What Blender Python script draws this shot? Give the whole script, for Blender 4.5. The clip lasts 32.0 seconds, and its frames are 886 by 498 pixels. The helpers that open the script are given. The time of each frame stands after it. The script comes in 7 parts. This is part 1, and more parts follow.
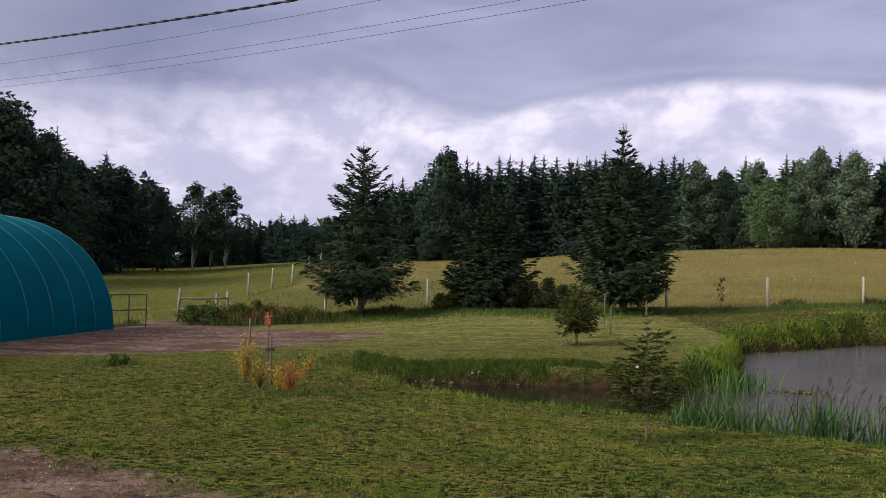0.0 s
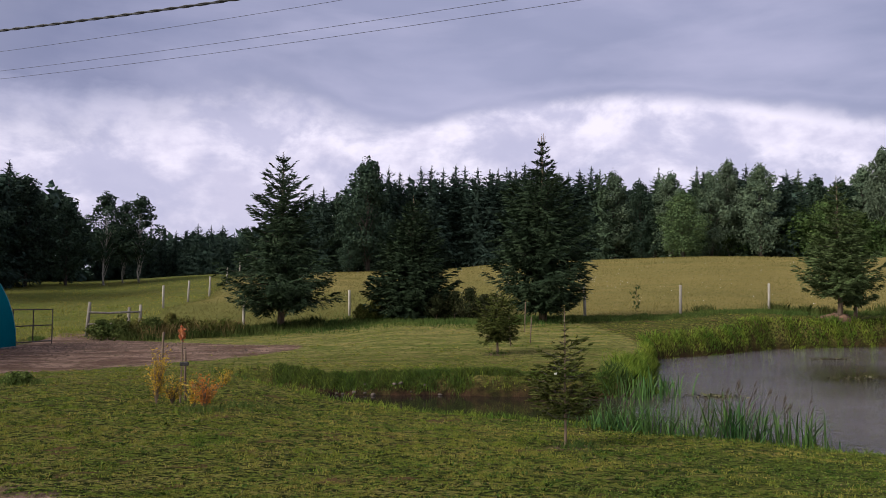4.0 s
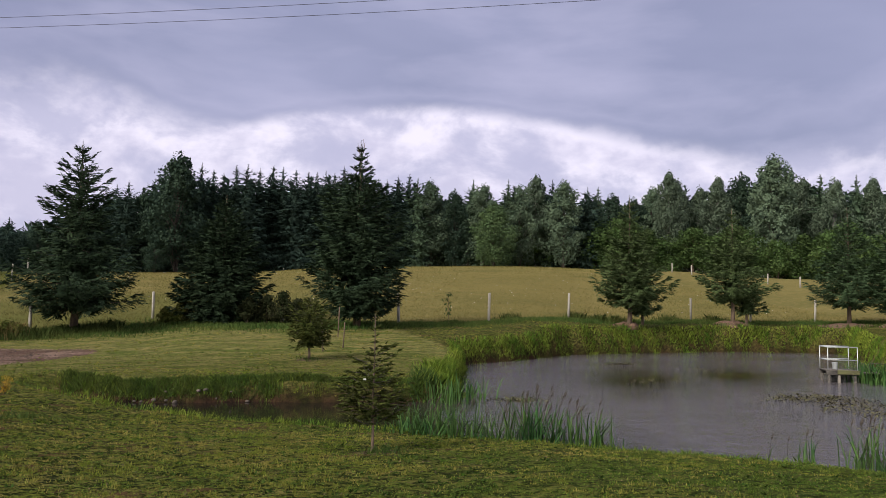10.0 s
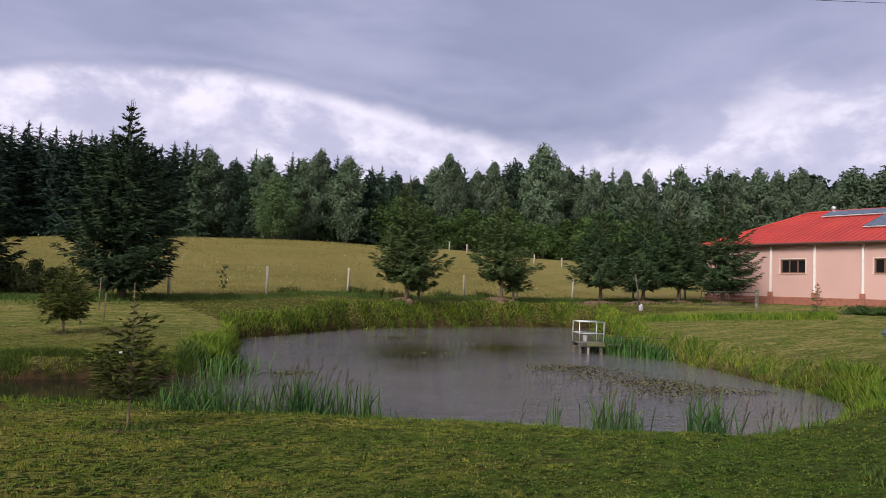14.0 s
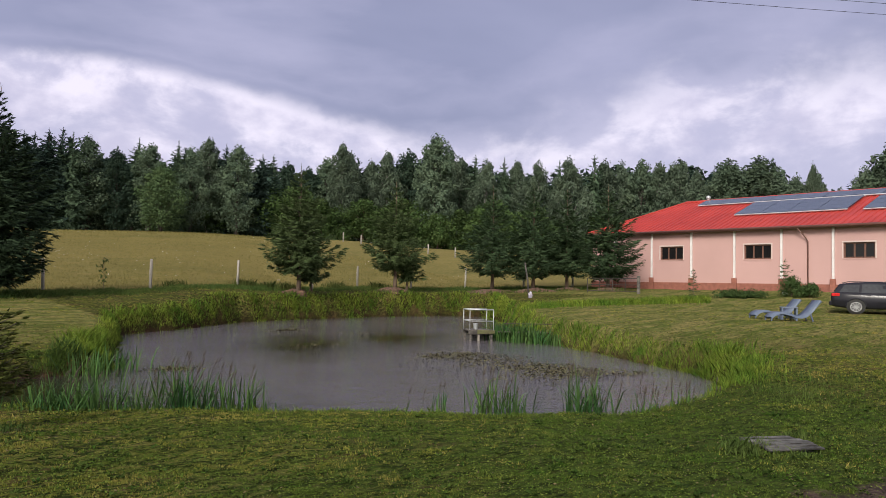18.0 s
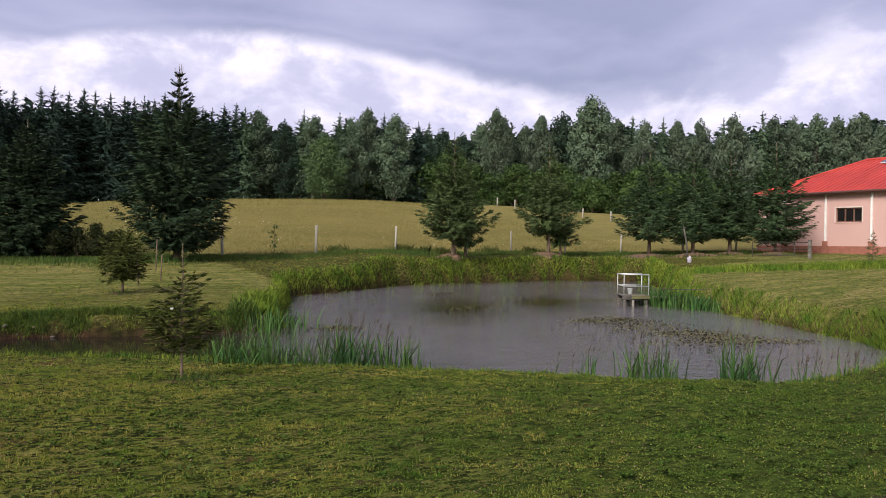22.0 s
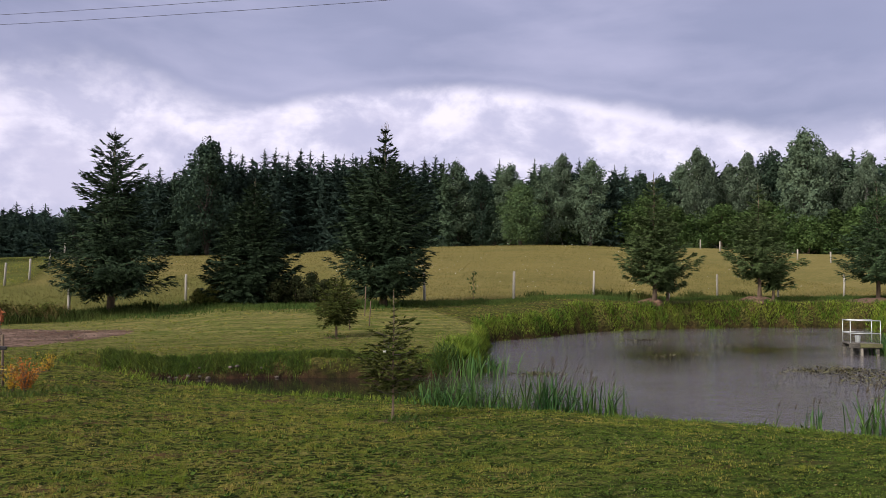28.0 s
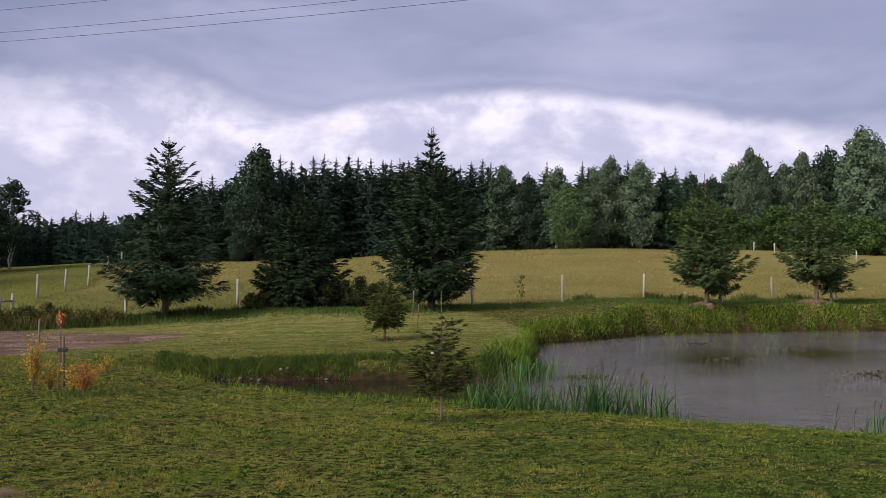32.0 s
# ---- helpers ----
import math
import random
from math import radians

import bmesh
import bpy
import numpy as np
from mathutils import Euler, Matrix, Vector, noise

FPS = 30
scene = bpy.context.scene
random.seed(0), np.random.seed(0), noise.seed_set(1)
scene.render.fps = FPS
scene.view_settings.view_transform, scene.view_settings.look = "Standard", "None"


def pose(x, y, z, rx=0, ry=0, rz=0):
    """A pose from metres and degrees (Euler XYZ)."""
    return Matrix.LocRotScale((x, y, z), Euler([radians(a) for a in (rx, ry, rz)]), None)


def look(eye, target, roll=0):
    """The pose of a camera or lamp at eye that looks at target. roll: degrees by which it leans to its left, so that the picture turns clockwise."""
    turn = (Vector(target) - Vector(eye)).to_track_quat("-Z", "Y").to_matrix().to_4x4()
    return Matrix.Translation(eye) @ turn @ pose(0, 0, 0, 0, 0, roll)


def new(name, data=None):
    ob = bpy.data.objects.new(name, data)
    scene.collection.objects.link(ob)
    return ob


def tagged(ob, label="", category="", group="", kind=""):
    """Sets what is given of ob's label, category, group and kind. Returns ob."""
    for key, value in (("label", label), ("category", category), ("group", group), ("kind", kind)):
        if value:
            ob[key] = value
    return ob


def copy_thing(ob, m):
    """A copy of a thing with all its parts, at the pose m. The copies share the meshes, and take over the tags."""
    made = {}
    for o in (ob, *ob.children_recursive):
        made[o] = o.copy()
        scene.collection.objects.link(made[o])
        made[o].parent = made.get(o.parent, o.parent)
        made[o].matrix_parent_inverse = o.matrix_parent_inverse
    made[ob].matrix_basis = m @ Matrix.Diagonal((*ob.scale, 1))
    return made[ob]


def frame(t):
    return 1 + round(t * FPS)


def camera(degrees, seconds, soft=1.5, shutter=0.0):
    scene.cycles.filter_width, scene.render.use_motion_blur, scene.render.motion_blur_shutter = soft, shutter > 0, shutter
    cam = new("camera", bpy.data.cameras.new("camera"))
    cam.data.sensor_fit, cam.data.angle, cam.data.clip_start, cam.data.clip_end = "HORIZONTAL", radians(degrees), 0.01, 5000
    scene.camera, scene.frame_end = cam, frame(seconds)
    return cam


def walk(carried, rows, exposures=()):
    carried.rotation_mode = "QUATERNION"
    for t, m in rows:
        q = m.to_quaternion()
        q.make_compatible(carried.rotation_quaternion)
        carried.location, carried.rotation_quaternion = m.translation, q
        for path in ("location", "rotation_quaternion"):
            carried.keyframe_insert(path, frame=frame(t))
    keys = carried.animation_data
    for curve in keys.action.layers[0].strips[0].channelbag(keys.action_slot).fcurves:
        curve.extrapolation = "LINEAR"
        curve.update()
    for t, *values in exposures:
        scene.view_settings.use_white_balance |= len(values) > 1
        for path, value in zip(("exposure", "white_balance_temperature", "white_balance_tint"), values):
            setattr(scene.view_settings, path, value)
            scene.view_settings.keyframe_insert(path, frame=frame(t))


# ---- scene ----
cam = camera(58.95, 32.0, soft=0.6)
EXPOSURES = [(0.0, 0.22), (10.0, 0.2), (14.0, 0.2), (17.0, 0.15), (19.0, 0.22), (22.0, 0.40), (24.5, 0.36), (27.0, 0.28), (32.0, 0.25)]
PATH = [
    (0.0, pose(-0.003, 0.021, 1.662, 92.981, -0.820, 0.000)),
    (0.5, pose(-0.001, 0.040, 1.655, 93.061, -0.814, -0.527)),
    (1.0, pose(0.002, 0.042, 1.659, 93.117, -0.711, -1.110)),
    (1.5, pose(-0.009, 0.059, 1.653, 93.202, -0.615, -1.633)),
    (2.0, pose(-0.004, 0.087, 1.647, 93.274, -0.547, -2.264)),
    (2.5, pose(0.006, 0.081, 1.651, 93.375, -0.517, -3.081)),
    (3.0, pose(0.010, 0.075, 1.647, 93.472, -0.387, -3.823)),
    (3.5, pose(0.023, 0.074, 1.648, 93.641, -0.257, -4.731)),
    (5.5, pose(0.048, 0.089, 1.650, 94.111, 0.036, -8.577)),
    (6.0, pose(0.044, 0.077, 1.652, 94.125, 0.033, -9.928)),
    (6.5, pose(0.050, 0.069, 1.646, 94.136, -0.073, -11.487)),
    (7.0, pose(0.058, 0.062, 1.648, 94.165, -0.244, -12.480)),
    (7.5, pose(0.055, 0.062, 1.648, 94.217, -0.448, -13.434)),
    (8.0, pose(0.057, 0.078, 1.646, 94.254, -0.608, -14.348)),
    (8.5, pose(0.066, 0.083, 1.654, 94.275, -0.842, -15.320)),
    (9.0, pose(0.077, 0.092, 1.645, 94.307, -0.951, -16.551)),
    (9.5, pose(0.089, 0.087, 1.652, 94.307, -0.986, -17.917)),
    (10.0, pose(0.085, 0.065, 1.654, 94.319, -1.045, -19.021)),
    (10.5, pose(0.092, 0.045, 1.651, 94.192, -1.209, -19.962)),
    (11.0, pose(0.107, 0.069, 1.648, 93.954, -1.252, -21.154)),
    (11.5, pose(0.139, 0.080, 1.638, 93.637, -1.282, -23.237)),
    (12.0, pose(0.162, 0.065, 1.640, 93.214, -1.365, -25.327)),
    (12.5, pose(0.177, 0.055, 1.628, 92.992, -1.455, -29.016)),
    (13.0, pose(0.176, 0.020, 1.625, 92.999, -1.624, -31.344)),
    (13.5, pose(0.187, -0.012, 1.626, 92.941, -1.874, -33.061)),
    (14.0, pose(0.193, -0.014, 1.624, 92.918, -1.956, -34.837)),
    (14.5, pose(0.187, -0.019, 1.636, 92.790, -1.972, -35.642)),
    (16.5, pose(0.184, -0.166, 1.634, 92.954, -1.279, -38.725)),
    (17.0, pose(0.190, -0.175, 1.629, 92.861, -0.999, -39.887)),
    (17.5, pose(0.247, -0.146, 1.613, 92.643, -0.955, -41.688)),
    (18.0, pose(0.291, -0.165, 1.605, 92.430, -1.014, -42.397)),
    (18.5, pose(0.339, -0.219, 1.617, 92.198, -0.970, -42.963)),
    (19.0, pose(0.368, -0.273, 1.628, 91.348, -0.817, -43.293)),
    (19.5, pose(0.368, -0.333, 1.636, 90.957, -0.673, -42.437)),
    (20.0, pose(0.306, -0.366, 1.629, 90.601, -1.039, -39.197)),
    (20.5, pose(0.274, -0.366, 1.624, 90.162, -1.246, -37.849)),
    (21.0, pose(0.257, -0.417, 1.596, 89.976, -1.146, -35.021)),
    (21.5, pose(0.233, -0.410, 1.606, 89.732, -0.981, -32.565)),
    (22.0, pose(0.222, -0.405, 1.606, 89.663, -0.865, -31.115)),
    (22.5, pose(0.211, -0.389, 1.611, 89.734, -0.763, -29.526)),
    (23.0, pose(0.192, -0.386, 1.613, 90.044, -0.887, -27.690)),
    (23.5, pose(0.176, -0.402, 1.606, 90.384, -1.079, -26.842)),
    (24.0, pose(0.170, -0.401, 1.597, 90.475, -1.116, -25.884)),
    (24.5, pose(0.162, -0.368, 1.592, 90.659, -0.908, -24.984)),
    (25.0, pose(0.159, -0.363, 1.593, 90.864, -0.520, -22.160)),
    (25.5, pose(0.148, -0.364, 1.598, 91.172, 0.008, -20.322)),
    (26.0, pose(0.134, -0.384, 1.607, 91.671, 0.008, -19.125)),
    (26.5, pose(0.118, -0.406, 1.602, 92.116, -0.232, -18.208)),
    (28.5, pose(0.109, -0.442, 1.589, 93.007, -0.222, -16.600)),
    (29.0, pose(0.117, -0.434, 1.569, 93.143, -0.026, -16.105)),
    (29.5, pose(0.126, -0.436, 1.562, 93.145, -0.050, -15.246)),
    (30.0, pose(0.126, -0.440, 1.554, 93.191, -0.086, -14.911)),
    (30.5, pose(0.118, -0.435, 1.557, 93.211, -0.109, -14.596)),
    (31.0, pose(0.118, -0.441, 1.556, 93.148, -0.071, -14.223)),
    (31.5, pose(0.111, -0.444, 1.568, 93.098, -0.205, -13.837)),
    (32.0, pose(0.113, -0.447, 1.553, 93.166, -0.174, -13.406)),
]
walk(cam, PATH, EXPOSURES)

# ---- world, sun, exposure ----
SUN_AZ, SUN_EL = radians(-118), radians(32)


def sky():
    world = bpy.data.worlds.new("overcast_sky")
    scene.world = world
    world.use_nodes = True
    nt = world.node_tree
    nt.nodes.clear()
    N, L = nt.nodes.new, nt.links.new

    def m(op, a, b=None, c=None):
        n = N("ShaderNodeMath")
        n.operation = op
        for k, v in enumerate((a, b, c)):
            if v is None:
                continue
            if isinstance(v, (int, float)):
                n.inputs[k].default_value = v
            else:
                L(v, n.inputs[k])
        return n.outputs[0]

    def ramp(fac, stops, ease="LINEAR"):
        n = N("ShaderNodeValToRGB")
        n.color_ramp.interpolation = ease
        e = n.color_ramp.elements
        while len(e) < len(stops):
            e.new(0.5)
        for k, (p, c) in enumerate(stops):
            e[k].position = p
            e[k].color = (c, c, c, 1) if isinstance(c, float) else (*c, 1)
        L(fac, n.inputs[0])
        return n.outputs[0]

    def clouds(vec, scale, detail, rough, warp=0.0):
        n = N("ShaderNodeTexNoise")
        n.inputs["Scale"].default_value, n.inputs["Detail"].default_value = scale, detail
        n.inputs["Roughness"].default_value, n.inputs["Distortion"].default_value = rough, warp
        L(vec, n.inputs["Vector"])
        return n.outputs["Fac"]

    def mix(f, a, b):
        n = N("ShaderNodeMix")
        n.data_type = "RGBA"
        for k, v in ((0, f), (6, a), (7, b)):
            if isinstance(v, tuple):
                n.inputs[k].default_value = (*v, 1)
            elif isinstance(v, float):
                n.inputs[k].default_value = v
            else:
                L(v, n.inputs[k])
        return n.outputs[2]

    tc = N("ShaderNodeTexCoord").outputs["Generated"]
    sep = N("ShaderNodeSeparateXYZ")
    L(tc, sep.inputs[0])
    x, y, z = sep.outputs
    flat = m("SQRT", m("ADD", m("MULTIPLY", x, x), m("MULTIPLY", y, y)))
    el = m("DIVIDE", z, m("MAXIMUM", flat, 0.02))
    az = m("DIVIDE", m("ARCTAN2", x, y), math.pi / 180)
    # a flat cloud deck, seen in perspective, and streaks along the horizon
    comb = N("ShaderNodeCombineXYZ")
    den = m("ADD", m("MAXIMUM", el, 0.0), 0.16)
    L(m("DIVIDE", x, m("MULTIPLY", den, m("MAXIMUM", flat, 0.05))), comb.inputs[0])
    L(m("DIVIDE", y, m("MULTIPLY", den, m("MAXIMUM", flat, 0.05))), comb.inputs[1])
    deck = comb.outputs[0]
    comb2 = N("ShaderNodeCombineXYZ")
    L(m("MULTIPLY", az, 0.045), comb2.inputs[0])
    L(m("MULTIPLY", el, 9.0), comb2.inputs[1])
    streak = comb2.outputs[0]
    comb3 = N("ShaderNodeCombineXYZ")
    L(m("MULTIPLY", az, 0.105), comb3.inputs[0])
    L(m("MULTIPLY", el, 9.0), comb3.inputs[1])
    heaped = comb3.outputs[0]
    n1 = clouds(deck, 0.55, 5.0, 0.55, 0.3)
    n2 = clouds(streak, 1.2, 6.0, 0.52, 0.2)
    n3 = clouds(heaped, 2.0, 6.0, 0.55, 0.1)
    n4 = clouds(heaped, 1.3, 7.0, 0.58, 0.2)
    # the lower edge of the dark deck, by azimuth from -40 to 90 degrees
    pos = m("DIVIDE", m("ADD", az, 40.0), 130.0)
    edge = ramp(pos, [(0.0, 0.20), (0.12, 0.20), (0.20, 0.225), (0.26, 0.25), (0.31, 0.222), (0.345, 0.228), (0.37, 0.243), (0.40, 0.254),
                      (0.446, 0.258), (0.492, 0.246), (0.523, 0.235), (0.546, 0.222), (0.569, 0.208), (0.6, 0.194), (0.635, 0.187), (0.675, 0.187), (0.715, 0.22), (0.77, 0.255), (1.0, 0.25)], "CARDINAL")
    sharp = ramp(pos, [(0.0, 0.05), (0.24, 0.045), (0.34, 0.012), (0.5, 0.012), (0.6, 0.022), (0.7, 0.05), (1.0, 0.06)])
    wob = m("MULTIPLY", m("SUBTRACT", n3, 0.5), m("ADD", m("MULTIPLY", sharp, 1.5), 0.006))
    above = m("DIVIDE", m("SUBTRACT", m("ADD", el, wob), edge), sharp)
    up = ramp(m("ADD", m("MULTIPLY", above, 0.5), 0.5), [(0.0, 0.0), (1.0, 1.0)], "EASE")
    dark = mix(ramp(n1, [(0.36, 0.0), (0.66, 1.0)]), SKY_DARK, SKY_MID)
    dark = mix(ramp(m("MULTIPLY", n2, 1.0), [(0.45, 0.0), (0.75, 0.75)]), dark, SKY_PALE)
    # brightest just under the edge, lilac cumulus towards the trees
    under = m("DIVIDE", m("SUBTRACT", edge, el), 0.10)
    puff = ramp(m("ADD", m("MULTIPLY", n3, 0.9), m("MULTIPLY", under, -0.22)), [(0.16, 0.0), (0.46, 1.0)], "EASE")
    low = mix(puff, SKY_LOW, SKY_BRIGHT)
    low = mix(ramp(n4, [(0.42, 0.0), (0.60, 0.85)], "EASE"), low, SKY_PALE)
    glow = ramp(m("ABSOLUTE", m("SUBTRACT", above, 1.4)), [(0.0, 1.0), (1.0, 0.0)])
    dark = mix(m("MULTIPLY", glow, 0.35), dark, SKY_PALE)
    # a heavier bank of cloud high in the west
    heavy = m("MULTIPLY", ramp(m("ADD", pos, m("MULTIPLY", m("SUBTRACT", n4, 0.5), 0.16)), [(0.0, 1.0), (0.13, 1.0), (0.21, 0.35), (0.29, 0.0)]),
              ramp(m("ADD", el, m("MULTIPLY", m("SUBTRACT", n3, 0.5), 0.12)), [(0.225, 0.0), (0.262, 1.0), (0.36, 1.0), (0.50, 0.2)]))
    dark = mix(m("MULTIPLY", heavy, 0.75), dark, SKY_HEAVY)
    seen = mix(up, low, dark)
    # the rest of the dome: thinner cloud round the veiled sun
    turned = N("ShaderNodeVectorMath")
    turned.operation = "DOT_PRODUCT"
    L(tc, turned.inputs[0])
    turned.inputs[1].default_value = (math.sin(SUN_AZ) * math.cos(SUN_EL), math.cos(SUN_AZ) * math.cos(SUN_EL), math.sin(SUN_EL))
    veil = ramp(turned.outputs["Value"], [(0.0, 0.0), (1.0, 1.0)], "EASE")
    full = mix(veil, seen, SKY_VEIL)
    nish = N("ShaderNodeTexSky")
    nish.sky_type = "NISHITA"
    nish.sun_disc = False
    nish.sun_elevation, nish.sun_rotation = SUN_EL, SUN_AZ
    b1, b2, add, out = N("ShaderNodeBackground"), N("ShaderNodeBackground"), N("ShaderNodeAddShader"), N("ShaderNodeOutputWorld")
    L(full, b1.inputs[0])
    b1.inputs[1].default_value = SKY_GAIN
    L(nish.outputs[0], b2.inputs[0])
    b2.inputs[1].default_value = 0.006
    L(b1.outputs[0], add.inputs[0])
    L(b2.outputs[0], add.inputs[1])
    L(add.outputs[0], out.inputs[0])


SKY_DARK, SKY_MID, SKY_PALE = (0.25, 0.27, 0.42), (0.37, 0.38, 0.56), (0.50, 0.49, 0.68)
SKY_LOW, SKY_BRIGHT, SKY_VEIL = (0.60, 0.57, 0.75), (0.91, 0.85, 1.00), (1.25, 1.18, 1.12)
SKY_HEAVY = (0.17, 0.19, 0.33)
SKY_GAIN = 0.9
sky()
sun = new("sun", bpy.data.lights.new("sun", "SUN"))
sun.data.energy, sun.data.angle, sun.data.color = 3.3, radians(18), (1.0, 0.93, 0.82)
sun.matrix_world = look((math.sin(SUN_AZ) * 50, math.cos(SUN_AZ) * 50, math.tan(SUN_EL) * 50), (0, 0, 0))

# ---- materials ----


def mat(name, col, col2=None, rough=0.8, scale=6.0, fine=60.0, bump=0.2, metal=0.0, vary=0.0, island=0.0, translucent=0.0, spec=0.5, stretch=(1, 1, 1), space="Object"):
    """A procedural surface: two colours mixed by noise at two scales, with bump, and variation by object and by island."""
    ma = bpy.data.materials.new(name)
    ma.use_nodes = True
    nt = ma.node_tree
    N, L = nt.nodes.new, nt.links.new
    bs, out = nt.nodes["Principled BSDF"], nt.nodes["Material Output"]
    bs.inputs["Roughness"].default_value, bs.inputs["Metallic"].default_value = rough, metal
    bs.inputs["Specular IOR Level"].default_value = spec
    tc = N("ShaderNodeTexCoord")
    mp = N("ShaderNodeMapping")
    mp.inputs["Scale"].default_value = stretch
    if space == "World":
        L(N("ShaderNodeNewGeometry").outputs["Position"], mp.inputs[0])
    else:
        L(tc.outputs[space], mp.inputs[0])
    big, small = N("ShaderNodeTexNoise"), N("ShaderNodeTexNoise")
    for n, s in ((big, scale), (small, fine)):
        n.inputs["Scale"].default_value, n.inputs["Detail"].default_value = s, 5
        L(mp.outputs[0], n.inputs["Vector"])
    sm = N("ShaderNodeMath")
    sm.operation = "MULTIPLY_ADD"
    L(small.outputs["Fac"], sm.inputs[0])
    sm.inputs[1].default_value = 0.5
    mul = N("ShaderNodeMath")
    mul.operation = "MULTIPLY_ADD"
    L(big.outputs["Fac"], mul.inputs[0])
    mul.inputs[1].default_value, mul.inputs[2].default_value = 1.0, -0.25
    L(mul.outputs[0], sm.inputs[2])
    mr = N("ShaderNodeMapRange")
    mr.inputs[1].default_value, mr.inputs[2].default_value = 0.32, 0.68
    L(sm.outputs[0], mr.inputs[0])
    mx = N("ShaderNodeMix")
    mx.data_type = "RGBA"
    L(mr.outputs[0], mx.inputs[0])
    mx.inputs[6].default_value = (*col, 1)
    mx.inputs[7].default_value = (*(col2 or [c * 0.75 for c in col]), 1)
    colour = mx.outputs[2]
    for amount, node, socket in ((vary, "ShaderNodeObjectInfo", "Random"), (island, "ShaderNodeNewGeometry", "Random Per Island")):
        if amount:
            r = N("ShaderNodeMapRange")
            r.inputs[3].default_value, r.inputs[4].default_value = 1 - amount, 1 + amount
            L(N(node).outputs[socket], r.inputs[0])
            hs = N("ShaderNodeHueSaturation")
            L(r.outputs[0], hs.inputs["Value"])
            L(colour, hs.inputs["Color"])
            colour = hs.outputs[0]
    L(colour, bs.inputs["Base Color"])
    if bump:
        bp = N("ShaderNodeBump")
        bp.inputs["Strength"].default_value, bp.inputs["Distance"].default_value = bump, 0.02
        L(sm.outputs[0], bp.inputs["Height"])
        L(bp.outputs[0], bs.inputs["Normal"])
    if translucent:
        tr, ms = N("ShaderNodeBsdfTranslucent"), N("ShaderNodeMixShader")
        L(colour, tr.inputs[0])
        ms.inputs[0].default_value = translucent
        L(bs.outputs[0], ms.inputs[1])
        L(tr.outputs[0], ms.inputs[2])
        L(ms.outputs[0], out.inputs[0])
    return ma


def ground_material():
    """Mown lawn, meadow, bare earth and wet bank, mixed by the ground's own masks."""
    ma = bpy.data.materials.new("ground_cover")
    ma.use_nodes = True
    nt = ma.node_tree
    N, L = nt.nodes.new, nt.links.new
    bs = nt.nodes["Principled BSDF"]
    bs.inputs["Roughness"].default_value = 0.95
    bs.inputs["Specular IOR Level"].default_value = 0.03
    geo = N("ShaderNodeNewGeometry").outputs["Position"]

    def noise_at(s, stretch=(1, 1, 1), detail=5, rough=0.6):
        mp, n = N("ShaderNodeMapping"), N("ShaderNodeTexNoise")
        mp.inputs["Scale"].default_value = stretch
        L(geo, mp.inputs[0])
        L(mp.outputs[0], n.inputs["Vector"])
        n.inputs["Scale"].default_value, n.inputs["Detail"].default_value, n.inputs["Roughness"].default_value = s, detail, rough
        return n.outputs["Fac"]

    def band(v, lo, hi):
        r = N("ShaderNodeMapRange")
        r.inputs[1].default_value, r.inputs[2].default_value = lo, hi
        L(v, r.inputs[0])
        return r.outputs[0]

    def mix(f, a, b):
        n = N("ShaderNodeMix")
        n.data_type = "RGBA"
        L(f, n.inputs[0])
        for k, v in ((6, a), (7, b)):
            if isinstance(v, tuple):
                n.inputs[k].default_value = (*v, 1)
            else:
                L(v, n.inputs[k])
        return n.outputs[2]

    def mask(name):
        a = N("ShaderNodeAttribute")
        a.attribute_name = name
        return a.outputs["Fac"]

    lawn = mix(band(noise_at(0.7), 0.35, 0.65), LAWN_A, LAWN_B)
    lawn = mix(band(noise_at(1.6, (0.45, 2.2, 1)), 0.44, 0.66), lawn, LAWN_DRY)
    # near-black noise puts the shade between tufts into the ground colour
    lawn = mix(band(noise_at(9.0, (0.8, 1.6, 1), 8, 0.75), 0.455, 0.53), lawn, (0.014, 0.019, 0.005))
    lawn = mix(band(noise_at(1.4, (0.8, 1.5, 1), 7, 0.65), 0.57, 0.64), lawn, (0.085, 0.052, 0.026))
    worn = mix(band(noise_at(1.2, (0.5, 1.7, 1), 7), 0.40, 0.60), (0.098, 0.125, 0.028), (0.24, 0.205, 0.080))
    # shaded gaps are coloured into the worn and lush lawn too
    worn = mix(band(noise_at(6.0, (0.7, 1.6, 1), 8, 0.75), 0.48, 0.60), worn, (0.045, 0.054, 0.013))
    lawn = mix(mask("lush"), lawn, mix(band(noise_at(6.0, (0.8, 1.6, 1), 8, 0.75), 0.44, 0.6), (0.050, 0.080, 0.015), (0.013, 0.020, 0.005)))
    lawn = mix(mask("dry"), lawn, worn)
    field = mix(band(noise_at(0.12, (1, 2.5, 1)), 0.35, 0.65), FIELD_A, FIELD_B)
    field = mix(band(noise_at(2.5, (1, 2, 1)), 0.5, 0.75), field, FIELD_C)
    green = mix(band(noise_at(0.2), 0.35, 0.65), (0.085, 0.10, 0.026), (0.115, 0.115, 0.034))
    earth = mix(band(noise_at(0.7, (0.8, 1.3, 1), 6, 0.6), 0.42, 0.58), (0.225, 0.155, 0.125), (0.105, 0.065, 0.05))
    earth = mix(band(noise_at(5.0, (1, 1.4, 1), 8, 0.75), 0.49, 0.60), earth, (0.060, 0.038, 0.030))
    earth = mix(band(noise_at(1.7, (1, 1.2, 1), 7, 0.7), 0.60, 0.68), earth, (0.075, 0.085, 0.022))
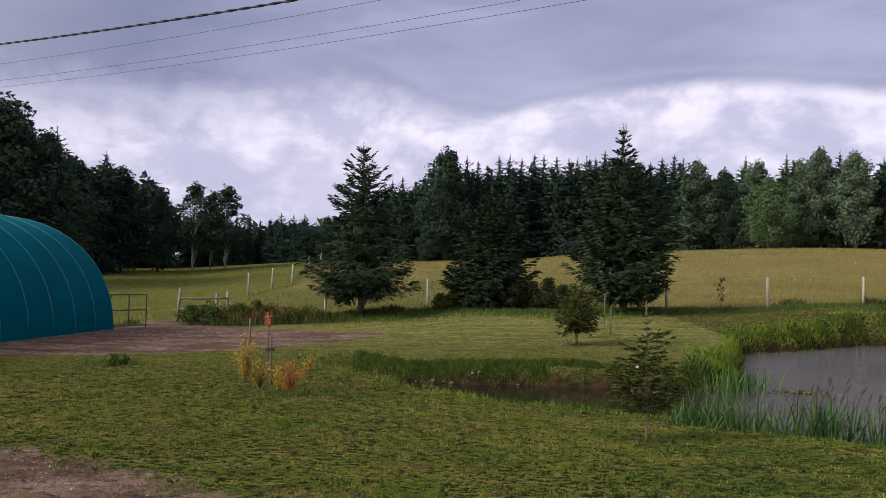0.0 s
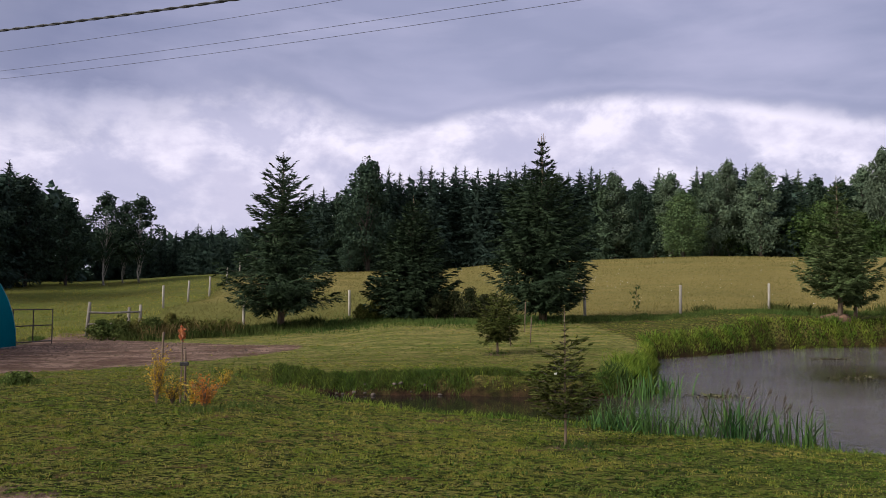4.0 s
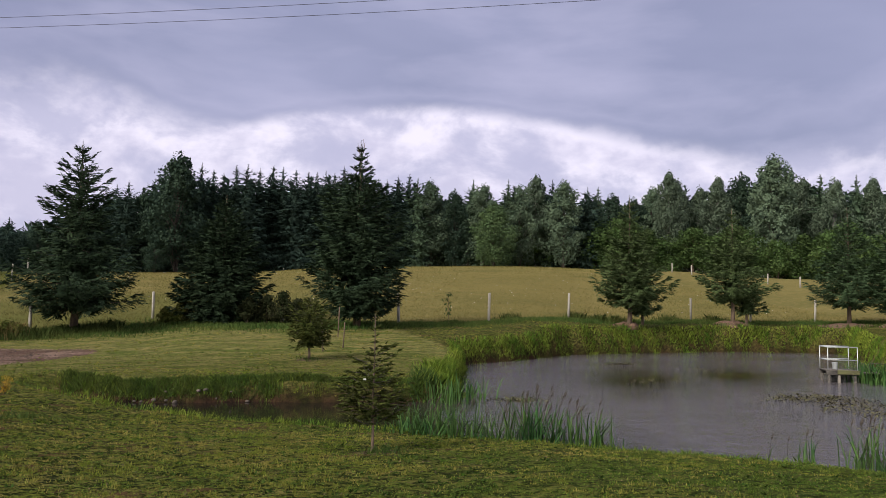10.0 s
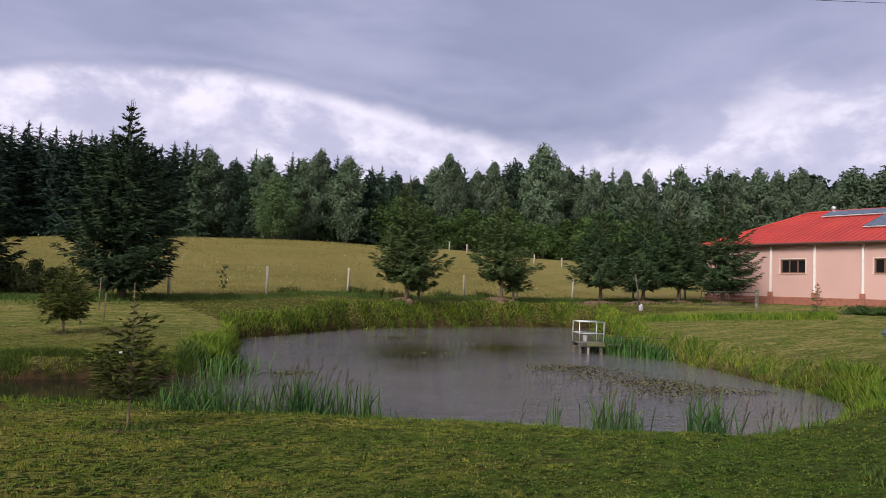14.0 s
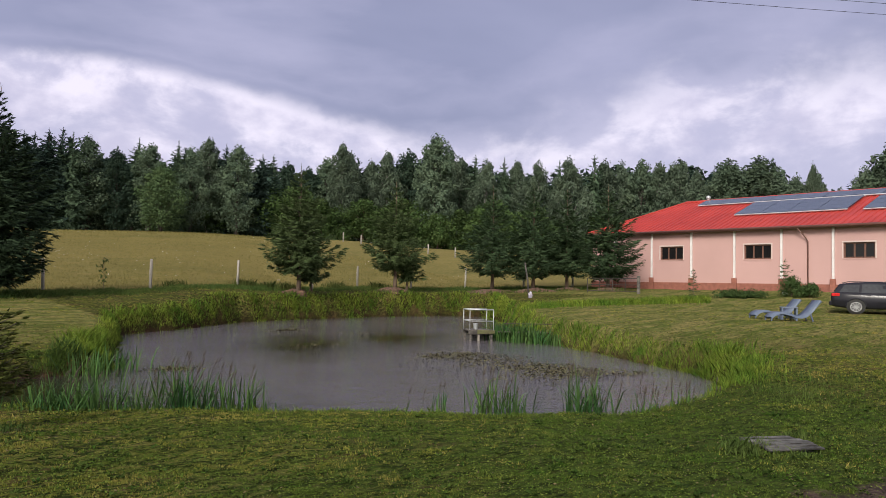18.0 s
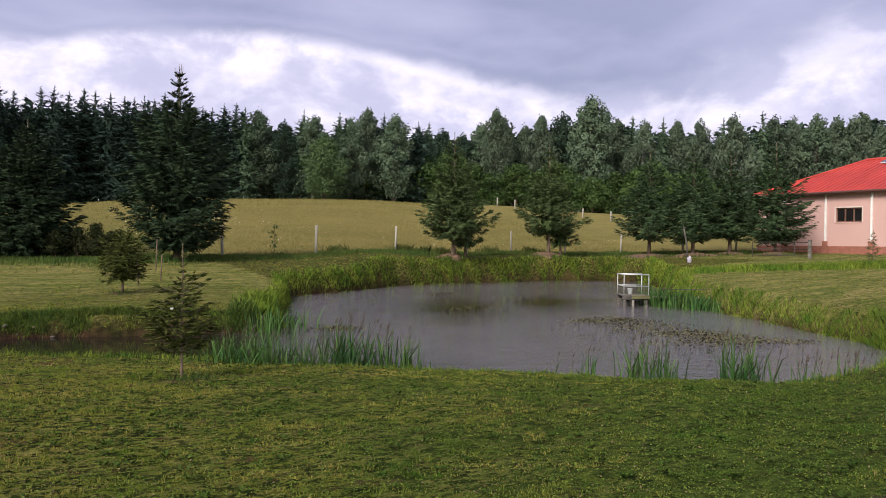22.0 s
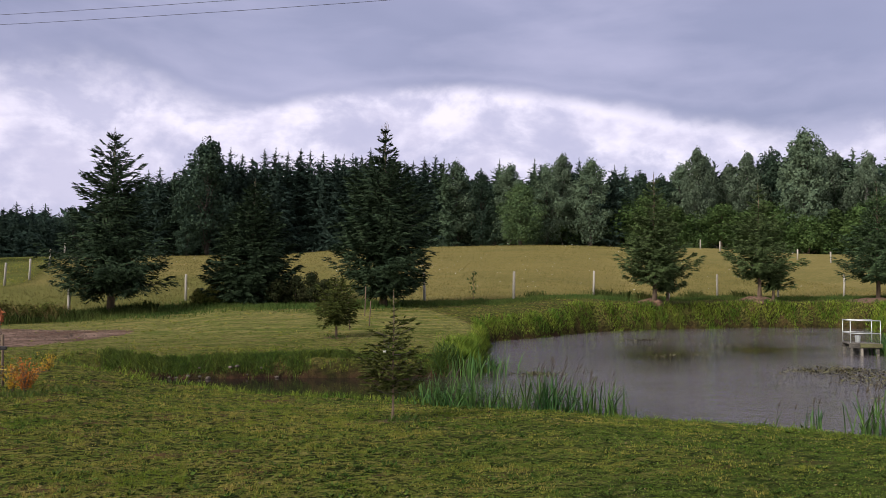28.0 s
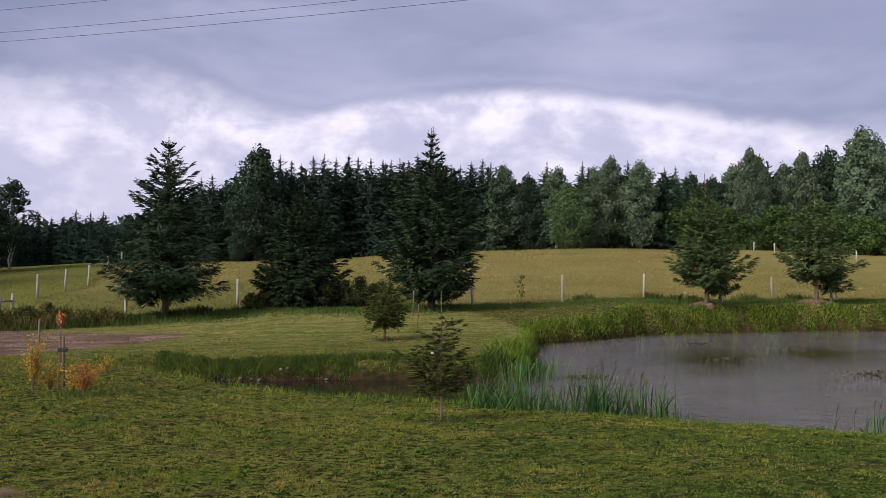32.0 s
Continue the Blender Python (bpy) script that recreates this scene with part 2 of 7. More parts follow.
    earth = mix(mask("wet"), earth, mix(band(noise_at(3.0), 0.4, 0.62), (0.075, 0.055, 0.047), (0.04, 0.03, 0.026)))
    # wet soil, its near-black including the shade under the overhanging grass
    bank = mix(band(noise_at(4.0), 0.40, 0.62), (0.012, 0.008, 0.006), (0.046, 0.025, 0.016))
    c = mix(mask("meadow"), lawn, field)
    c = mix(mask("pasture"), c, green)
    rag = N("ShaderNodeMath")
    rag.operation = "MULTIPLY_ADD"
    L(noise_at(2.5), rag.inputs[0])
    rag.inputs[1].default_value = 1.2
    sh = N("ShaderNodeMath")
    sh.operation = "SUBTRACT"
    L(mask("earth"), sh.inputs[0])
    sh.inputs[1].default_value = 0.6
    L(sh.outputs[0], rag.inputs[2])
    c = mix(band(rag.outputs[0], 0.40, 0.62), c, earth)
    c = mix(mask("bank"), c, bank)
    L(c, bs.inputs["Base Color"])
    bp = N("ShaderNodeBump")
    bp.inputs["Strength"].default_value, bp.inputs["Distance"].default_value = 0.9, 0.09
    L(noise_at(18.0, detail=6), bp.inputs["Height"])
    L(bp.outputs[0], bs.inputs["Normal"])
    return ma


def water_material():
    """Brown pond water: still in the inlet, silty and ruffled by wind and rain in the open, with reflections put into
    its base colour.
    """
    ma = bpy.data.materials.new("pond_water")
    ma.use_nodes = True
    nt = ma.node_tree
    N, L = nt.nodes.new, nt.links.new
    bs = nt.nodes["Principled BSDF"]
    bs.inputs["Roughness"].default_value = 0.03
    bs.inputs["IOR"].default_value = 1.33
    geo = N("ShaderNodeNewGeometry").outputs["Position"]

    def m(op, a, b):
        n = N("ShaderNodeMath")
        n.operation = op
        for k, v in enumerate((a, b)):
            if isinstance(v, (int, float)):
                n.inputs[k].default_value = v
            else:
                L(v, n.inputs[k])
        return n.outputs[0]

    def span(v, lo, hi, a, b):
        r = N("ShaderNodeMapRange")
        L(v, r.inputs[0])
        for k, w in enumerate((lo, hi, a, b)):
            r.inputs[k + 1].default_value = w
        return r.outputs[0]

    def waves(scale, detail, turn, stretch):
        mp, n = N("ShaderNodeMapping"), N("ShaderNodeTexNoise")
        mp.inputs["Rotation"].default_value = (0, 0, radians(turn))
        mp.inputs["Scale"].default_value = stretch
        L(geo, mp.inputs[0])
        L(mp.outputs[0], n.inputs["Vector"])
        n.inputs["Scale"].default_value, n.inputs["Detail"].default_value = scale, detail
        return n.outputs["Fac"]

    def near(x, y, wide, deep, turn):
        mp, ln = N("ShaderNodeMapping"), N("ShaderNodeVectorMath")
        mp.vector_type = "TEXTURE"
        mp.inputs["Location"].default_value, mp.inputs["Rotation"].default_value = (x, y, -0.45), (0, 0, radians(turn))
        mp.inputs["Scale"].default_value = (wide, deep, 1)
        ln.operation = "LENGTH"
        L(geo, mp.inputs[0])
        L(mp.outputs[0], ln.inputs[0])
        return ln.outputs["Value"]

    sx = N("ShaderNodeSeparateXYZ")
    L(geo, sx.inputs[0])
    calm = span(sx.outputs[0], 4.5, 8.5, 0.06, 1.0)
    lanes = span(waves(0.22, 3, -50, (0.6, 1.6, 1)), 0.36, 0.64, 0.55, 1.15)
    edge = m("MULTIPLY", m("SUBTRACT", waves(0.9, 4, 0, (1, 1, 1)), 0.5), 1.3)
    # two soft patches where dark spruce reflections are coloured in
    spruce_mirror = m("MINIMUM", near(14.0, 21.2, 1.7, 4.2, -33), near(18.4, 22.3, 1.8, 4.0, -39))
    still = span(m("ADD", spruce_mirror, edge), 0.2, 1.5, 0.55, 1.0)
    bp = N("ShaderNodeBump")
    bp.inputs["Distance"].default_value = WAVE
    L(m("ADD", m("MULTIPLY", waves(2.0, 3, -50, (0.9, 1.2, 1)), 0.7), m("ADD", m("MULTIPLY", waves(10.0, 3, -20, (1, 1.15, 1)), 0.5), m("MULTIPLY", waves(26.0, 2, 15, (1, 1, 1)), 0.22))), bp.inputs["Height"])
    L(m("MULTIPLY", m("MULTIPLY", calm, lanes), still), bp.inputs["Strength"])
    # base colour: dark for reflected bank and spruces, pale lilac for sky sheen
    reflection_tint = N("ShaderNodeMix")
    reflection_tint.data_type = "RGBA"
    L(m("MULTIPLY", calm, span(m("ADD", spruce_mirror, edge), 0.2, 1.5, 0.10, 1.0)), reflection_tint.inputs[0])
    reflection_tint.inputs[6].default_value, reflection_tint.inputs[7].default_value = (0.008, 0.006, 0.004, 1), (0.098, 0.088, 0.096, 1)
    L(reflection_tint.outputs[2], bs.inputs["Base Color"])
    L(bp.outputs[0], bs.inputs["Normal"])
    return ma


WAVE = 0.05
LAWN_A, LAWN_B, LAWN_DRY = (0.078, 0.110, 0.015), (0.125, 0.130, 0.024), (0.19, 0.16, 0.052)
FIELD_A, FIELD_B, FIELD_C = (0.19, 0.157, 0.058), (0.135, 0.122, 0.042), (0.235, 0.19, 0.08)
M_GROUND, M_WATER = ground_material(), water_material()
M_GRASS = mat("lawn_blades", (0.115, 0.155, 0.020), (0.260, 0.215, 0.062), 0.8, 1.3, 7, 0, island=0.42, translucent=0.25, spec=0.04, space="World")
M_FIELD = mat("meadow_blades", (0.195, 0.163, 0.058), (0.138, 0.128, 0.042), 0.8, 0.15, 1, 0, island=0.3, translucent=0.2, spec=0.04, space="World")
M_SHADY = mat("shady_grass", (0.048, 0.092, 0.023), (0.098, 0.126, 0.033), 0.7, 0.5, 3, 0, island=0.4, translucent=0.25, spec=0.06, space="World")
M_OLIVE = mat("olive_meadow_blades", (0.145, 0.130, 0.045), (0.10, 0.10, 0.034), 0.8, 0.2, 1, 0, island=0.3, translucent=0.2, spec=0.04, space="World")
M_TALL = mat("bank_grass", (0.075, 0.155, 0.020), (0.21, 0.262, 0.038), 0.6, 0.9, 5, 0, island=0.55, translucent=0.35, spec=0.08, space="World")
M_WEEDGREEN = mat("green_weeds", (0.040, 0.066, 0.018), (0.085, 0.095, 0.028), 0.8, 0.8, 4, 0, island=0.5, translucent=0.2, spec=0.05, space="World")
M_TAN = mat("dry_tan_grass", (0.20, 0.15, 0.065), (0.13, 0.10, 0.04), 0.8, 0.8, 4, 0, island=0.4, translucent=0.2, spec=0.05, space="World")
M_WEED = mat("rank_weed", (0.065, 0.090, 0.020), (0.15, 0.125, 0.040), 0.8, 0.8, 4, 0, island=0.45, translucent=0.2, spec=0.05, space="World")
M_REED = mat("reed_leaf", (0.032, 0.090, 0.026), (0.080, 0.140, 0.036), 0.6, 1.5, 8, 0, island=0.45, translucent=0.2, spec=0.12, space="World")
M_CATTAIL = mat("seed_head", (0.030, 0.024, 0.016), (0.052, 0.041, 0.028), 0.9, 20, 80, 0.2, space="World")
M_NEEDLE = mat("spruce_needles", (0.021, 0.037, 0.021), (0.037, 0.058, 0.030), 0.8, 1.2, 6, 0, vary=0.12, island=0.45, translucent=0.1, spec=0.06)
M_NEEDLE_FRESH = mat("green_spruce_needles", (0.037, 0.065, 0.032), (0.062, 0.096, 0.045), 0.8, 1.2, 6, 0, island=0.45, translucent=0.1, spec=0.06)
M_NEEDLE_MID = mat("olive_needles", (0.062, 0.094, 0.038), (0.094, 0.130, 0.052), 0.8, 1.2, 6, 0, vary=0.12, island=0.4, translucent=0.15, spec=0.06)
M_NEEDLE_GREEN = mat("green_forest_needles", (0.054, 0.086, 0.054), (0.074, 0.112, 0.066), 0.8, 0.4, 3, 0, vary=0.25, island=0.45, spec=0.06, translucent=0.1)
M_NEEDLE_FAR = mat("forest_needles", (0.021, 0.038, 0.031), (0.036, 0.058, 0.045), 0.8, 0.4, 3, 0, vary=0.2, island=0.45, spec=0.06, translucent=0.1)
M_NEEDLE_YOUNG = mat("young_needles", (0.042, 0.057, 0.014), (0.070, 0.078, 0.021), 0.8, 3, 12, 0, island=0.45, translucent=0.15, spec=0.06)
# leaf green paled towards blue: rain haze put into the colour
M_LEAF = mat("hazed_forest_leaves", (0.064, 0.096, 0.066), (0.094, 0.128, 0.080), 0.7, 0.5, 3, 0, vary=0.25, island=0.2, translucent=0.15, spec=0.03)
M_LEAF_MAPLE = mat("maple_leaves", (0.060, 0.100, 0.046), (0.092, 0.136, 0.058), 0.7, 0.5, 3, 0, island=0.3, translucent=0.2, spec=0.04)
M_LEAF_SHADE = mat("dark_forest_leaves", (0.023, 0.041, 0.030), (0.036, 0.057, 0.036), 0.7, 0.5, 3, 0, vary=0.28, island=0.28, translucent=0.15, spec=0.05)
# birch leaves greyed and lightened in colour for the distance haze
M_LEAF_BIRCH = mat("hazed_birch_leaves", (0.084, 0.118, 0.083), (0.112, 0.148, 0.098), 0.7, 0.5, 3, 0, vary=0.2, island=0.28, translucent=0.25, spec=0.08)
M_LEAF_BRIGHT = mat("hedge_leaves", (0.044, 0.082, 0.026), (0.070, 0.108, 0.034), 0.7, 0.5, 3, 0, vary=0.2, island=0.35, translucent=0.25, spec=0.08)
M_LEAF_DARK = mat("dark_bush_leaves", (0.022, 0.030, 0.012), (0.036, 0.038, 0.018), 0.8, 1, 5, 0, island=0.4, translucent=0.15, spec=0.06)
M_ORANGE = mat("orange_leaves", (0.42, 0.12, 0.015), (0.36, 0.18, 0.02), 0.6, 3, 9, 0, island=0.4, translucent=0.3)
M_YELLOW = mat("yellow_leaves", (0.52, 0.31, 0.02), (0.32, 0.25, 0.03), 0.6, 3, 9, 0, island=0.35, translucent=0.3)
M_RED = mat("red_leaves", (0.46, 0.09, 0.03), (0.34, 0.13, 0.04), 0.6, 3, 9, 0, island=0.35, translucent=0.3)
M_BARK = mat("spruce_bark", (0.17, 0.12, 0.085), (0.08, 0.058, 0.044), 0.9, 8, 40, 0.6, vary=0.15, stretch=(1, 1, 0.25))
# bark with the shade inside the crowns put into its colour
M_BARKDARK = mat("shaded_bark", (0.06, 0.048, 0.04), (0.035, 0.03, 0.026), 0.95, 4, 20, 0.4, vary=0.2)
M_BIRCH = mat("birch_bark", (0.34, 0.32, 0.30), (0.10, 0.095, 0.09), 0.8, 3, 12, 0.3, stretch=(1, 1, 3))
M_POST = mat("bleached_post_wood", (0.38, 0.355, 0.32), (0.21, 0.19, 0.165), 0.85, 6, 50, 0.4, vary=0.2, stretch=(1, 1, 0.15))
M_WOOD = mat("weathered_wood", (0.26, 0.235, 0.205), (0.13, 0.115, 0.10), 0.85, 6, 50, 0.4, vary=0.2, stretch=(1, 1, 0.15))
M_OLDBOARD = mat("wet_old_boards", (0.15, 0.135, 0.12), (0.025, 0.022, 0.02), 0.9, 6, 50, 0.5, vary=0.25, stretch=(0.2, 1, 1))
M_COVER = mat("rotten_and_shade_boards", (0.115, 0.112, 0.108), (0.014, 0.013, 0.012), 0.95, 9, 60, 0.7, vary=0.35, stretch=(0.35, 1, 1))
M_MOSSY = mat("mossy_board", (0.13, 0.14, 0.05), (0.07, 0.06, 0.035), 0.9, 5, 40, 0.4, stretch=(0.3, 1, 1))
M_STEEL = mat("galvanised_steel", (0.55, 0.57, 0.58), (0.42, 0.44, 0.45), 0.45, 8, 60, 0.05, metal=0.6)
M_DARKMETAL = mat("dark_metal", (0.03, 0.03, 0.032), (0.06, 0.045, 0.035), 0.55, 10, 60, 0.1, metal=0.3)
M_TARP = mat("teal_tarpaulin", (0.0, 0.105, 0.135), (0.0, 0.080, 0.105), 0.5, 0.7, 14, 0.10, spec=0.06)
M_TARP.node_tree.nodes["Principled BSDF"].inputs["IOR"].default_value = 1.12
# tarpaulin over the ribs, their highlights painted as a lighter teal
M_TARPSHINE = mat("tarpaulin_highlight", (0.01, 0.150, 0.185), (0.004, 0.115, 0.145), 0.35, 3, 30, 0.05)
M_STUCCO = mat("peach_render", (0.50, 0.315, 0.297), (0.46, 0.29, 0.272), 0.9, 0.4, 30, 0.1)
M_PLASTER = mat("pale_plaster", (0.60, 0.50, 0.47), (0.54, 0.43, 0.40), 0.9, 2, 30, 0.1)
M_WHITE = mat("white_paint", (0.70, 0.69, 0.69), (0.60, 0.58, 0.58), 0.7, 3, 40, 0.1)
M_BRICK = mat("red_brick", (0.28, 0.105, 0.075), (0.19, 0.072, 0.052), 0.85, 4, 40, 0.3, vary=0.2)
M_ROOF = mat("red_sheet_roof", (0.41, 0.040, 0.028), (0.31, 0.027, 0.020), 0.5, 0.5, 12, 0.05, metal=0.0)
M_GUTTER = mat("brown_gutter", (0.13, 0.055, 0.04), (0.09, 0.04, 0.03), 0.45, 3, 30, 0.05)
M_FRAME = mat("brown_window_frame", (0.16, 0.075, 0.05), (0.11, 0.055, 0.04), 0.6, 5, 40, 0.1)
M_GLASS = mat("dark_glass", (0.010, 0.010, 0.011), (0.014, 0.013, 0.013), 0.10, 2, 9, 0.02, spec=0.25)
M_PV = mat("solar_cells", (0.050, 0.066, 0.102), (0.066, 0.083, 0.122), 0.22, 2, 20, 0.0, spec=0.7)
M_ALU = mat("aluminium_rail", (0.70, 0.71, 0.72), (0.6, 0.61, 0.62), 0.4, 8, 60, 0.02, metal=0.7)
M_CARPAINT = mat("dark_car_paint", (0.014, 0.014, 0.019), (0.018, 0.018, 0.024), 0.22, 2, 30, 0.0, spec=0.3)
M_CARGLASS = mat("car_glass", (0.03, 0.033, 0.040), (0.05, 0.053, 0.060), 0.10, 2, 9, 0.0, metal=0.3, spec=0.5)
M_TYRE = mat("tyre_rubber", (0.018, 0.018, 0.018), (0.028, 0.028, 0.027), 0.85, 20, 90, 0.2)
M_RIM = mat("alloy_rim", (0.55, 0.56, 0.57), (0.44, 0.44, 0.46), 0.3, 8, 60, 0.02, metal=0.7)
M_LAMP = mat("red_lamp", (0.55, 0.02, 0.02), (0.4, 0.01, 0.01), 0.2, 8, 60, 0.0)
M_PLASTIC = mat("grey_resin", (0.10, 0.13, 0.19), (0.08, 0.105, 0.16), 0.5, 5, 60, 0.05)
M_BAG = mat("crumpled_plastic", (0.52, 0.50, 0.57), (0.10, 0.08, 0.15), 0.5, 9, 40, 0.5)
M_BARKMULCH = mat("reddish_bark_mulch", (0.18, 0.105, 0.068), (0.07, 0.042, 0.03), 0.95, 6, 40, 0.6, space="World")
M_STONE = mat("field_stone", (0.10, 0.082, 0.07), (0.055, 0.043, 0.036), 0.9, 6, 40, 0.5, vary=0.3)
M_CABLE = mat("black_cable", (0.012, 0.012, 0.014), (0.02, 0.02, 0.022), 0.6, 20, 90, 0.1)
M_LUSH = mat("lush_blades", (0.042, 0.090, 0.013), (0.100, 0.122, 0.027), 0.8, 1.5, 7, 0, island=0.5, translucent=0.25, spec=0.04, space="World")
M_CLOVER = mat("clover_leaf", (0.052, 0.098, 0.014), (0.115, 0.142, 0.030), 0.9, 2.2, 8, 0, island=0.45, translucent=0.15, spec=0.02, space="World")
M_ROSETTE = mat("weed_rosette", (0.024, 0.052, 0.010), (0.055, 0.080, 0.018), 0.85, 1.5, 6, 0, island=0.5, translucent=0.15, spec=0.03, space="World")
M_CLOD = mat("earth_clod", (0.13, 0.085, 0.065), (0.065, 0.042, 0.032), 0.95, 3, 20, 0.3, island=0.4, space="World")
M_STRAW = mat("dry_clippings", (0.125, 0.10, 0.04), (0.075, 0.056, 0.024), 0.9, 2, 8, 0, island=0.5, space="World")
M_LILY = mat("floating_weed", (0.086, 0.086, 0.026), (0.041, 0.030, 0.015), 0.6, 4, 20, 0.1, island=0.35, space="World")

# ---- mesh helpers ----


def part(name, bm, material, parent=None, label="", smooth=False):
    """Links a bmesh as one mesh object, under a thing or a part."""
    me = bpy.data.meshes.new(name)
    bm.to_mesh(me)
    bm.free()
    return link(name, me, material, parent, label, smooth)


def link(name, me, material, parent=None, label="", smooth=False):
    if material:
        me.materials.append(material)
    if smooth:
        me.shade_smooth()
    ob = new(name, me)
    if parent is not None:
        ob.parent = parent
    if label:
        ob["label"] = label
    return ob


def fast_mesh(name, verts, faces):
    """A mesh from arrays of corners and equal-sided faces."""
    verts, faces = np.ascontiguousarray(verts, np.float32), np.ascontiguousarray(faces, np.int32)
    me = bpy.data.meshes.new(name)
    n, k = faces.shape
    me.vertices.add(len(verts))
    me.vertices.foreach_set("co", verts.ravel())
    me.loops.add(n * k)
    me.loops.foreach_set("vertex_index", faces.ravel())
    me.polygons.add(n)
    me.polygons.foreach_set("loop_start", np.arange(0, n * k, k, dtype=np.int32))
    me.polygons.foreach_set("loop_total", np.full(n, k, np.int32))
    me.update(calc_edges=True)
    return me


def box(bm, x0, y0, z0, x1, y1, z1, m=None):
    vs = [bm.verts.new((x, y, z)) for x in (x0, x1) for y in (y0, y1) for z in (z0, z1)]
    for f in ((0, 1, 3, 2), (4, 6, 7, 5), (0, 4, 5, 1), (2, 3, 7, 6), (0, 2, 6, 4), (1, 5, 7, 3)):
        bm.faces.new([vs[i] for i in f])
    if m is not None:
        bmesh.ops.transform(bm, matrix=m, verts=vs)
    return vs


def bevelled(x0, y0, z0, x1, y1, z1, r=0.01, m=None):
    bm = bmesh.new()
    box(bm, x0, y0, z0, x1, y1, z1)
    bmesh.ops.bevel(bm, geom=bm.edges[:], offset=r, segments=2, affect="EDGES", profile=0.5)
    if m is not None:
        bmesh.ops.transform(bm, matrix=m, verts=bm.verts[:])
    return bm


def tube(bm, pts, radii, sides=8, cap=True):
    """A tube along points, with a radius at each."""
    rings = []
    pts = [Vector(p) for p in pts]
    for k, p in enumerate(pts):
        d = (pts[min(k + 1, len(pts) - 1)] - pts[max(k - 1, 0)]).normalized()
        a = d.cross(Vector((0, 0, 1)) if abs(d.z) < 0.9 else Vector((1, 0, 0))).normalized()
        b = d.cross(a)
        r = radii[k] if isinstance(radii, (list, tuple)) else radii
        rings.append([bm.verts.new(p + r * (math.cos(t) * a + math.sin(t) * b)) for t in (2 * math.pi * i / sides for i in range(sides))])
    for q, s in zip(rings, rings[1:]):
        for i in range(sides):
            bm.faces.new((q[i], q[(i + 1) % sides], s[(i + 1) % sides], s[i]))
    if cap:
        bm.faces.new(rings[0][::-1])
        bm.faces.new(rings[-1])
    return bm


def polar(az, r, z=0.0):
    a = radians(az)
    return Vector((r * math.sin(a), r * math.cos(a), z))


def empty(name, at=(0, 0, 0), rz=0.0):
    e = new(name)
    e.empty_display_size = 0.3
    e.matrix_basis = pose(*at, 0, 0, rz)
    return e

# ---- the ground ----
WATER_Z = -0.45
AZ_K = [-180, -60, -30, -20, -9, -3, 3, 14, 24, 34, 44, 56, 68, 80, 130, 180]
R_K = [0, 8, 11, 13, 15, 17.2, 18.5, 21, 27, 36, 46, 56, 88, 130, 400, 2500]
FLAT = [0, 0, 0, 0, 0, 0, 0.03, 0.05, 0.1, 0.2, 0.4, 0.8, 1.5, 2, 4, 5]
EAST = [0, 0, 0, 0, 0.02, 0.08, 0.12, 0.25, 0.56, 0.54, 1.4, 1.6, 2.5, 4, 5, 5]
Z_ROWS = [
    FLAT, FLAT,
    [0, 0, 0.02, 0.04, 0.05, 0.08, 0.09, 0.1, 0.12, 0.15, 0.4, 1.0, 3.1, 4, 5, 5],
    [0, 0, 0.02, 0.03, 0.05, 0.05, 0.05, 0.05, 0.05, 0.05, 0.35, 1.0, 3.6, 4.5, 6, 6],
    [0, 0, 0, -0.04, -0.12, -0.05, 0.05, 0.06, 0.08, 0.10, 0.7, 1.65, 4.6, 5.2, 6, 6],
    [0, 0, -0.08, -0.25, -0.42, -0.1, 0.0, 0.08, 0.18, 0.32, 0.98, 1.9, 4.85, 5.5, 6, 6],
    [0, 0, -0.14, -0.34, -0.44, -0.06, 0.03, 0.12, 0.4, 0.7, 1.2, 2.1, 5.1, 5.8, 6, 6],
    [0, -0.02, -0.2, -0.40, -0.44, -0.06, 0.03, 0.14, 0.45, 0.85, 1.5, 2.6, 6.3, 7, 8, 8],
    [0, -0.03, -0.2, -0.42, -0.4, -0.3, -0.1, 0.05, 0.3, 0.9, 1.5, 2.6, 6.6, 7, 8, 8],
    [0, -0.05, -0.25, -0.42, -0.4, -0.3, -0.15, 0, 0.2, 0.6, 0.95, 1.4, 6.3, 7, 8, 8],
    [0, -0.05, -0.25, -0.42, -0.4, -0.3, -0.15, 0, 0.15, 0.4, 0.85, 1.15, 5.4, 6, 7, 7],
    [0, -0.03, -0.18, -0.38, -0.35, -0.2, -0.1, 0.08, 0.42, 0.65, 1.15, 1.5, 3.5, 5, 6, 6],
    EAST, EAST, FLAT, FLAT,
]
POND = [(-2.9, 18.5), (-1.7, 17.3), (-0.6, 16.4), (1.3, 14.9), (2.7, 14.3), (4.1, 13.4), (5.2, 11.8), (6.3, 10.7), (7.4, 9.8), (8.4, 8.9), (9.3, 7.8),
        (10.4, 7.1), (12.6, 6.9), (14.0, 7.2), (16.0, 8.2), (17.2, 9.5), (18.3, 11.6), (19.6, 14.0), (21.0, 16.6), (22.0, 18.6), (25.5, 22.5), (31.0, 29.0),
        (34.2, 33.0), (33.4, 35.0), (28.1, 35.6), (22.0, 34.6), (17.9, 33.4), (13.5, 29.8), (10.6, 28.0), (8.7, 23.0), (7.0, 19.2), (6.6, 17.6),
        (5.2, 16.9), (3.4, 17.3), (1.9, 17.6), (0.6, 17.75), (-0.8, 17.95), (-2.1, 18.7)]
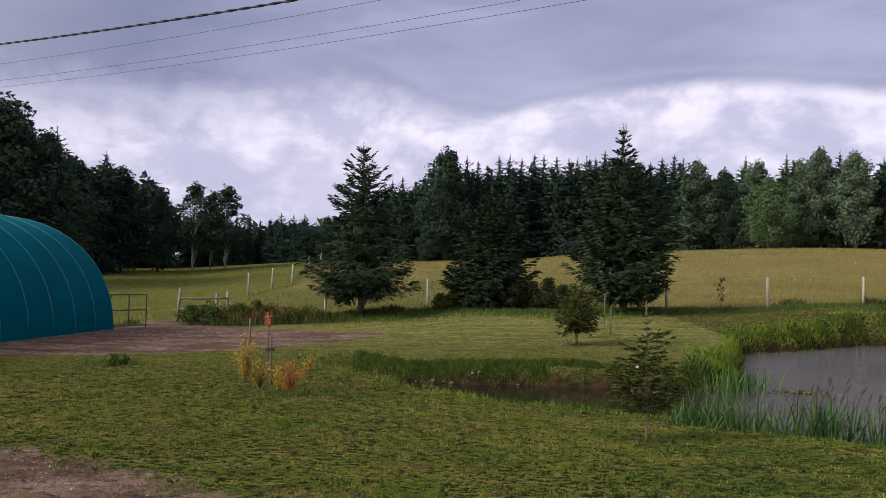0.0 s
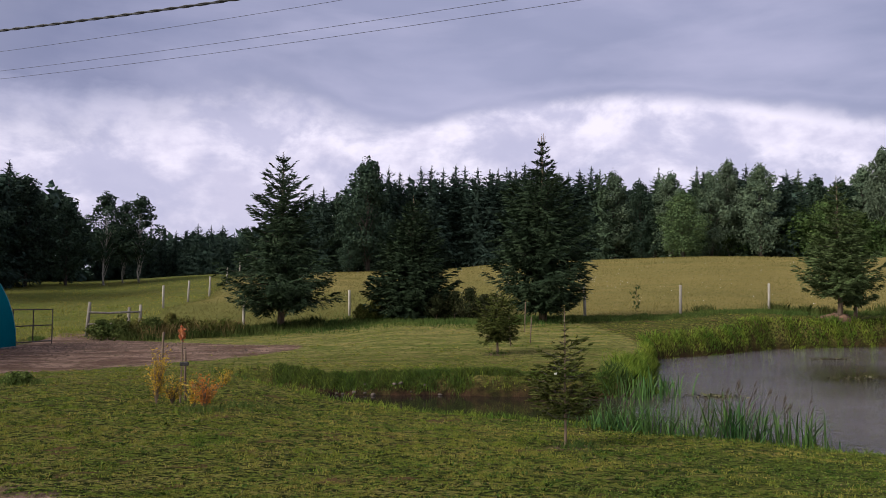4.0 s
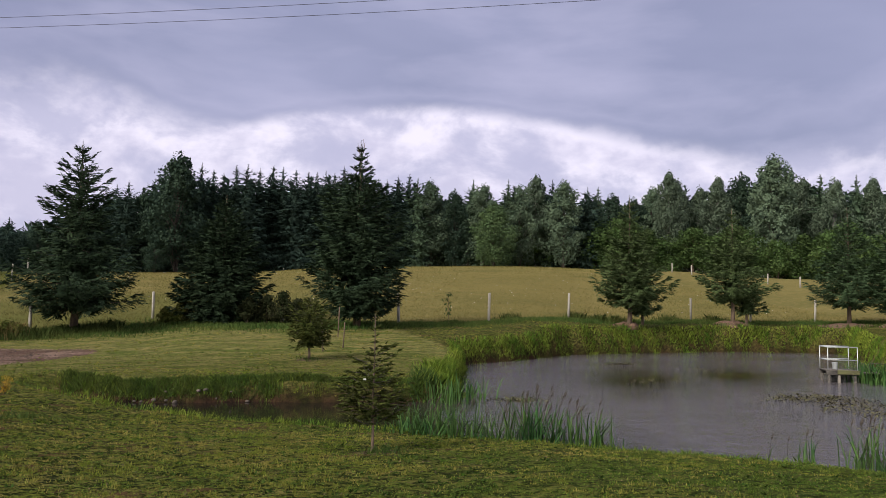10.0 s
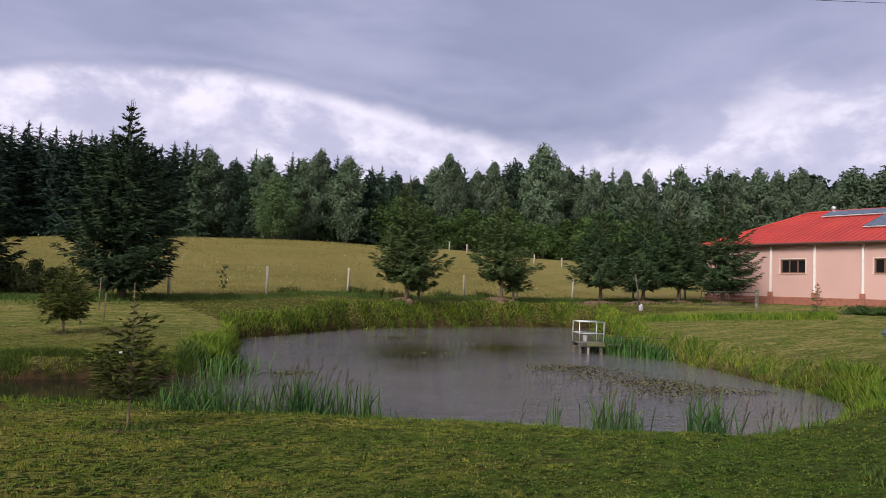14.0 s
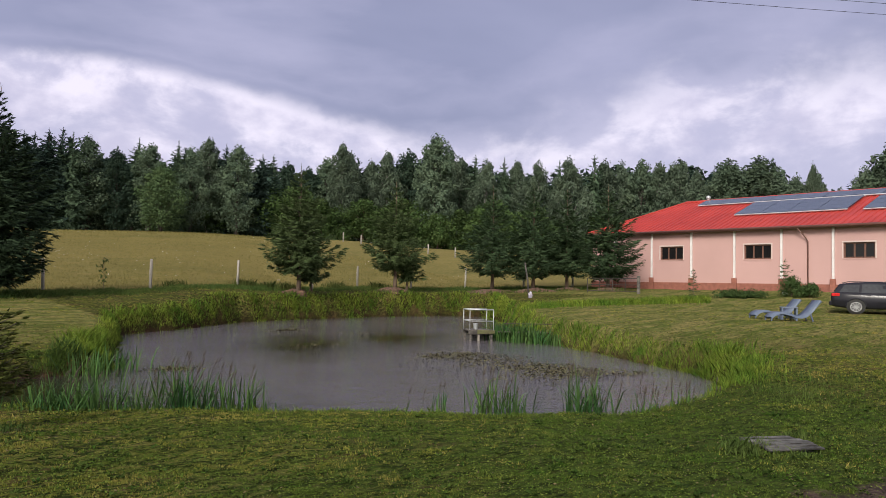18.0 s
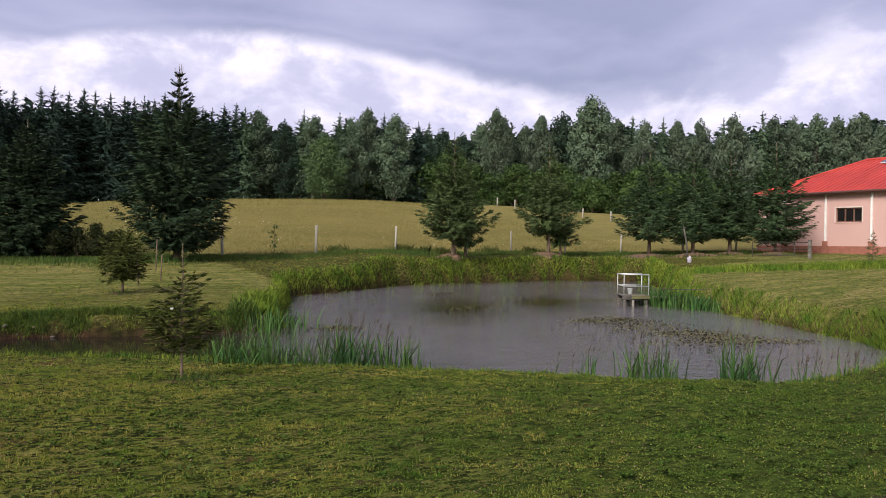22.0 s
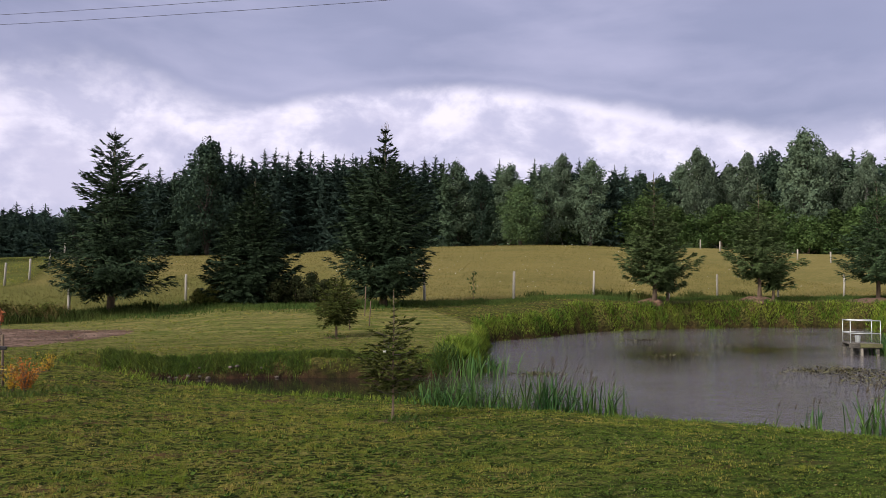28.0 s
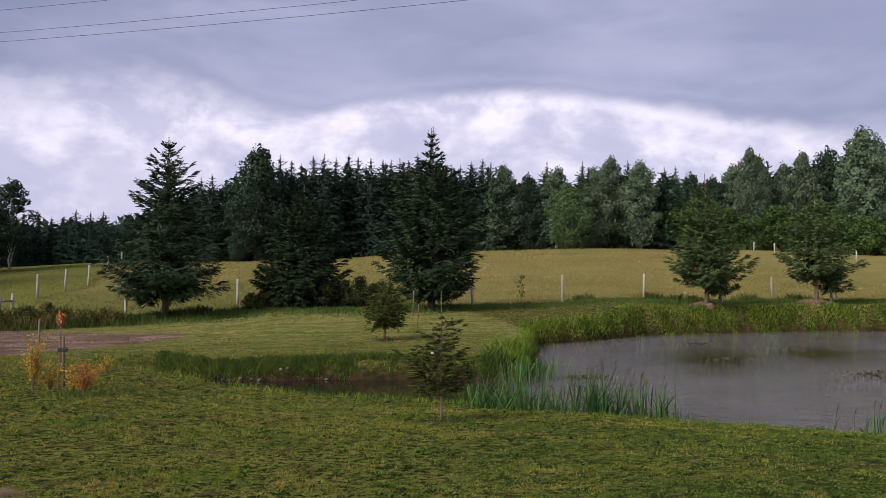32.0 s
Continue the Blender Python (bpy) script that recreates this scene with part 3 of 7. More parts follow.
EARTH = [[(-60, -8), (-24, 10), (-9.6, 16.6), (-6.1, 19.2), (-3.4, 22.5), (-1.9, 25.6), (-2.3, 27.4), (-6, 29.5), (-9.2, 32.0), (-10.6, 36), (-13.5, 37), (-12.0, 28), (-12.2, 15), (-60, 4)],
         [(-13, 10), (-4.5, 8.2), (-3.5, 7.6), (-2.6, 7.1), (-1.8, 6.5), (-1.2, 5.5), (-0.6, 3), (-9, 1)],
         [(4.6, 2.6), (6.5, 2.4), (8.0, 2.15), (12, 1.9), (30, 1.5), (60, 2.5), (60, -4), (2, -4), (3.4, 1.6)]]
FENCE_AZ, FENCE_R = [-40, -18, -9, -1, 8, 16, 22, 28, 36, 44, 50, 57, 75], [34, 36, 38, 41.5, 38, 36.5, 38, 44, 51, 55.5, 56, 56, 58]


def base_z(x, y):
    r, az = np.hypot(x, y), np.degrees(np.arctan2(x, y))
    rows = np.array(Z_ROWS, float)
    k = np.clip(np.searchsorted(AZ_K, az) - 1, 0, len(AZ_K) - 2)
    f = (az - np.take(AZ_K, k)) / (np.take(AZ_K, k + 1) - np.take(AZ_K, k))
    f = f * f * (3 - 2 * f)
    out = 0
    for s in (0.94, 0.97, 1.0, 1.03, 1.06):
        z = np.stack([np.interp(r * s, R_K, row) for row in rows])
        n = np.arange(len(r))
        out = out + (z[k, n] * (1 - f) + z[k + 1, n] * f) / 5
    return out


def signed(poly, x, y):
    """The distance to a polygon's edge, negative inside."""
    best, inside = np.full(len(x), 1e9), np.zeros(len(x), bool)
    for (ax, ay), (bx, by) in zip(poly, poly[1:] + poly[:1]):
        dx, dy = bx - ax, by - ay
        t = np.clip(((x - ax) * dx + (y - ay) * dy) / (dx * dx + dy * dy), 0, 1)
        best = np.minimum(best, np.hypot(x - ax - t * dx, y - ay - t * dy))
        cross = (ay > y) != (by > y)
        inside ^= cross & (x < ax + (y - ay) * dx / (dy if dy else 1e-9))
    return np.where(inside, -best, best)


def wobble(x, y, s, seed=0.0):
    """Cheap smooth noise, from -1 to 1."""
    return (np.sin(x * s * 1.0 + 1.7 + seed) * np.cos(y * s * 1.3 + 0.4 + seed) + np.sin((x * 0.7 + y * 0.9) * s * 2.1 + seed * 2) * 0.6
            + np.sin((x * 1.3 - y * 0.8) * s * 3.7 + 2.2 + seed) * 0.4) / 2.0


def grain(x, y, s, seed=0.0):
    """Irregular smooth noise, from about -1 to 1, in two octaves."""
    out = 0
    for k, weight in ((1.0, 1.0), (2.3, 0.55)):
        u, v = x * s * k + seed * 3.1, y * s * k - seed * 1.7
        i, j = np.floor(u), np.floor(v)
        f, e = u - i, v - j
        f, e = f * f * (3 - 2 * f), e * e * (3 - 2 * e)

        def at(a, b):
            w = np.sin(a * 127.1 + b * 311.7 + seed * 74.7) * 43758.5453
            return (w - np.floor(w)) * 2 - 1
        out = out + weight * ((at(i, j) * (1 - f) + at(i + 1, j) * f) * (1 - e) + (at(i, j + 1) * (1 - f) + at(i + 1, j + 1) * f) * e)
    return out / 1.1


def pond_far(x, y):
    d = np.full(len(x), 60.0)
    near = np.hypot(x, y) < 70
    d[near] = signed(POND, x[near], y[near])
    return d + wobble(x, y, 2.2) * 0.12 + wobble(x, y, 7.0, 1.0) * 0.04


def gz(x, y):
    x, y = np.atleast_1d(np.asarray(x, float)), np.atleast_1d(np.asarray(y, float))
    z = base_z(x, y)
    d = pond_far(x, y)
    wide = np.interp(np.hypot(x, y), [10, 16, 17, 20, 30, 45], [1.1, 0.8, 0.28, 0.45, 1.1, 1.7])
    t = np.clip(d / wide, 0, 1)
    inlet = ((x < 5.6) & (y > 16.6 - 0.1 * x)) | (x > 16)
    t = np.where(inlet, np.clip(d / 0.5, 0, 1) * (1.6 - 0.6 * np.clip(d / 0.5, 0, 1)), np.sqrt(t) * (1.5 - 0.5 * t))
    up = -0.5 + (z + 0.5) * t
    down = -0.5 - np.minimum(1.0, -d * 0.6)
    z = np.where(d > 0, up, down)
    return z + np.where(d > 0.3, wobble(x, y, 1.4, 3.0) * 0.025 + wobble(x, y, 5.0, 5.0) * 0.012 + wobble(x, y, 24.0, 1.5) * 0.010 + wobble(x, y, 51.0, 4.5) * 0.005, 0)


def g(x, y):
    return float(gz(x, y)[0])


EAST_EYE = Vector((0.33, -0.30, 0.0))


def on_ground(az, r, dz=0.0, eye=Vector((0, 0, 0))):
    p = polar(az, r) + eye
    return (p.x, p.y, g(p.x, p.y) + dz)


def fence_r(az):
    return np.interp(az, FENCE_AZ, FENCE_R)


MOUNDS = [(14.5, 10.05, 0.25), (9.65, 22, 0.38)]


def earth_in(x, y):
    e = np.full(len(x), -9.0)
    for az, r, wide in MOUNDS:
        p = polar(az, r)
        e = np.maximum(e, wide - np.hypot(x - p.x, y - p.y))
    for poly in EARTH:
        e = np.maximum(e, -signed(poly, x, y))
    return e


def olive_at(x, y):
    """Where the field is still green: its low western side behind the fence."""
    az, r = np.degrees(np.arctan2(x, y)), np.hypot(x, y)
    return np.clip((17 - az) / 8, 0, 1) * np.clip((68 - r + wobble(x, y, 0.25) * 8) / 18, 0, 1)


def lush_at(x, y):
    """Where the near lawn is darker green: round the well and along the near shore to the east."""
    az, r = np.degrees(np.arctan2(x, y)), np.hypot(x, y)
    return np.clip((100 - np.abs(az)) / 20, 0, 1) * np.clip((az - 8 + wobble(x, y, 0.9) * 10) / 48, 0, 1) * np.clip((17 - r + wobble(x, y, 1.3, 2.0) * 2) / 5, 0, 1) * 0.85


def build_ground():
    azs = np.concatenate([np.arange(-180, -36, 4.0), np.arange(-36, 80, 0.36), np.arange(80, 180, 4.0)])
    rs = np.concatenate([[0.0], np.geomspace(0.02, 4.5, 20)[:-1], np.geomspace(4.5, 62, 190)[:-1], np.geomspace(62, 140, 24)[:-1], np.geomspace(140, 3000, 14)])
    A, R = np.meshgrid(np.radians(azs), rs[1:], indexing="ij")
    x, y = (R * np.sin(A)).ravel(), (R * np.cos(A)).ravel()
    z = gz(x, y)
    n, m = len(azs), len(rs) - 1
    verts = np.stack([x, y, z], 1)
    i, j = np.meshgrid(np.arange(n), np.arange(m - 1), indexing="ij")
    i2 = (i + 1) % n
    faces = np.stack([i * m + j, i * m + j + 1, i2 * m + j + 1, i2 * m + j], -1).reshape(-1, 4)
    me = fast_mesh("ground", verts, faces)
    az, r = np.degrees(np.arctan2(x, y)), np.hypot(x, y)
    beyond = r - fence_r(az) + wobble(x, y, 0.8) * 0.8
    # the golden field ends at the fence that runs up the slope beside the pasture
    side = np.interp(r, [30, 40, 53, 58, 75, 100], [-17, -15.5, -13.6, -11.0, -9.6, -9.0])
    far = np.clip(beyond / 1.5, 0, 1)
    masks = {"meadow": far * np.clip((az - side) / 0.6, 0, 1), "pasture": far * np.maximum(np.clip((side - az) / 0.6, 0, 1), 0.75 * olive_at(x, y)),
             "lush": lush_at(x, y),
             "earth": np.clip(earth_in(x, y) / 0.8 + 0.5, 0, 1),
             "dry": np.clip((r - 15.5) / 10.0, 0, 0.9) * np.clip((fence_r(az) - r - 2.0) / 2.5, 0, 1) * np.where((y > 26) & (x > 9) & (x < 36), 0.1, 1.0),
             "wet": np.clip(-signed(EARTH[2], x, y) / 0.3 + 0.8, 0, 1)}
    d = pond_far(x, y)
    masks["bank"] = np.clip(1.25 - np.abs(d) / np.interp(r, [16, 18, 22, 30], [0.3, 0.35, 0.12, 0.08]), 0, 1) + (d < 0)
    for name, v in masks.items():
        a = me.attributes.new(name, "FLOAT", "POINT")
        a.data.foreach_set("value", np.clip(v, 0, 1).astype(np.float32))
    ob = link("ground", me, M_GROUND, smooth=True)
    tagged(ob, "mown green lawn, golden meadow and bare earth track", "ground", kind="structure")
    bm = bmesh.new()
    bm.faces.new([bm.verts.new((px, py, WATER_Z)) for px, py in [(-4, 20), (-3.5, 16), (4, 11), (9, 5.5), (17, 6), (25, 18), (37, 33), (34, 38), (20, 36.5), (8, 30), (5, 20)]])
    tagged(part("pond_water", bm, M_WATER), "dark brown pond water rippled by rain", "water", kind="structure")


build_ground()

# ---- trees ----


def tris(P, D, U, length, width, bend=0.0):
    """Flat pointed leaves: at P, along D, lying in the plane of D and U's cross; two triangles each, as kites of four corners."""
    S = np.cross(D, U)
    S /= np.linalg.norm(S, axis=1, keepdims=True) + 1e-9
    L, Wd = length[:, None], width[:, None]
    a = P
    b = P + D * L * 0.45 + S * Wd * 0.5
    c = P + D * L + U * (bend * L)
    d = P + D * L * 0.45 - S * Wd * 0.5
    v = np.stack([a, b, c, d], 1).reshape(-1, 3)
    f = np.arange(len(P) * 4).reshape(-1, 4)
    return v, f


def sprays(P, D, N, length, width):
    """Thin tapered needle sprays: one pointed triangle each, at P along D, facing N."""
    S = np.cross(D, N)
    S *= (width / 2 / (np.linalg.norm(S, axis=1) + 1e-9))[:, None]
    return np.stack([P - S, P + S, P + D * length[:, None]], 1).reshape(-1, 3)


def unit(v):
    return v / (np.linalg.norm(v, axis=1, keepdims=True) + 1e-9)


def spruce_crown(rng, h, radius, low, gap, twigs, leaf, profile, droop=0.25, ragged=0.2, up=0.6, hang=0.45, per_twig=5, slim=0.24, crowd=(6, 9), lead=0.06, curl=0.25, core=1.0, airy=0.4):
    """Whorled boughs of a spruce of height h: flat fans of side twigs set with needle sprays, the lower ones drooping with upturned tips.
    The profile gives the crown's width, as pairs of height and share of the radius. Returns the sprays and the boughs."""
    V, boughs = [], []
    heights, widths = zip(*profile)
    z = low
    while z < h * (1 - lead):
        q = (z - low) / (h - low)
        shape = float(np.interp(q, heights, widths))
        count = int(rng.integers(*crowd))
        count = max(4, int(count * (1 - 0.5 * q * q)))
        a0 = rng.uniform(0, 6.28)
        for c in range(count):
            a = a0 + c * 6.283 / count + rng.normal(0, 0.2)
            ln = max(0.04 * radius, radius * shape * float(np.clip(1 + rng.normal(0, ragged), 0.5, 1.45)))
            out = np.array([math.cos(a), math.sin(a), 0.0])
            side = np.array([-out[1], out[0], 0.0])
            s = np.linspace(0, 1, 6)
            rise = float(np.interp(q, [0, 0.4, 1], [-droop, 0.10, up])) + rng.normal(0, 0.09)
            pts = np.array([0, 0, z + rng.normal(0, 0.18) * gap]) + out * (s * ln)[:, None]
            pts[:, 2] += ln * (rise * s - 0.22 * (1 - q) * s * (1 - s) + curl * (1 - 0.6 * q) * s ** 3)
            boughs.append(pts)
            m = max(3, int(twigs * (0.25 + 0.75 * ln / radius)))
            u = rng.uniform(0.10, 1.0, m) ** 0.8
            P0 = np.stack([np.interp(u, s, pts[:, i]) for i in range(3)], 1)
            slope = rise + curl * 2.0 * u * u * (1 - 0.6 * q)
            ang = rng.uniform(0.55, 1.1, m) * rng.choice([-1, 1], m)
            D = out * np.cos(ang)[:, None] + side * np.sin(ang)[:, None]
            D[:, 2] = slope * 0.6 - hang * rng.uniform(-0.15, 1.0, m) * (1 - 0.8 * q)
            D = unit(D)
            tl = np.minimum(ln * (0.48 * (1 - u) + 0.12) * rng.uniform(0.6, 1.2, m), leaf * 4.0)
            small = 0.36 + 0.64 * min(1.0, ln / radius * 1.7)
            for j in range(per_twig):
                f = (j + rng.uniform(0.0, 0.8, m)) / per_twig
                P = P0 + D * (tl * f)[:, None]
                P[:, 2] -= 0.25 * hang * tl * f * f
                turn = np.cross(D, np.array([0.0, 0.0, 1.0])) * (rng.choice([-1, 1], m) * rng.uniform(0.3, 0.9, m) * (0.25 if j == per_twig - 1 else 1.0))[:, None]
                E = D + turn + rng.normal(0, 0.10, (m, 3))
                E[:, 2] -= 1.3 * hang * (1 - 0.7 * q) * rng.uniform(-0.25, 1, m)
                E = unit(E)
                Nn = np.stack([rng.normal(0, 0.5, m), rng.normal(0, 0.5, m), rng.uniform(0.2, 1.0, m)], 1) + out * 0.7
                lf = leaf * rng.uniform(0.6, 1.2, m) * small
                V.append(sprays(P, E, Nn, lf, lf * slim * rng.uniform(0.7, 1.3, m)))
            # the bough's own axis
            m = max(3, int(m * 0.5))
            u = np.linspace(0.3, 1.0, m)
            P = np.stack([np.interp(u, s, pts[:, i]) for i in range(3)], 1)
            E = out + np.array([0, 0, 1.0]) * (rise + curl * 2.2 * u * u * (1 - 0.6 * q))[:, None] + rng.normal(0, 0.14, (m, 3))
            lf = leaf * rng.uniform(0.7, 1.2, m) * small
            V.append(sprays(P, unit(E), np.tile([0.0, 0.0, 1.0], (m, 1)) + out * 0.4, lf, lf * slim))
        # the dense dark inside, round the trunk
        m = int((4 + 30 * shape) * core)
        a = rng.uniform(0, 6.28, m)
        P = np.stack([np.cos(a), np.sin(a), 0 * a], 1) * (radius * shape * rng.uniform(0.02, 0.45, m))[:, None]
        P[:, 2] += z + rng.normal(0, gap * 0.5, m)
        E = unit(np.stack([np.cos(a + 1.2) * 0.5, np.sin(a + 1.2) * 0.5, rng.normal(-0.9, 0.3, m)], 1))
        lf = np.full(m, leaf * 1.8 * (0.25 + 0.75 * shape))
        V.append(sprays(P, E, np.stack([np.cos(a), np.sin(a), 0 * a], 1), lf, lf * 0.5))
        z += gap * rng.uniform(0.8, 1.2) * (1.0 + airy * q ** 1.5)
    # the leader with its last short shoots
    z1 = h * (1 - lead)
    m = 16
    f = np.linspace(0, 0.9, m)
    P = np.stack([0 * f, 0 * f, z1 - 0.03 * h + (h - z1 + 0.03 * h) * f], 1)
    a = rng.uniform(0, 6.28, m)
    E = unit(np.stack([np.cos(a), np.sin(a), np.full(m, 1.5)], 1))
    lf = np.full(m, leaf * 0.62) * (1.1 - 0.6 * f)
    V.append(sprays(P, E, np.stack([-np.sin(a), np.cos(a), 0 * a], 1), lf, lf * slim))
    V = np.concatenate(V)
    return V, np.arange(len(V)).reshape(-1, 3), boughs


def spruce(name, seed, h, radius, low, gap, twigs, leaf, needles, label, trunk_r, profile, at=(0, 0, 0), bark=None, bough_part=True, leaders=(), turn=0.0, **kw):
    rng = np.random.default_rng(seed)
    tree = empty(name, at, turn)
    V, F, boughs = spruce_crown(rng, h, radius, low, gap, twigs, leaf, profile, **kw)
    link("crown", fast_mesh("crown", V, F), needles, tree)
    bm = bmesh.new()
    n = 7
    tube(bm, [(0.02 * math.sin(k * 1.7) * h * 0.1, 0.02 * math.cos(k * 2.1) * h * 0.1, -0.12 + (h * 0.985 + 0.12) * k / (n - 1)) for k in range(n)],
         [trunk_r * (1.25 if k == 0 else 1) * (1 - 0.95 * k / (n - 1)) + 0.004 for k in range(n)], 9)
    for dx, dy, z0, z1 in leaders:
        tube(bm, [(0, 0, h * z0), (dx * 0.7, dy * 0.7, h * (z0 + 0.35 * (z1 - z0))), (dx, dy, h * z1)], [0.022, 0.018, 0.008], 5)
    part("trunk", bm, bark or M_BARK, tree, smooth=True)
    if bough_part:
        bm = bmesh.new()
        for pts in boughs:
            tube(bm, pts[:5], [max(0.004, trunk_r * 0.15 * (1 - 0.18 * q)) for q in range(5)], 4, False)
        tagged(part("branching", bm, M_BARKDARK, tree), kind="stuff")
    tagged(tree, label, "tree")
    return tree


def leaf_cloud(rng, lobes, per_lobe, leaf, hang=0.0):
    """Leaf clumps on the shells of round lobes, facing outwards and up; hang makes them long and pendent."""
    V = []
    for cx, cy, cz, sx, sy, sz in lobes:
        m = per_lobe
        d = unit(rng.normal(0, 1, (m, 3)))
        rr = np.where(rng.uniform(0, 1, m) < 0.8, rng.uniform(0.72, 1.06, m), rng.uniform(0.3, 0.75, m))
        bumps = 1 + 0.20 * np.sin(d[:, 0] * 6 + cx * 3) * np.cos(d[:, 2] * 5 + cy * 3) + 0.10 * np.sin(d[:, 1] * 11 + cz)
        P = np.array([cx, cy, cz]) + d * np.array([sx, sy, sz]) * (rr * bumps)[:, None]
        Nn = unit(d + rng.normal(0, 0.6, (m, 3)) + np.array([0, 0, 0.3 * (1 - hang)]))
        D = rng.normal(0, 1, (m, 3))
        D[:, 2] -= 0.5 + 2.2 * hang
        D = unit(D - Nn * (D * Nn).sum(1, keepdims=True))
        lf = leaf * rng.uniform(0.6, 1.4, m) * (1 + 0.7 * hang)
        V.append(sprays(P - D * (lf * 0.4)[:, None], D, Nn, lf, lf * (0.85 - 0.45 * hang)))
    V = np.concatenate(V)
    return V, np.arange(len(V)).reshape(-1, 3)


def broadleaf(name, seed, h, radius, low, per_lobe, leaf, leaves, label, at=(0, 0, 0), bark=None, hang=0.0, lobes_n=14, trunk_r=0.22, slim=1.0, category="tree", solid=True):
    rng = np.random.default_rng(seed)
    tree = empty(name, at)
    lobes, limbs = [], []
    for k in range(lobes_n):
        t = (k + 0.5) / lobes_n
        z = low + (h - low) * (0.08 + 0.84 * t)
        wide = radius * math.sin(math.pi * min(0.97, 0.16 + 0.80 * t) ** slim)
        a, off = k * 2.4 + rng.uniform(-0.5, 0.5), wide * rng.uniform(0.40, 0.80)
        s = radius * rng.uniform(0.30, 0.50) * (1 - 0.35 * t)
        c = (math.cos(a) * off, math.sin(a) * off, z)
        lobes.append((*c, s, s, s * rng.uniform(0.7, 1.05) * (1 + 0.6 * hang)))
        limbs.append(c)
    for k in range(3 if solid else 0):
        z = low + (h - low) * (0.25 + 0.22 * k)
        lobes.append((0, 0, z, radius * 0.45, radius * 0.45, (h - low) * 0.16))
    lobes.append((0, 0, h - 0.14 * (h - low), radius * 0.22, radius * 0.22, (h - low) * 0.14))
    V, F = leaf_cloud(rng, lobes, per_lobe, leaf, hang)
    link("crown", fast_mesh("crown", V, F), leaves, tree)
    bm = bmesh.new()
    top = low + (h - low) * 0.85
    tube(bm, [(0.012 * h * math.sin(k * 1.3 + seed), 0.012 * h * math.cos(k * 1.9 + seed), -0.2 + (top + 0.2) * k / 6) for k in range(7)],
         [trunk_r * (1.3 if k == 0 else 1) * (1 - 0.14 * k) for k in range(7)], 7)
    part("trunk", bm, bark or M_BARK, tree, smooth=True)
    bm = bmesh.new()
    for c in limbs:
        z0 = max(0.2 * low, c[2] - 0.25 * (h - low))
        tube(bm, [(0, 0, z0), (c[0] * 0.5, c[1] * 0.5, (z0 + c[2]) / 2 + 0.05 * h), c], [trunk_r * 0.35, trunk_r * 0.22, trunk_r * 0.08], 5, False)
    tagged(part("branching", bm, bark or M_BARK, tree), kind="stuff")
    tagged(tree, label, category)
    return tree


# the forest edge: how high its tops stand, as slopes from the eye, by bearing
TOP_AZ = [-60, -40, -30, -28.3, -26.6, -25.7, -23.1, -20.8, -19.2, -14, -10.5, -9.3, -4, -1.9, -0.2, 1.8, 4.7, 12, 18.6, 22.2, 25.7, 29.2, 31.6, 35, 37.2, 40.3, 43, 43.8, 45.9, 50, 54.9, 59.9, 61.8, 64.7, 66.7, 69, 70.4, 71, 72.5, 80, 95]
TOP_EL = [0.21, 0.22, 0.213, 0.204, 0.178, 0.156, 0.153, 0.146, 0.10, 0.086, 0.093, 0.086, 0.136, 0.142, 0.176, 0.164, 0.171, 0.170, 0.160, 0.157, 0.17, 0.158, 0.143, 0.165, 0.156, 0.176, 0.182, 0.166, 0.151, 0.153, 0.163, 0.157, 0.153, 0.155, 0.144, 0.125, 0.118, 0.15, 0.166, 0.17, 0.17]


def top_z(az, r):
    return 1.65 + float(np.interp(az, TOP_AZ, TOP_EL)) * r


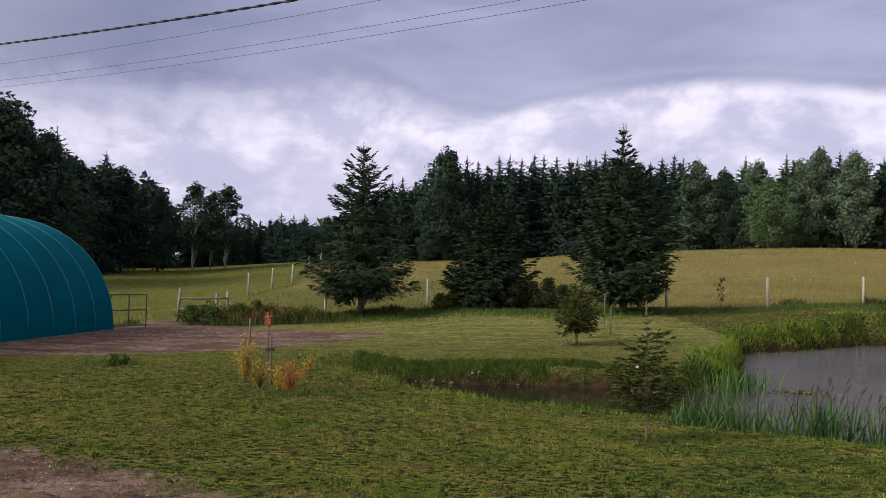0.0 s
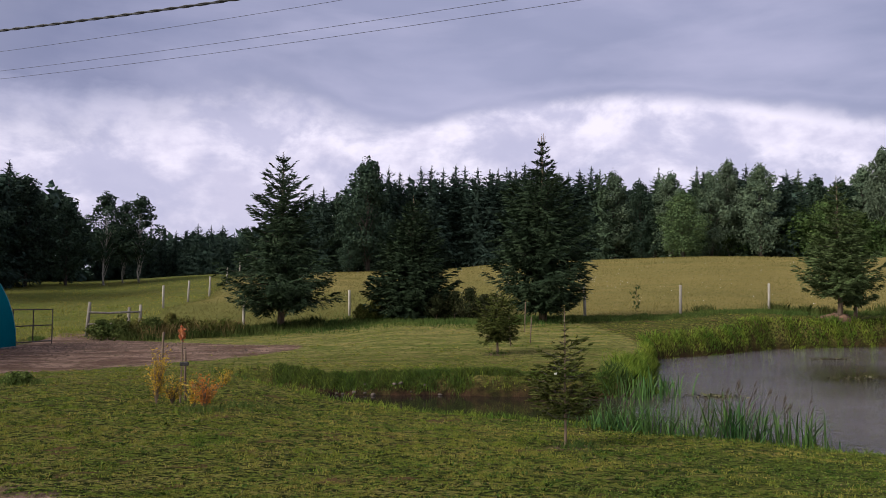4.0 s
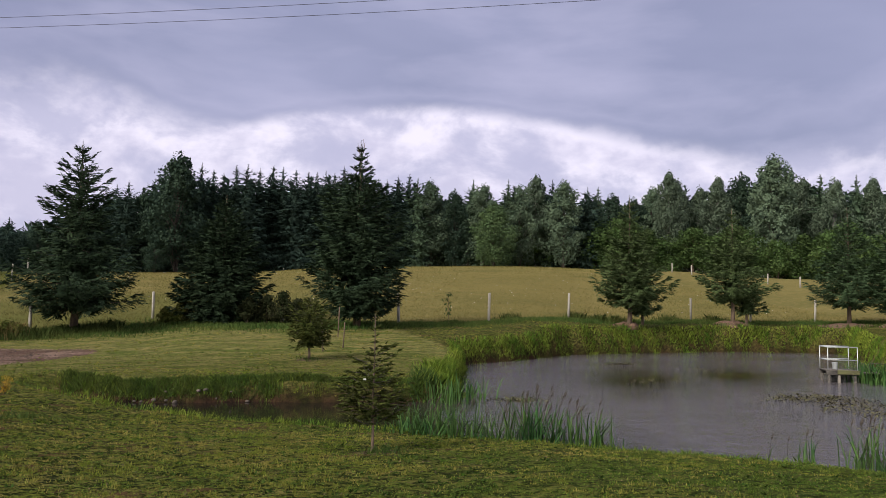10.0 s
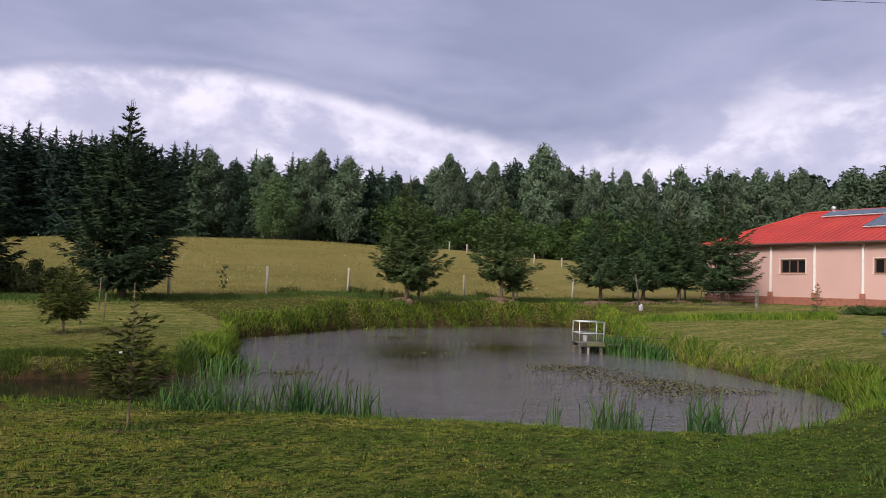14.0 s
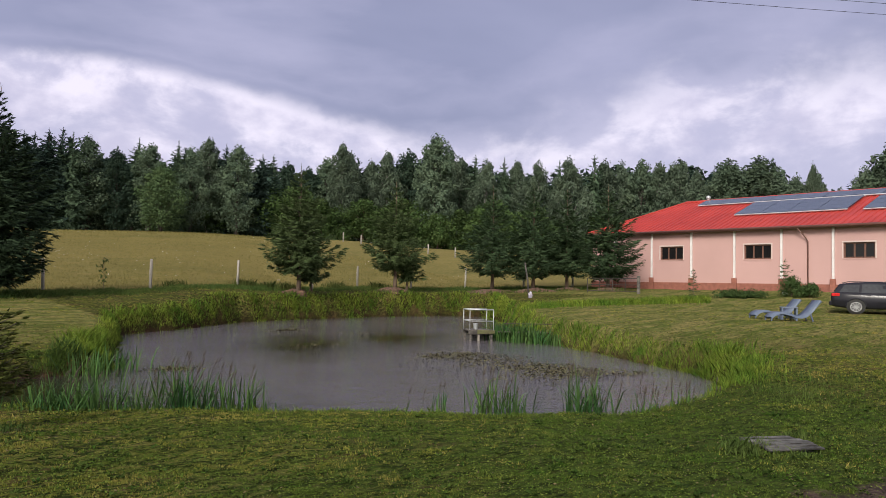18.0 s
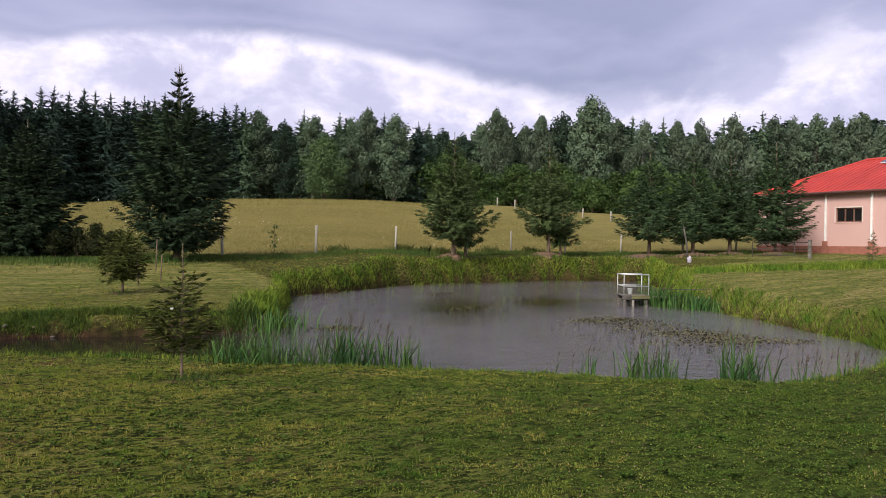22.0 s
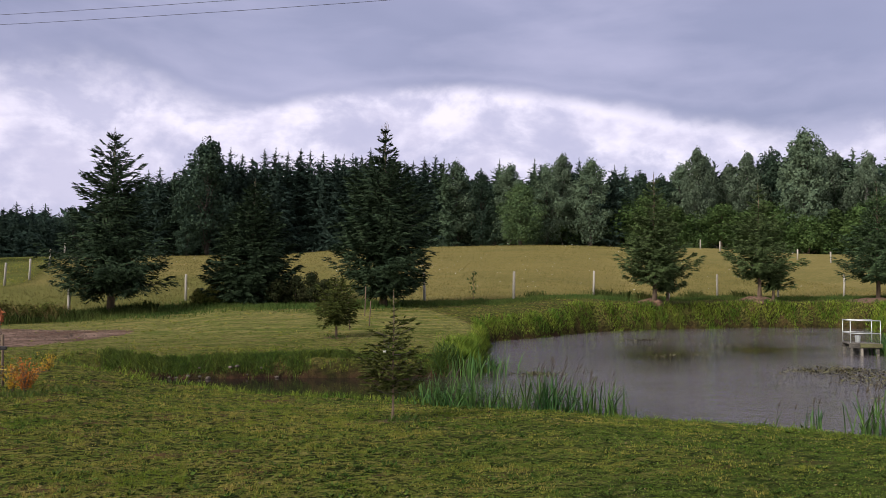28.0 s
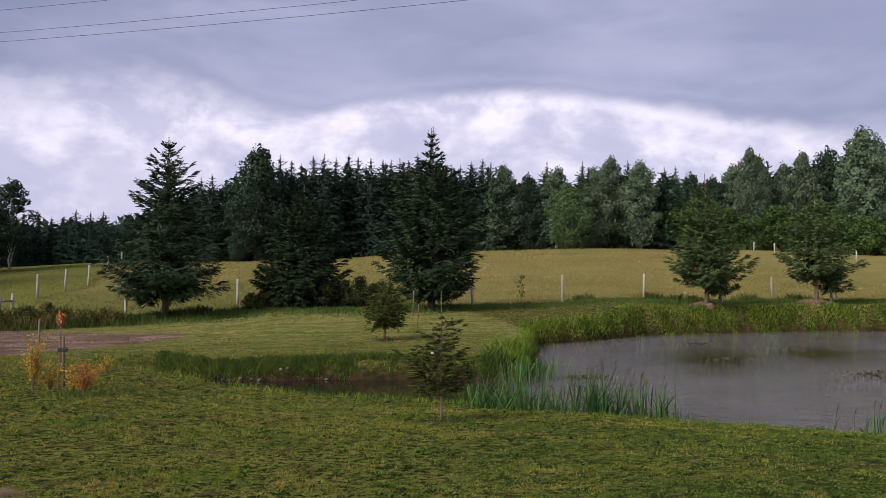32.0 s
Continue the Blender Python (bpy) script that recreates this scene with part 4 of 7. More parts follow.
def forest():
    rng = random.Random(5)
    blunt = ((0, 0.8), (0.15, 1.0), (0.5, 0.84), (0.76, 0.52), (0.87, 0.27), (0.93, 0.10), (1, 0.03))
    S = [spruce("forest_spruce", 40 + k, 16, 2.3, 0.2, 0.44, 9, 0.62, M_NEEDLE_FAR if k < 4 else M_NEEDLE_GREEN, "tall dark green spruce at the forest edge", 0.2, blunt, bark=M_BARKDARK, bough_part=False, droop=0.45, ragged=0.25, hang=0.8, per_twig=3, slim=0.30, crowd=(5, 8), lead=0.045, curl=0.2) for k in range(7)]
    S, G = S[:4], S[4:]
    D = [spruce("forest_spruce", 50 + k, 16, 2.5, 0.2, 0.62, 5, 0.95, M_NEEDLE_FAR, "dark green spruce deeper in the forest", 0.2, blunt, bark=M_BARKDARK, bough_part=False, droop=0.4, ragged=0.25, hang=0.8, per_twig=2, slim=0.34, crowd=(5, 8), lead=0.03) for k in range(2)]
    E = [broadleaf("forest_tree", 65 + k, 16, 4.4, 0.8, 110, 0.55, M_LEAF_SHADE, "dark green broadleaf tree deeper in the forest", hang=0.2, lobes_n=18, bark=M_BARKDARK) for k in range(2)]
    B = [broadleaf("forest_tree", 60 + k, 16, 4.0, 0.8, 340, 0.29, M_LEAF, "tall green broadleaf tree at the forest edge", hang=0.1, slim=1.0, lobes_n=24, bark=M_BARKDARK) for k in range(3)]
    K = [broadleaf("birch_tree", 80 + k, 16, 3.2, 1.2, 330, 0.25, M_LEAF_BIRCH, "slender birch with pale bark and hanging twigs", bark=M_BIRCH, hang=0.8, trunk_r=0.16, slim=1.1, lobes_n=24) for k in range(3)]
    H = [broadleaf("forest_bush", 90 + k, 6, 3.4, 0.2, 260, 0.25, M_LEAF_BRIGHT, "bright green leafy bush at the forest edge", slim=0.8, trunk_r=0.1, lobes_n=14, category="bush") for k in range(2)]

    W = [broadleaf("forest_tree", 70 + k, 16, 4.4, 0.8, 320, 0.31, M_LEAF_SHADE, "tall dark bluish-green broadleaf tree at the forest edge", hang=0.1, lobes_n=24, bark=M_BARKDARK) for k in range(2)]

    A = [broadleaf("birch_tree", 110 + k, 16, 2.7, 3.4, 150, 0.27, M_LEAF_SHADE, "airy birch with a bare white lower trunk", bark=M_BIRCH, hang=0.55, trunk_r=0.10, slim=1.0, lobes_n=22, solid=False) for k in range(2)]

    P = [broadleaf("forest_tree", 120, 16, 6.2, 0.4, 330, 0.36, M_LEAF_MAPLE, "broad bright green tree standing before the forest edge", hang=0.0, slim=0.85, lobes_n=30, bark=M_BARKDARK)]

    def put(kind, az, r, h, wide=1.0, group="forest edge trees"):
        x, y, z = on_ground(az, r)
        src = rng.choice(kind)
        s = h / (6 if kind is H else 16)
        t = copy_thing(src, Matrix.Translation((x, y, z - 0.1)) @ Matrix.Rotation(rng.uniform(0, 6.28), 4, "Z") @ Matrix.Diagonal((s * wide, s * wide, s, 1)))
        t["group"] = group
        return t

    def kind_at(az):
        if az < -20:
            return rng.choice((W, W, S))
        if az < -9:
            return S
        if az < -1.5:
            return rng.choice((W, S))
        if az < 17:
            return S
        if az < 31:
            return rng.choice((W, G, S, G, B))
        if az < 44:
            return rng.choice((G, K, K, B, W))
        if az < 56:
            return rng.choice((G, K, B, K))
        return rng.choice((K, K, K, B))

    az = -36.0
    while az < 82:
        k = kind_at(az)
        r = {True: 78.0, False: 96.0}[az < -19] + rng.uniform(-2, 3)
        if az > 30:
            r = 108 + rng.uniform(-3, 4)
        if az > 52:
            r = 122 + rng.uniform(-4, 6)
        p = polar(az, r)
        h = top_z(az, r) - g(p.x, p.y)
        h *= rng.uniform(0.97, 1.09) if k in (S, G) else rng.uniform(0.90, 1.05)
        put(k, az, r, h, rng.uniform(1.1, 1.4) if k in (S, G) else rng.uniform(0.9, 1.2))
        az += math.degrees((1.3 if k is S else 1.6 if k is G else 2.8) / r) * rng.uniform(0.8, 1.2)
    # a second row behind closes the gaps
    az = -36.0
    while az < 82:
        r = 118 + rng.uniform(-5, 5) + (20 if az > 40 else 0) - (24 if az < -19 else 0)
        p = polar(az, r)
        k = kind_at(az)
        put(D if k in (S, G) else E, az, r, (top_z(az, r) - g(p.x, p.y)) * (rng.uniform(0.90, 1.0) if k in (S, G) else rng.uniform(0.84, 0.95)), 1.5)
        az += math.degrees((2.6 if k in (S, G) else 4.2) / r) * rng.uniform(0.8, 1.2)
    # leafy skirt along the field's far edge
    az = 18.0
    while az < 75:
        r = 98 + rng.uniform(-2, 3) + (10 if az > 50 else 0)
        put(H if az > 30 else rng.choice((H, B, W, W)), az, r, rng.uniform(4.5, 7), 1.15, "forest edge bushes")
        az += math.degrees(2.7 / r) * rng.uniform(0.7, 1.2)
    # trees that stand out of the line
    for kind, a, r, h_el, wide in ((W, 0.1, 92, 0.186, 1.1), (P, 22.7, 90, 0.137, 1.15), (B, 41.9, 100, 0.192, 1.0), (K, 35.1, 100, 0.176, 1.0),
                                   (K, 25.7, 98, 0.174, 1.0), (A, -17.7, 80, 0.130, 1.5), (A, -15.5, 80, 0.128, 1.7), (A, -16.5, 82, 0.120, 1.4), (W, -1.2, 90, 0.085, 1.3),
                                   (B, 64.5, 112, 0.157, 1.4), (B, 62.5, 114, 0.155, 1.3), (K, 67.8, 104, 0.146, 0.6), (B, 72.5, 90, 0.168, 1.2), (B, 77, 90, 0.17, 1.3),
                                   (W, -29.5, 66, 0.213, 1.2), (W, -33, 64, 0.22, 1.3), (W, -26.9, 68, 0.18, 1.0)):
        p = polar(a, r)
        put(kind, a, r, 1.65 + h_el * r - g(p.x, p.y), wide)
    for t in S + G + D + E + B + K + H + W + A + P:
        for o in (*t.children_recursive, t):
            bpy.data.objects.remove(o)


forest()


def understory():
    """Dark foliage behind the first trees, too dense to tell apart."""
    rng = np.random.default_rng(31)
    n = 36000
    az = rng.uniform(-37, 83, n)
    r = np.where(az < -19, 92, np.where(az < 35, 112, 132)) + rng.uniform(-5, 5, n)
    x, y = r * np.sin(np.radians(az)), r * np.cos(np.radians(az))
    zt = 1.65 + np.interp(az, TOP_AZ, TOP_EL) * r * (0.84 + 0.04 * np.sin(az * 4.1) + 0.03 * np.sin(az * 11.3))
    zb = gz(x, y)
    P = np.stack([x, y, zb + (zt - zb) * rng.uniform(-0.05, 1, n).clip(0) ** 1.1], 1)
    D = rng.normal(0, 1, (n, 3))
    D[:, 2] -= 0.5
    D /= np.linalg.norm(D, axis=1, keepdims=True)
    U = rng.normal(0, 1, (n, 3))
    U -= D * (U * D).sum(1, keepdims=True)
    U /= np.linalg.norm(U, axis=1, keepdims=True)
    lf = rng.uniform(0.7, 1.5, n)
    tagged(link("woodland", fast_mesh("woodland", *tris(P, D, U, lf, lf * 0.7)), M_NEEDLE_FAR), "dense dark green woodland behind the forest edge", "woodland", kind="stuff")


understory()

SPRUCE_LABEL = "dark green spruce with drooping boughs beside the pond fence"
OPEN_TOP = ((0, 0.60), (0.07, 0.90), (0.14, 1.0), (0.30, 0.74), (0.5, 0.52), (0.7, 0.36), (0.85, 0.21), (0.95, 0.09), (1, 0.03))
BROAD = ((0, 0.86), (0.15, 1.0), (0.35, 0.80), (0.6, 0.52), (0.8, 0.27), (0.93, 0.10), (1, 0.03))
PEAKED = ((0, 0.62), (0.08, 0.88), (0.2, 1.0), (0.42, 0.84), (0.60, 0.58), (0.72, 0.32), (0.82, 0.18), (0.92, 0.09), (1, 0.02))
ROUND_FOOT = ((0, 0.58), (0.06, 0.90), (0.14, 1.0), (0.30, 0.76), (0.5, 0.52), (0.7, 0.32), (0.85, 0.16), (0.94, 0.06), (1, 0.02))
for seed, az, r, el_top, rad, low, profile, lab in (
        (1, -5.95, 37, 0.190, 2.4, 1.3, OPEN_TOP, "tall dark green spruce with a bare lower trunk"),
        (2, 3.5, 38, 0.137, 2.05, 0.40, BROAD, "broad dark green spruce branched down to the ground"),
        (3, 12.9, 34, 0.2145, 1.95, 0.75, PEAKED, "tall dark green spruce with a thin pointed top"),
        (4, 32.42, 42, 0.146, 1.75, 1.45, ROUND_FOOT, SPRUCE_LABEL), (5, 39.28, 48, 0.1284, 1.75, 1.55, ROUND_FOOT, SPRUCE_LABEL), (6, 46.35, 51, 0.1253, 2.1, 1.4, ROUND_FOOT, SPRUCE_LABEL),
        (7, 49.3, 51, 0.125, 2.1, 1.2, ROUND_FOOT, SPRUCE_LABEL), (8, 51.7, 52, 0.121, 1.8, 1.2, ROUND_FOOT, SPRUCE_LABEL), (9, 54.6, 50, 0.127, 2.05, 1.0, ROUND_FOOT, SPRUCE_LABEL)):
    x, y, z = on_ground(az, r)
    h = 1.65 + el_top * r - z
    big = seed < 4
    t = spruce("spruce_tree", seed, h, rad, low, 0.25 if big else 0.27, 36 if big else 40, 0.22 if big else 0.19, M_NEEDLE if seed < 4 else M_NEEDLE_MID if seed in (4, 5) else M_NEEDLE_FRESH, lab, 0.15 if big else 0.11, profile, (x, y, z),
               ragged={2: 0.13}.get(seed, 0.2), per_twig=6, slim={2: 0.36}.get(seed, 0.31), crowd={2: (13, 17)}.get(seed, (10, 14) if big else (9, 13)), droop={1: 0.30, 2: 0.15}.get(seed, 0.2), up={1: 0.95, 3: 0.8}.get(seed, 0.7), hang=0.42 if big else 0.32, core=2.6 if big else 1.6,
               lead={1: 0.05, 3: 0.07}.get(seed, 0.05), airy={1: 1.3, 3: 0.9}.get(seed, 0.8), leaders=((0.16, 0.05, 0.90, 0.985), (-0.14, 0.06, 0.91, 0.975), (0.05, -0.15, 0.92, 0.995)) if seed == 3 else ())
    t["group"] = "spruces along the fence"
for seed, az, r, h, rad in ((31, 33.3, 42.6, 3.1, 1.05), (32, 40.15, 48.4, 2.7, 0.95)):
    t = spruce("spruce_tree", seed, h, rad, 0.9, 0.2, 14, 0.24, M_NEEDLE_MID, "small dark green spruce close behind a taller one", 0.085, ROUND_FOOT, on_ground(az, r), per_twig=5, crowd=(7, 11), slim=0.3)
    t["group"] = "spruces along the fence"
x, y, z = on_ground(14.5, 10.1)
young = spruce("spruce_sapling", 21, 1.74, 0.45, 0.34, 0.06, 15, 0.075, M_NEEDLE_YOUNG, "sparse young olive-green spruce on the lawn", 0.016,
       ((0, 0.7), (0.15, 1.0), (0.3, 0.92), (0.42, 0.7), (0.52, 0.6), (0.60, 0.42), (0.66, 0.10), (0.8, 0.07), (0.85, 0.26), (0.93, 0.14), (1, 0.03)),
       (x, y, z), bark=M_BARK, ragged=0.35, droop=-0.30, up=0.75, hang=0.30, slim=0.30, per_twig=6, crowd=(5, 8), lead=0.10, core=0.0)
part("tag", bevelled(-0.20, -0.27, 0.76 - z, -0.165, -0.265, 0.785 - z, 0.002), M_WHITE, young, "small white plastic tag")
x, y, z = on_ground(9.65, 22)
spruce("spruce_sapling", 22, 1.72, 0.58, 0.45, 0.075, 16, 0.11, M_NEEDLE_YOUNG, "small dense young spruce on the mown lawn", 0.035,
       ((0, 0.65), (0.15, 0.95), (0.3, 1.0), (0.55, 0.82), (0.8, 0.45), (0.93, 0.2), (1, 0.05)), (x, y, z), ragged=0.2, up=0.8, slim=0.28, per_twig=5, crowd=(7, 11), core=0.5)

# ---- grass ----


def blades(name, x, y, z, h, w, lean, material, label, category="grass", bends=1, toward=None):
    rng = np.random.default_rng(len(x))
    n = len(x)
    a, b = rng.uniform(0, 6.283, n), rng.uniform(0, 6.283, n)
    if toward is not None:
        b = np.where(np.isnan(toward), b, toward + rng.normal(0, 1.2, n))
    ln = h * lean * rng.uniform(0.2, 1.0, n)
    P = np.stack([x, y, z - 0.01], 1)
    S = np.stack([np.cos(a), np.sin(a), 0 * a], 1) * (w / 2)[:, None]
    T = np.stack([np.cos(b) * ln, np.sin(b) * ln, h * np.sqrt(np.maximum(0.1, 1 - (lean * 0.6) ** 2))], 1)
    if bends == 1:
        v = np.stack([P - S, P + S, P + T], 1).reshape(-1, 3)
        f = np.arange(n * 3).reshape(-1, 3)
    else:
        M = P + T * np.array([0.35, 0.35, 0.6])
        v = np.stack([P - S, P + S, M + S * 0.8, P + T, M - S * 0.8], 1).reshape(-1, 3)
        f = (np.arange(n)[:, None] * 5 + np.array([0, 1, 2, 3, 4])[None])
    return tagged(link(name, fast_mesh(name, v, f), material), label, category, kind="stuff")


def lawn():
    rng = np.random.default_rng(11)
    out = []
    for r0, r1, per, each, hh, ww in ((4.5, 7.5, 800, 11, 0.023, 0.0100), (7.5, 12, 330, 10, 0.029, 0.0145), (12, 20, 90, 9, 0.037, 0.022), (20, 42, 12, 10, 0.036, 0.03)):
        n = int((r1 ** 2 - r0 ** 2) / 2 * math.radians(110) * per)
        az, r = rng.uniform(-33, 77, n), np.sqrt(rng.uniform(r0 ** 2, r1 ** 2, n))
        x, y = r * np.sin(np.radians(az)), r * np.cos(np.radians(az))
        keep = (pond_far(x, y) > 0.12) & (earth_in(x, y) < np.where(rng.uniform(0, 1, n) < 0.10, 1.6, rng.uniform(-0.5, 0.5, n))) & (r < fence_r(az)) & (x < 44.5) & (x > -11.8)
        keep &= grain(x, y, 2.4) * 0.6 + grain(x, y, 9.0, 2.0) > rng.uniform(-0.95, 0.45, n)
        x, y = x[keep], y[keep]
        n = len(x)
        size = rng.uniform(0.5, 1.25, n) * np.clip(1 + 0.35 * grain(x, y, 1.7, 1.0) + 0.6 * grain(x, y, 5.0, 3.0), 0.25, 2)
        spread = hh * rng.uniform(0.35, 0.9, n)[:, None]
        X = (x[:, None] + rng.normal(0, spread, (n, each))).ravel()
        Y = (y[:, None] + rng.normal(0, spread, (n, each))).ravel()
        out.append((X, Y, hh * np.repeat(size, each) * rng.uniform(0.6, 1.2, n * each), ww * rng.uniform(0.6, 1.4, n * each)))
    x, y, h, w = (np.concatenate(c) for c in zip(*out))
    keep = pond_far(x, y) > 0.05
    x, y, h, w = x[keep], y[keep], h[keep], w[keep]
    dark_green = lush_at(x, y) + 0.42 * grain(x, y, 1.1, 7.0) + 0.25 * grain(x, y, 5.0, 9.0) > rng.uniform(0.1, 0.75, len(x))
    for name, k, material, label in (("lawn_grass", ~dark_green, M_GRASS, "short mown yellow-green lawn grass in uneven tufts"), ("damp_lawn_grass", dark_green, M_LUSH, "short darker green grass of the near lawn by the pond")):
        blades(name, x[k], y[k], gz(x[k], y[k]), h[k], w[k], 0.6, material, label)


def meadow():
    rng = np.random.default_rng(12)
    n = 200000
    az, u = rng.uniform(-33, 62, n), rng.uniform(0, 1, n)
    r = fence_r(az) * np.exp(u * np.log(96 / fence_r(az)))
    x, y = r * np.sin(np.radians(az)), r * np.cos(np.radians(az))
    side = np.interp(r, [30, 40, 53, 58, 75, 100], [-17, -15.5, -13.6, -11.0, -9.6, -9.0])
    keep = (az > side) & (x < 43)
    x, y, r = x[keep], y[keep], r[keep]
    green = olive_at(x, y) > rng.uniform(0.1, 0.9, len(x))
    for name, k, material, label in (("meadow_grass", ~green, M_FIELD, "ripe golden meadow grass on the slope"), ("olive_meadow_grass", green, M_OLIVE, "still green meadow grass behind the fence")):
        n = int(k.sum())
        blades(name, x[k], y[k], gz(x[k], y[k]), (0.05 + 0.0008 * r[k]) * rng.uniform(0.5, 1.4, n), 0.010 + r[k] * 0.0006 * rng.uniform(0.5, 1.3, n), 0.7, material, label)


def pasture():
    rng = np.random.default_rng(41)
    n = 42000
    az, u = rng.uniform(-28, -8.5, n), rng.uniform(0, 1, n)
    r = fence_r(az) * np.exp(u * np.log(86 / fence_r(az)))
    side = np.interp(r, [30, 40, 53, 58, 75, 100], [-17, -15.5, -13.6, -11.0, -9.6, -9.0])
    keep = (az < side) & (wobble(r * np.sin(np.radians(az)), r * np.cos(np.radians(az)), 0.5) > rng.uniform(-1.2, 0.6, n))
    az, r = az[keep], r[keep]
    x, y = r * np.sin(np.radians(az)), r * np.cos(np.radians(az))
    n = len(x)
    blades("pasture_grass", x, y, gz(x, y), rng.uniform(0.04, 0.13, n), 0.01 + r * 0.0007, 0.8, M_GRASS, "grazed olive-green pasture grass beyond the gate")


def banks():
    rng = np.random.default_rng(13)
    n = 400000
    k = rng.integers(0, len(POND), n)
    a = np.array(POND)[k]
    b = np.array(POND)[(k + 1) % len(POND)]
    ln = np.hypot(*(b - a).T)
    keep = rng.uniform(0, 8.0, n) < ln
    a, b = a[keep], b[keep]
    t = rng.uniform(0, 1, len(a))[:, None]
    p = a + (b - a) * t + rng.normal(0, 0.6, (len(a), 2))
    x, y = p.T
    d, r, az = pond_far(x, y), np.hypot(x, y), np.degrees(np.arctan2(x, y))
    front = (r < 15.8) & (y < 16.2) & (x < 13.2)
    corner = (x > 12.5) & (y < 10.0)
    point = (x > 5.0) & (x < 9.0) & (y > 15.5) & (y < 20)
    inlet = (x < 5.4) & (y > 15.9)
    wide = np.where(front, 0.5, np.where(inlet, 0.75, np.where(corner, 1.7, np.where(point, 1.2, np.where(y > 26, 0.65, 0.55)))))
    keep = (d > np.where(inlet, rng.uniform(0.15, 0.6, len(d)), -0.12)) & (d < wide * rng.uniform(0.4, 1, len(d))) & (~front | (rng.uniform(0, 1, len(d)) < 0.7))
    x, y, r, d = x[keep], y[keep], r[keep], d[keep]
    front, corner, point, inlet = front[keep], corner[keep], point[keep], inlet[keep]
    n = len(x)
    tall = np.where(front, 0.105, np.where(inlet, 0.11, np.where(point, 0.30, np.where(corner, 0.24, np.where(y > 26, 0.17, 0.15))))) * (1 + 0.7 * wobble(x, y, 1.6, 2.0))
    # blades at the brink hang out over the water
    e = 0.15
    gx, gy = pond_far(x + e, y) - pond_far(x - e, y), pond_far(x, y + e) - pond_far(x, y - e)
    toward = np.where((d < 0.4) & ~front, np.arctan2(-gy, -gx), np.nan)
    # a thick overhanging fringe along the inlet's far bank
    shore = np.array([(7.0, 18.4), (6.6, 17.6), (5.2, 16.9), (3.4, 17.3), (1.9, 17.6), (0.6, 17.75), (-0.8, 17.95), (-2.1, 18.7)])
    m = 30000
    k = rng.integers(0, len(shore) - 1, m)
    q = shore[k] + (shore[k + 1] - shore[k]) * rng.uniform(0, 1, m)[:, None] + rng.normal(0, 0.04, (m, 2)) + np.array([0.05, 0.1])
    q[:, 1] += np.where(grain(q[:, 0], 0 * q[:, 0], 0.9, 3.0) > rng.uniform(-0.35, 0.15, m), rng.uniform(0.02, 0.45, m), rng.uniform(0.34, 0.62, m))
    q = q[pond_far(*q.T) > -0.02]
    m = len(q)
    x, y, r = np.r_[x, q[:, 0]], np.r_[y, q[:, 1]], np.r_[r, np.hypot(*q.T)]
    tall = np.r_[tall, 0.12 * (1 + 0.8 * wobble(q[:, 0], q[:, 1], 2.1, 1.0))]
    toward = np.r_[toward, np.full(m, -1.65)]
    n = len(x)
    tall, wide = tall * rng.uniform(0.45, 1.25, n), np.interp(r, [10, 18, 48], [0.007, 0.010, 0.032]) * rng.uniform(0.7, 1.3, n)
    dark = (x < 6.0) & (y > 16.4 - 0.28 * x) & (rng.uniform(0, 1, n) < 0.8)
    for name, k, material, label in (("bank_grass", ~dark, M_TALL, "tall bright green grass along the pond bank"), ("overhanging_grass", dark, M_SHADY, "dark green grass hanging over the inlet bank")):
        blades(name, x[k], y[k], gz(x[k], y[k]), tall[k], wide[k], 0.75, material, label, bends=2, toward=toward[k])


def strip():
    """Unmown grass along the fence."""
    rng = np.random.default_rng(14)
    n = 70000
    az = rng.uniform(-22, 62, n)
    deep = np.interp(az, [-10, -5, 0, 10, 16, 26, 30], [0.9, 2.6, 3.4, 2.4, 1.2, 0.9, 1.6])
    r = fence_r(az) - deep + rng.normal(0, 1, n) * deep * 0.6 + np.sin(az * 2.3) * 0.3
    x, y = r * np.sin(np.radians(az)), r * np.cos(np.radians(az))
    keep = (pond_far(x, y) > 0.9) & (earth_in(x, y) < 0) & (x < 43)
    for a, d, wide in ((32.35, 42.3, 0.7), (39.15, 47.8, 0.9), (46.1, 50.5, 1.4), (49.2, 50.4, 1.2)):
        p = polar(a, d - 0.5)
        keep &= np.hypot(x - p.x, y - p.y) > wide * 1.15
    x, y, r = x[keep], y[keep], r[keep]
    n = len(x)
    blades("fence_grass", x, y, gz(x, y), rng.uniform(0.06, 0.2, n) * (1 + 0.5 * wobble(x, y, 0.9)), rng.uniform(0.025, 0.05, n), 0.6, M_SHADY, "unmown dark green grass along the fence")


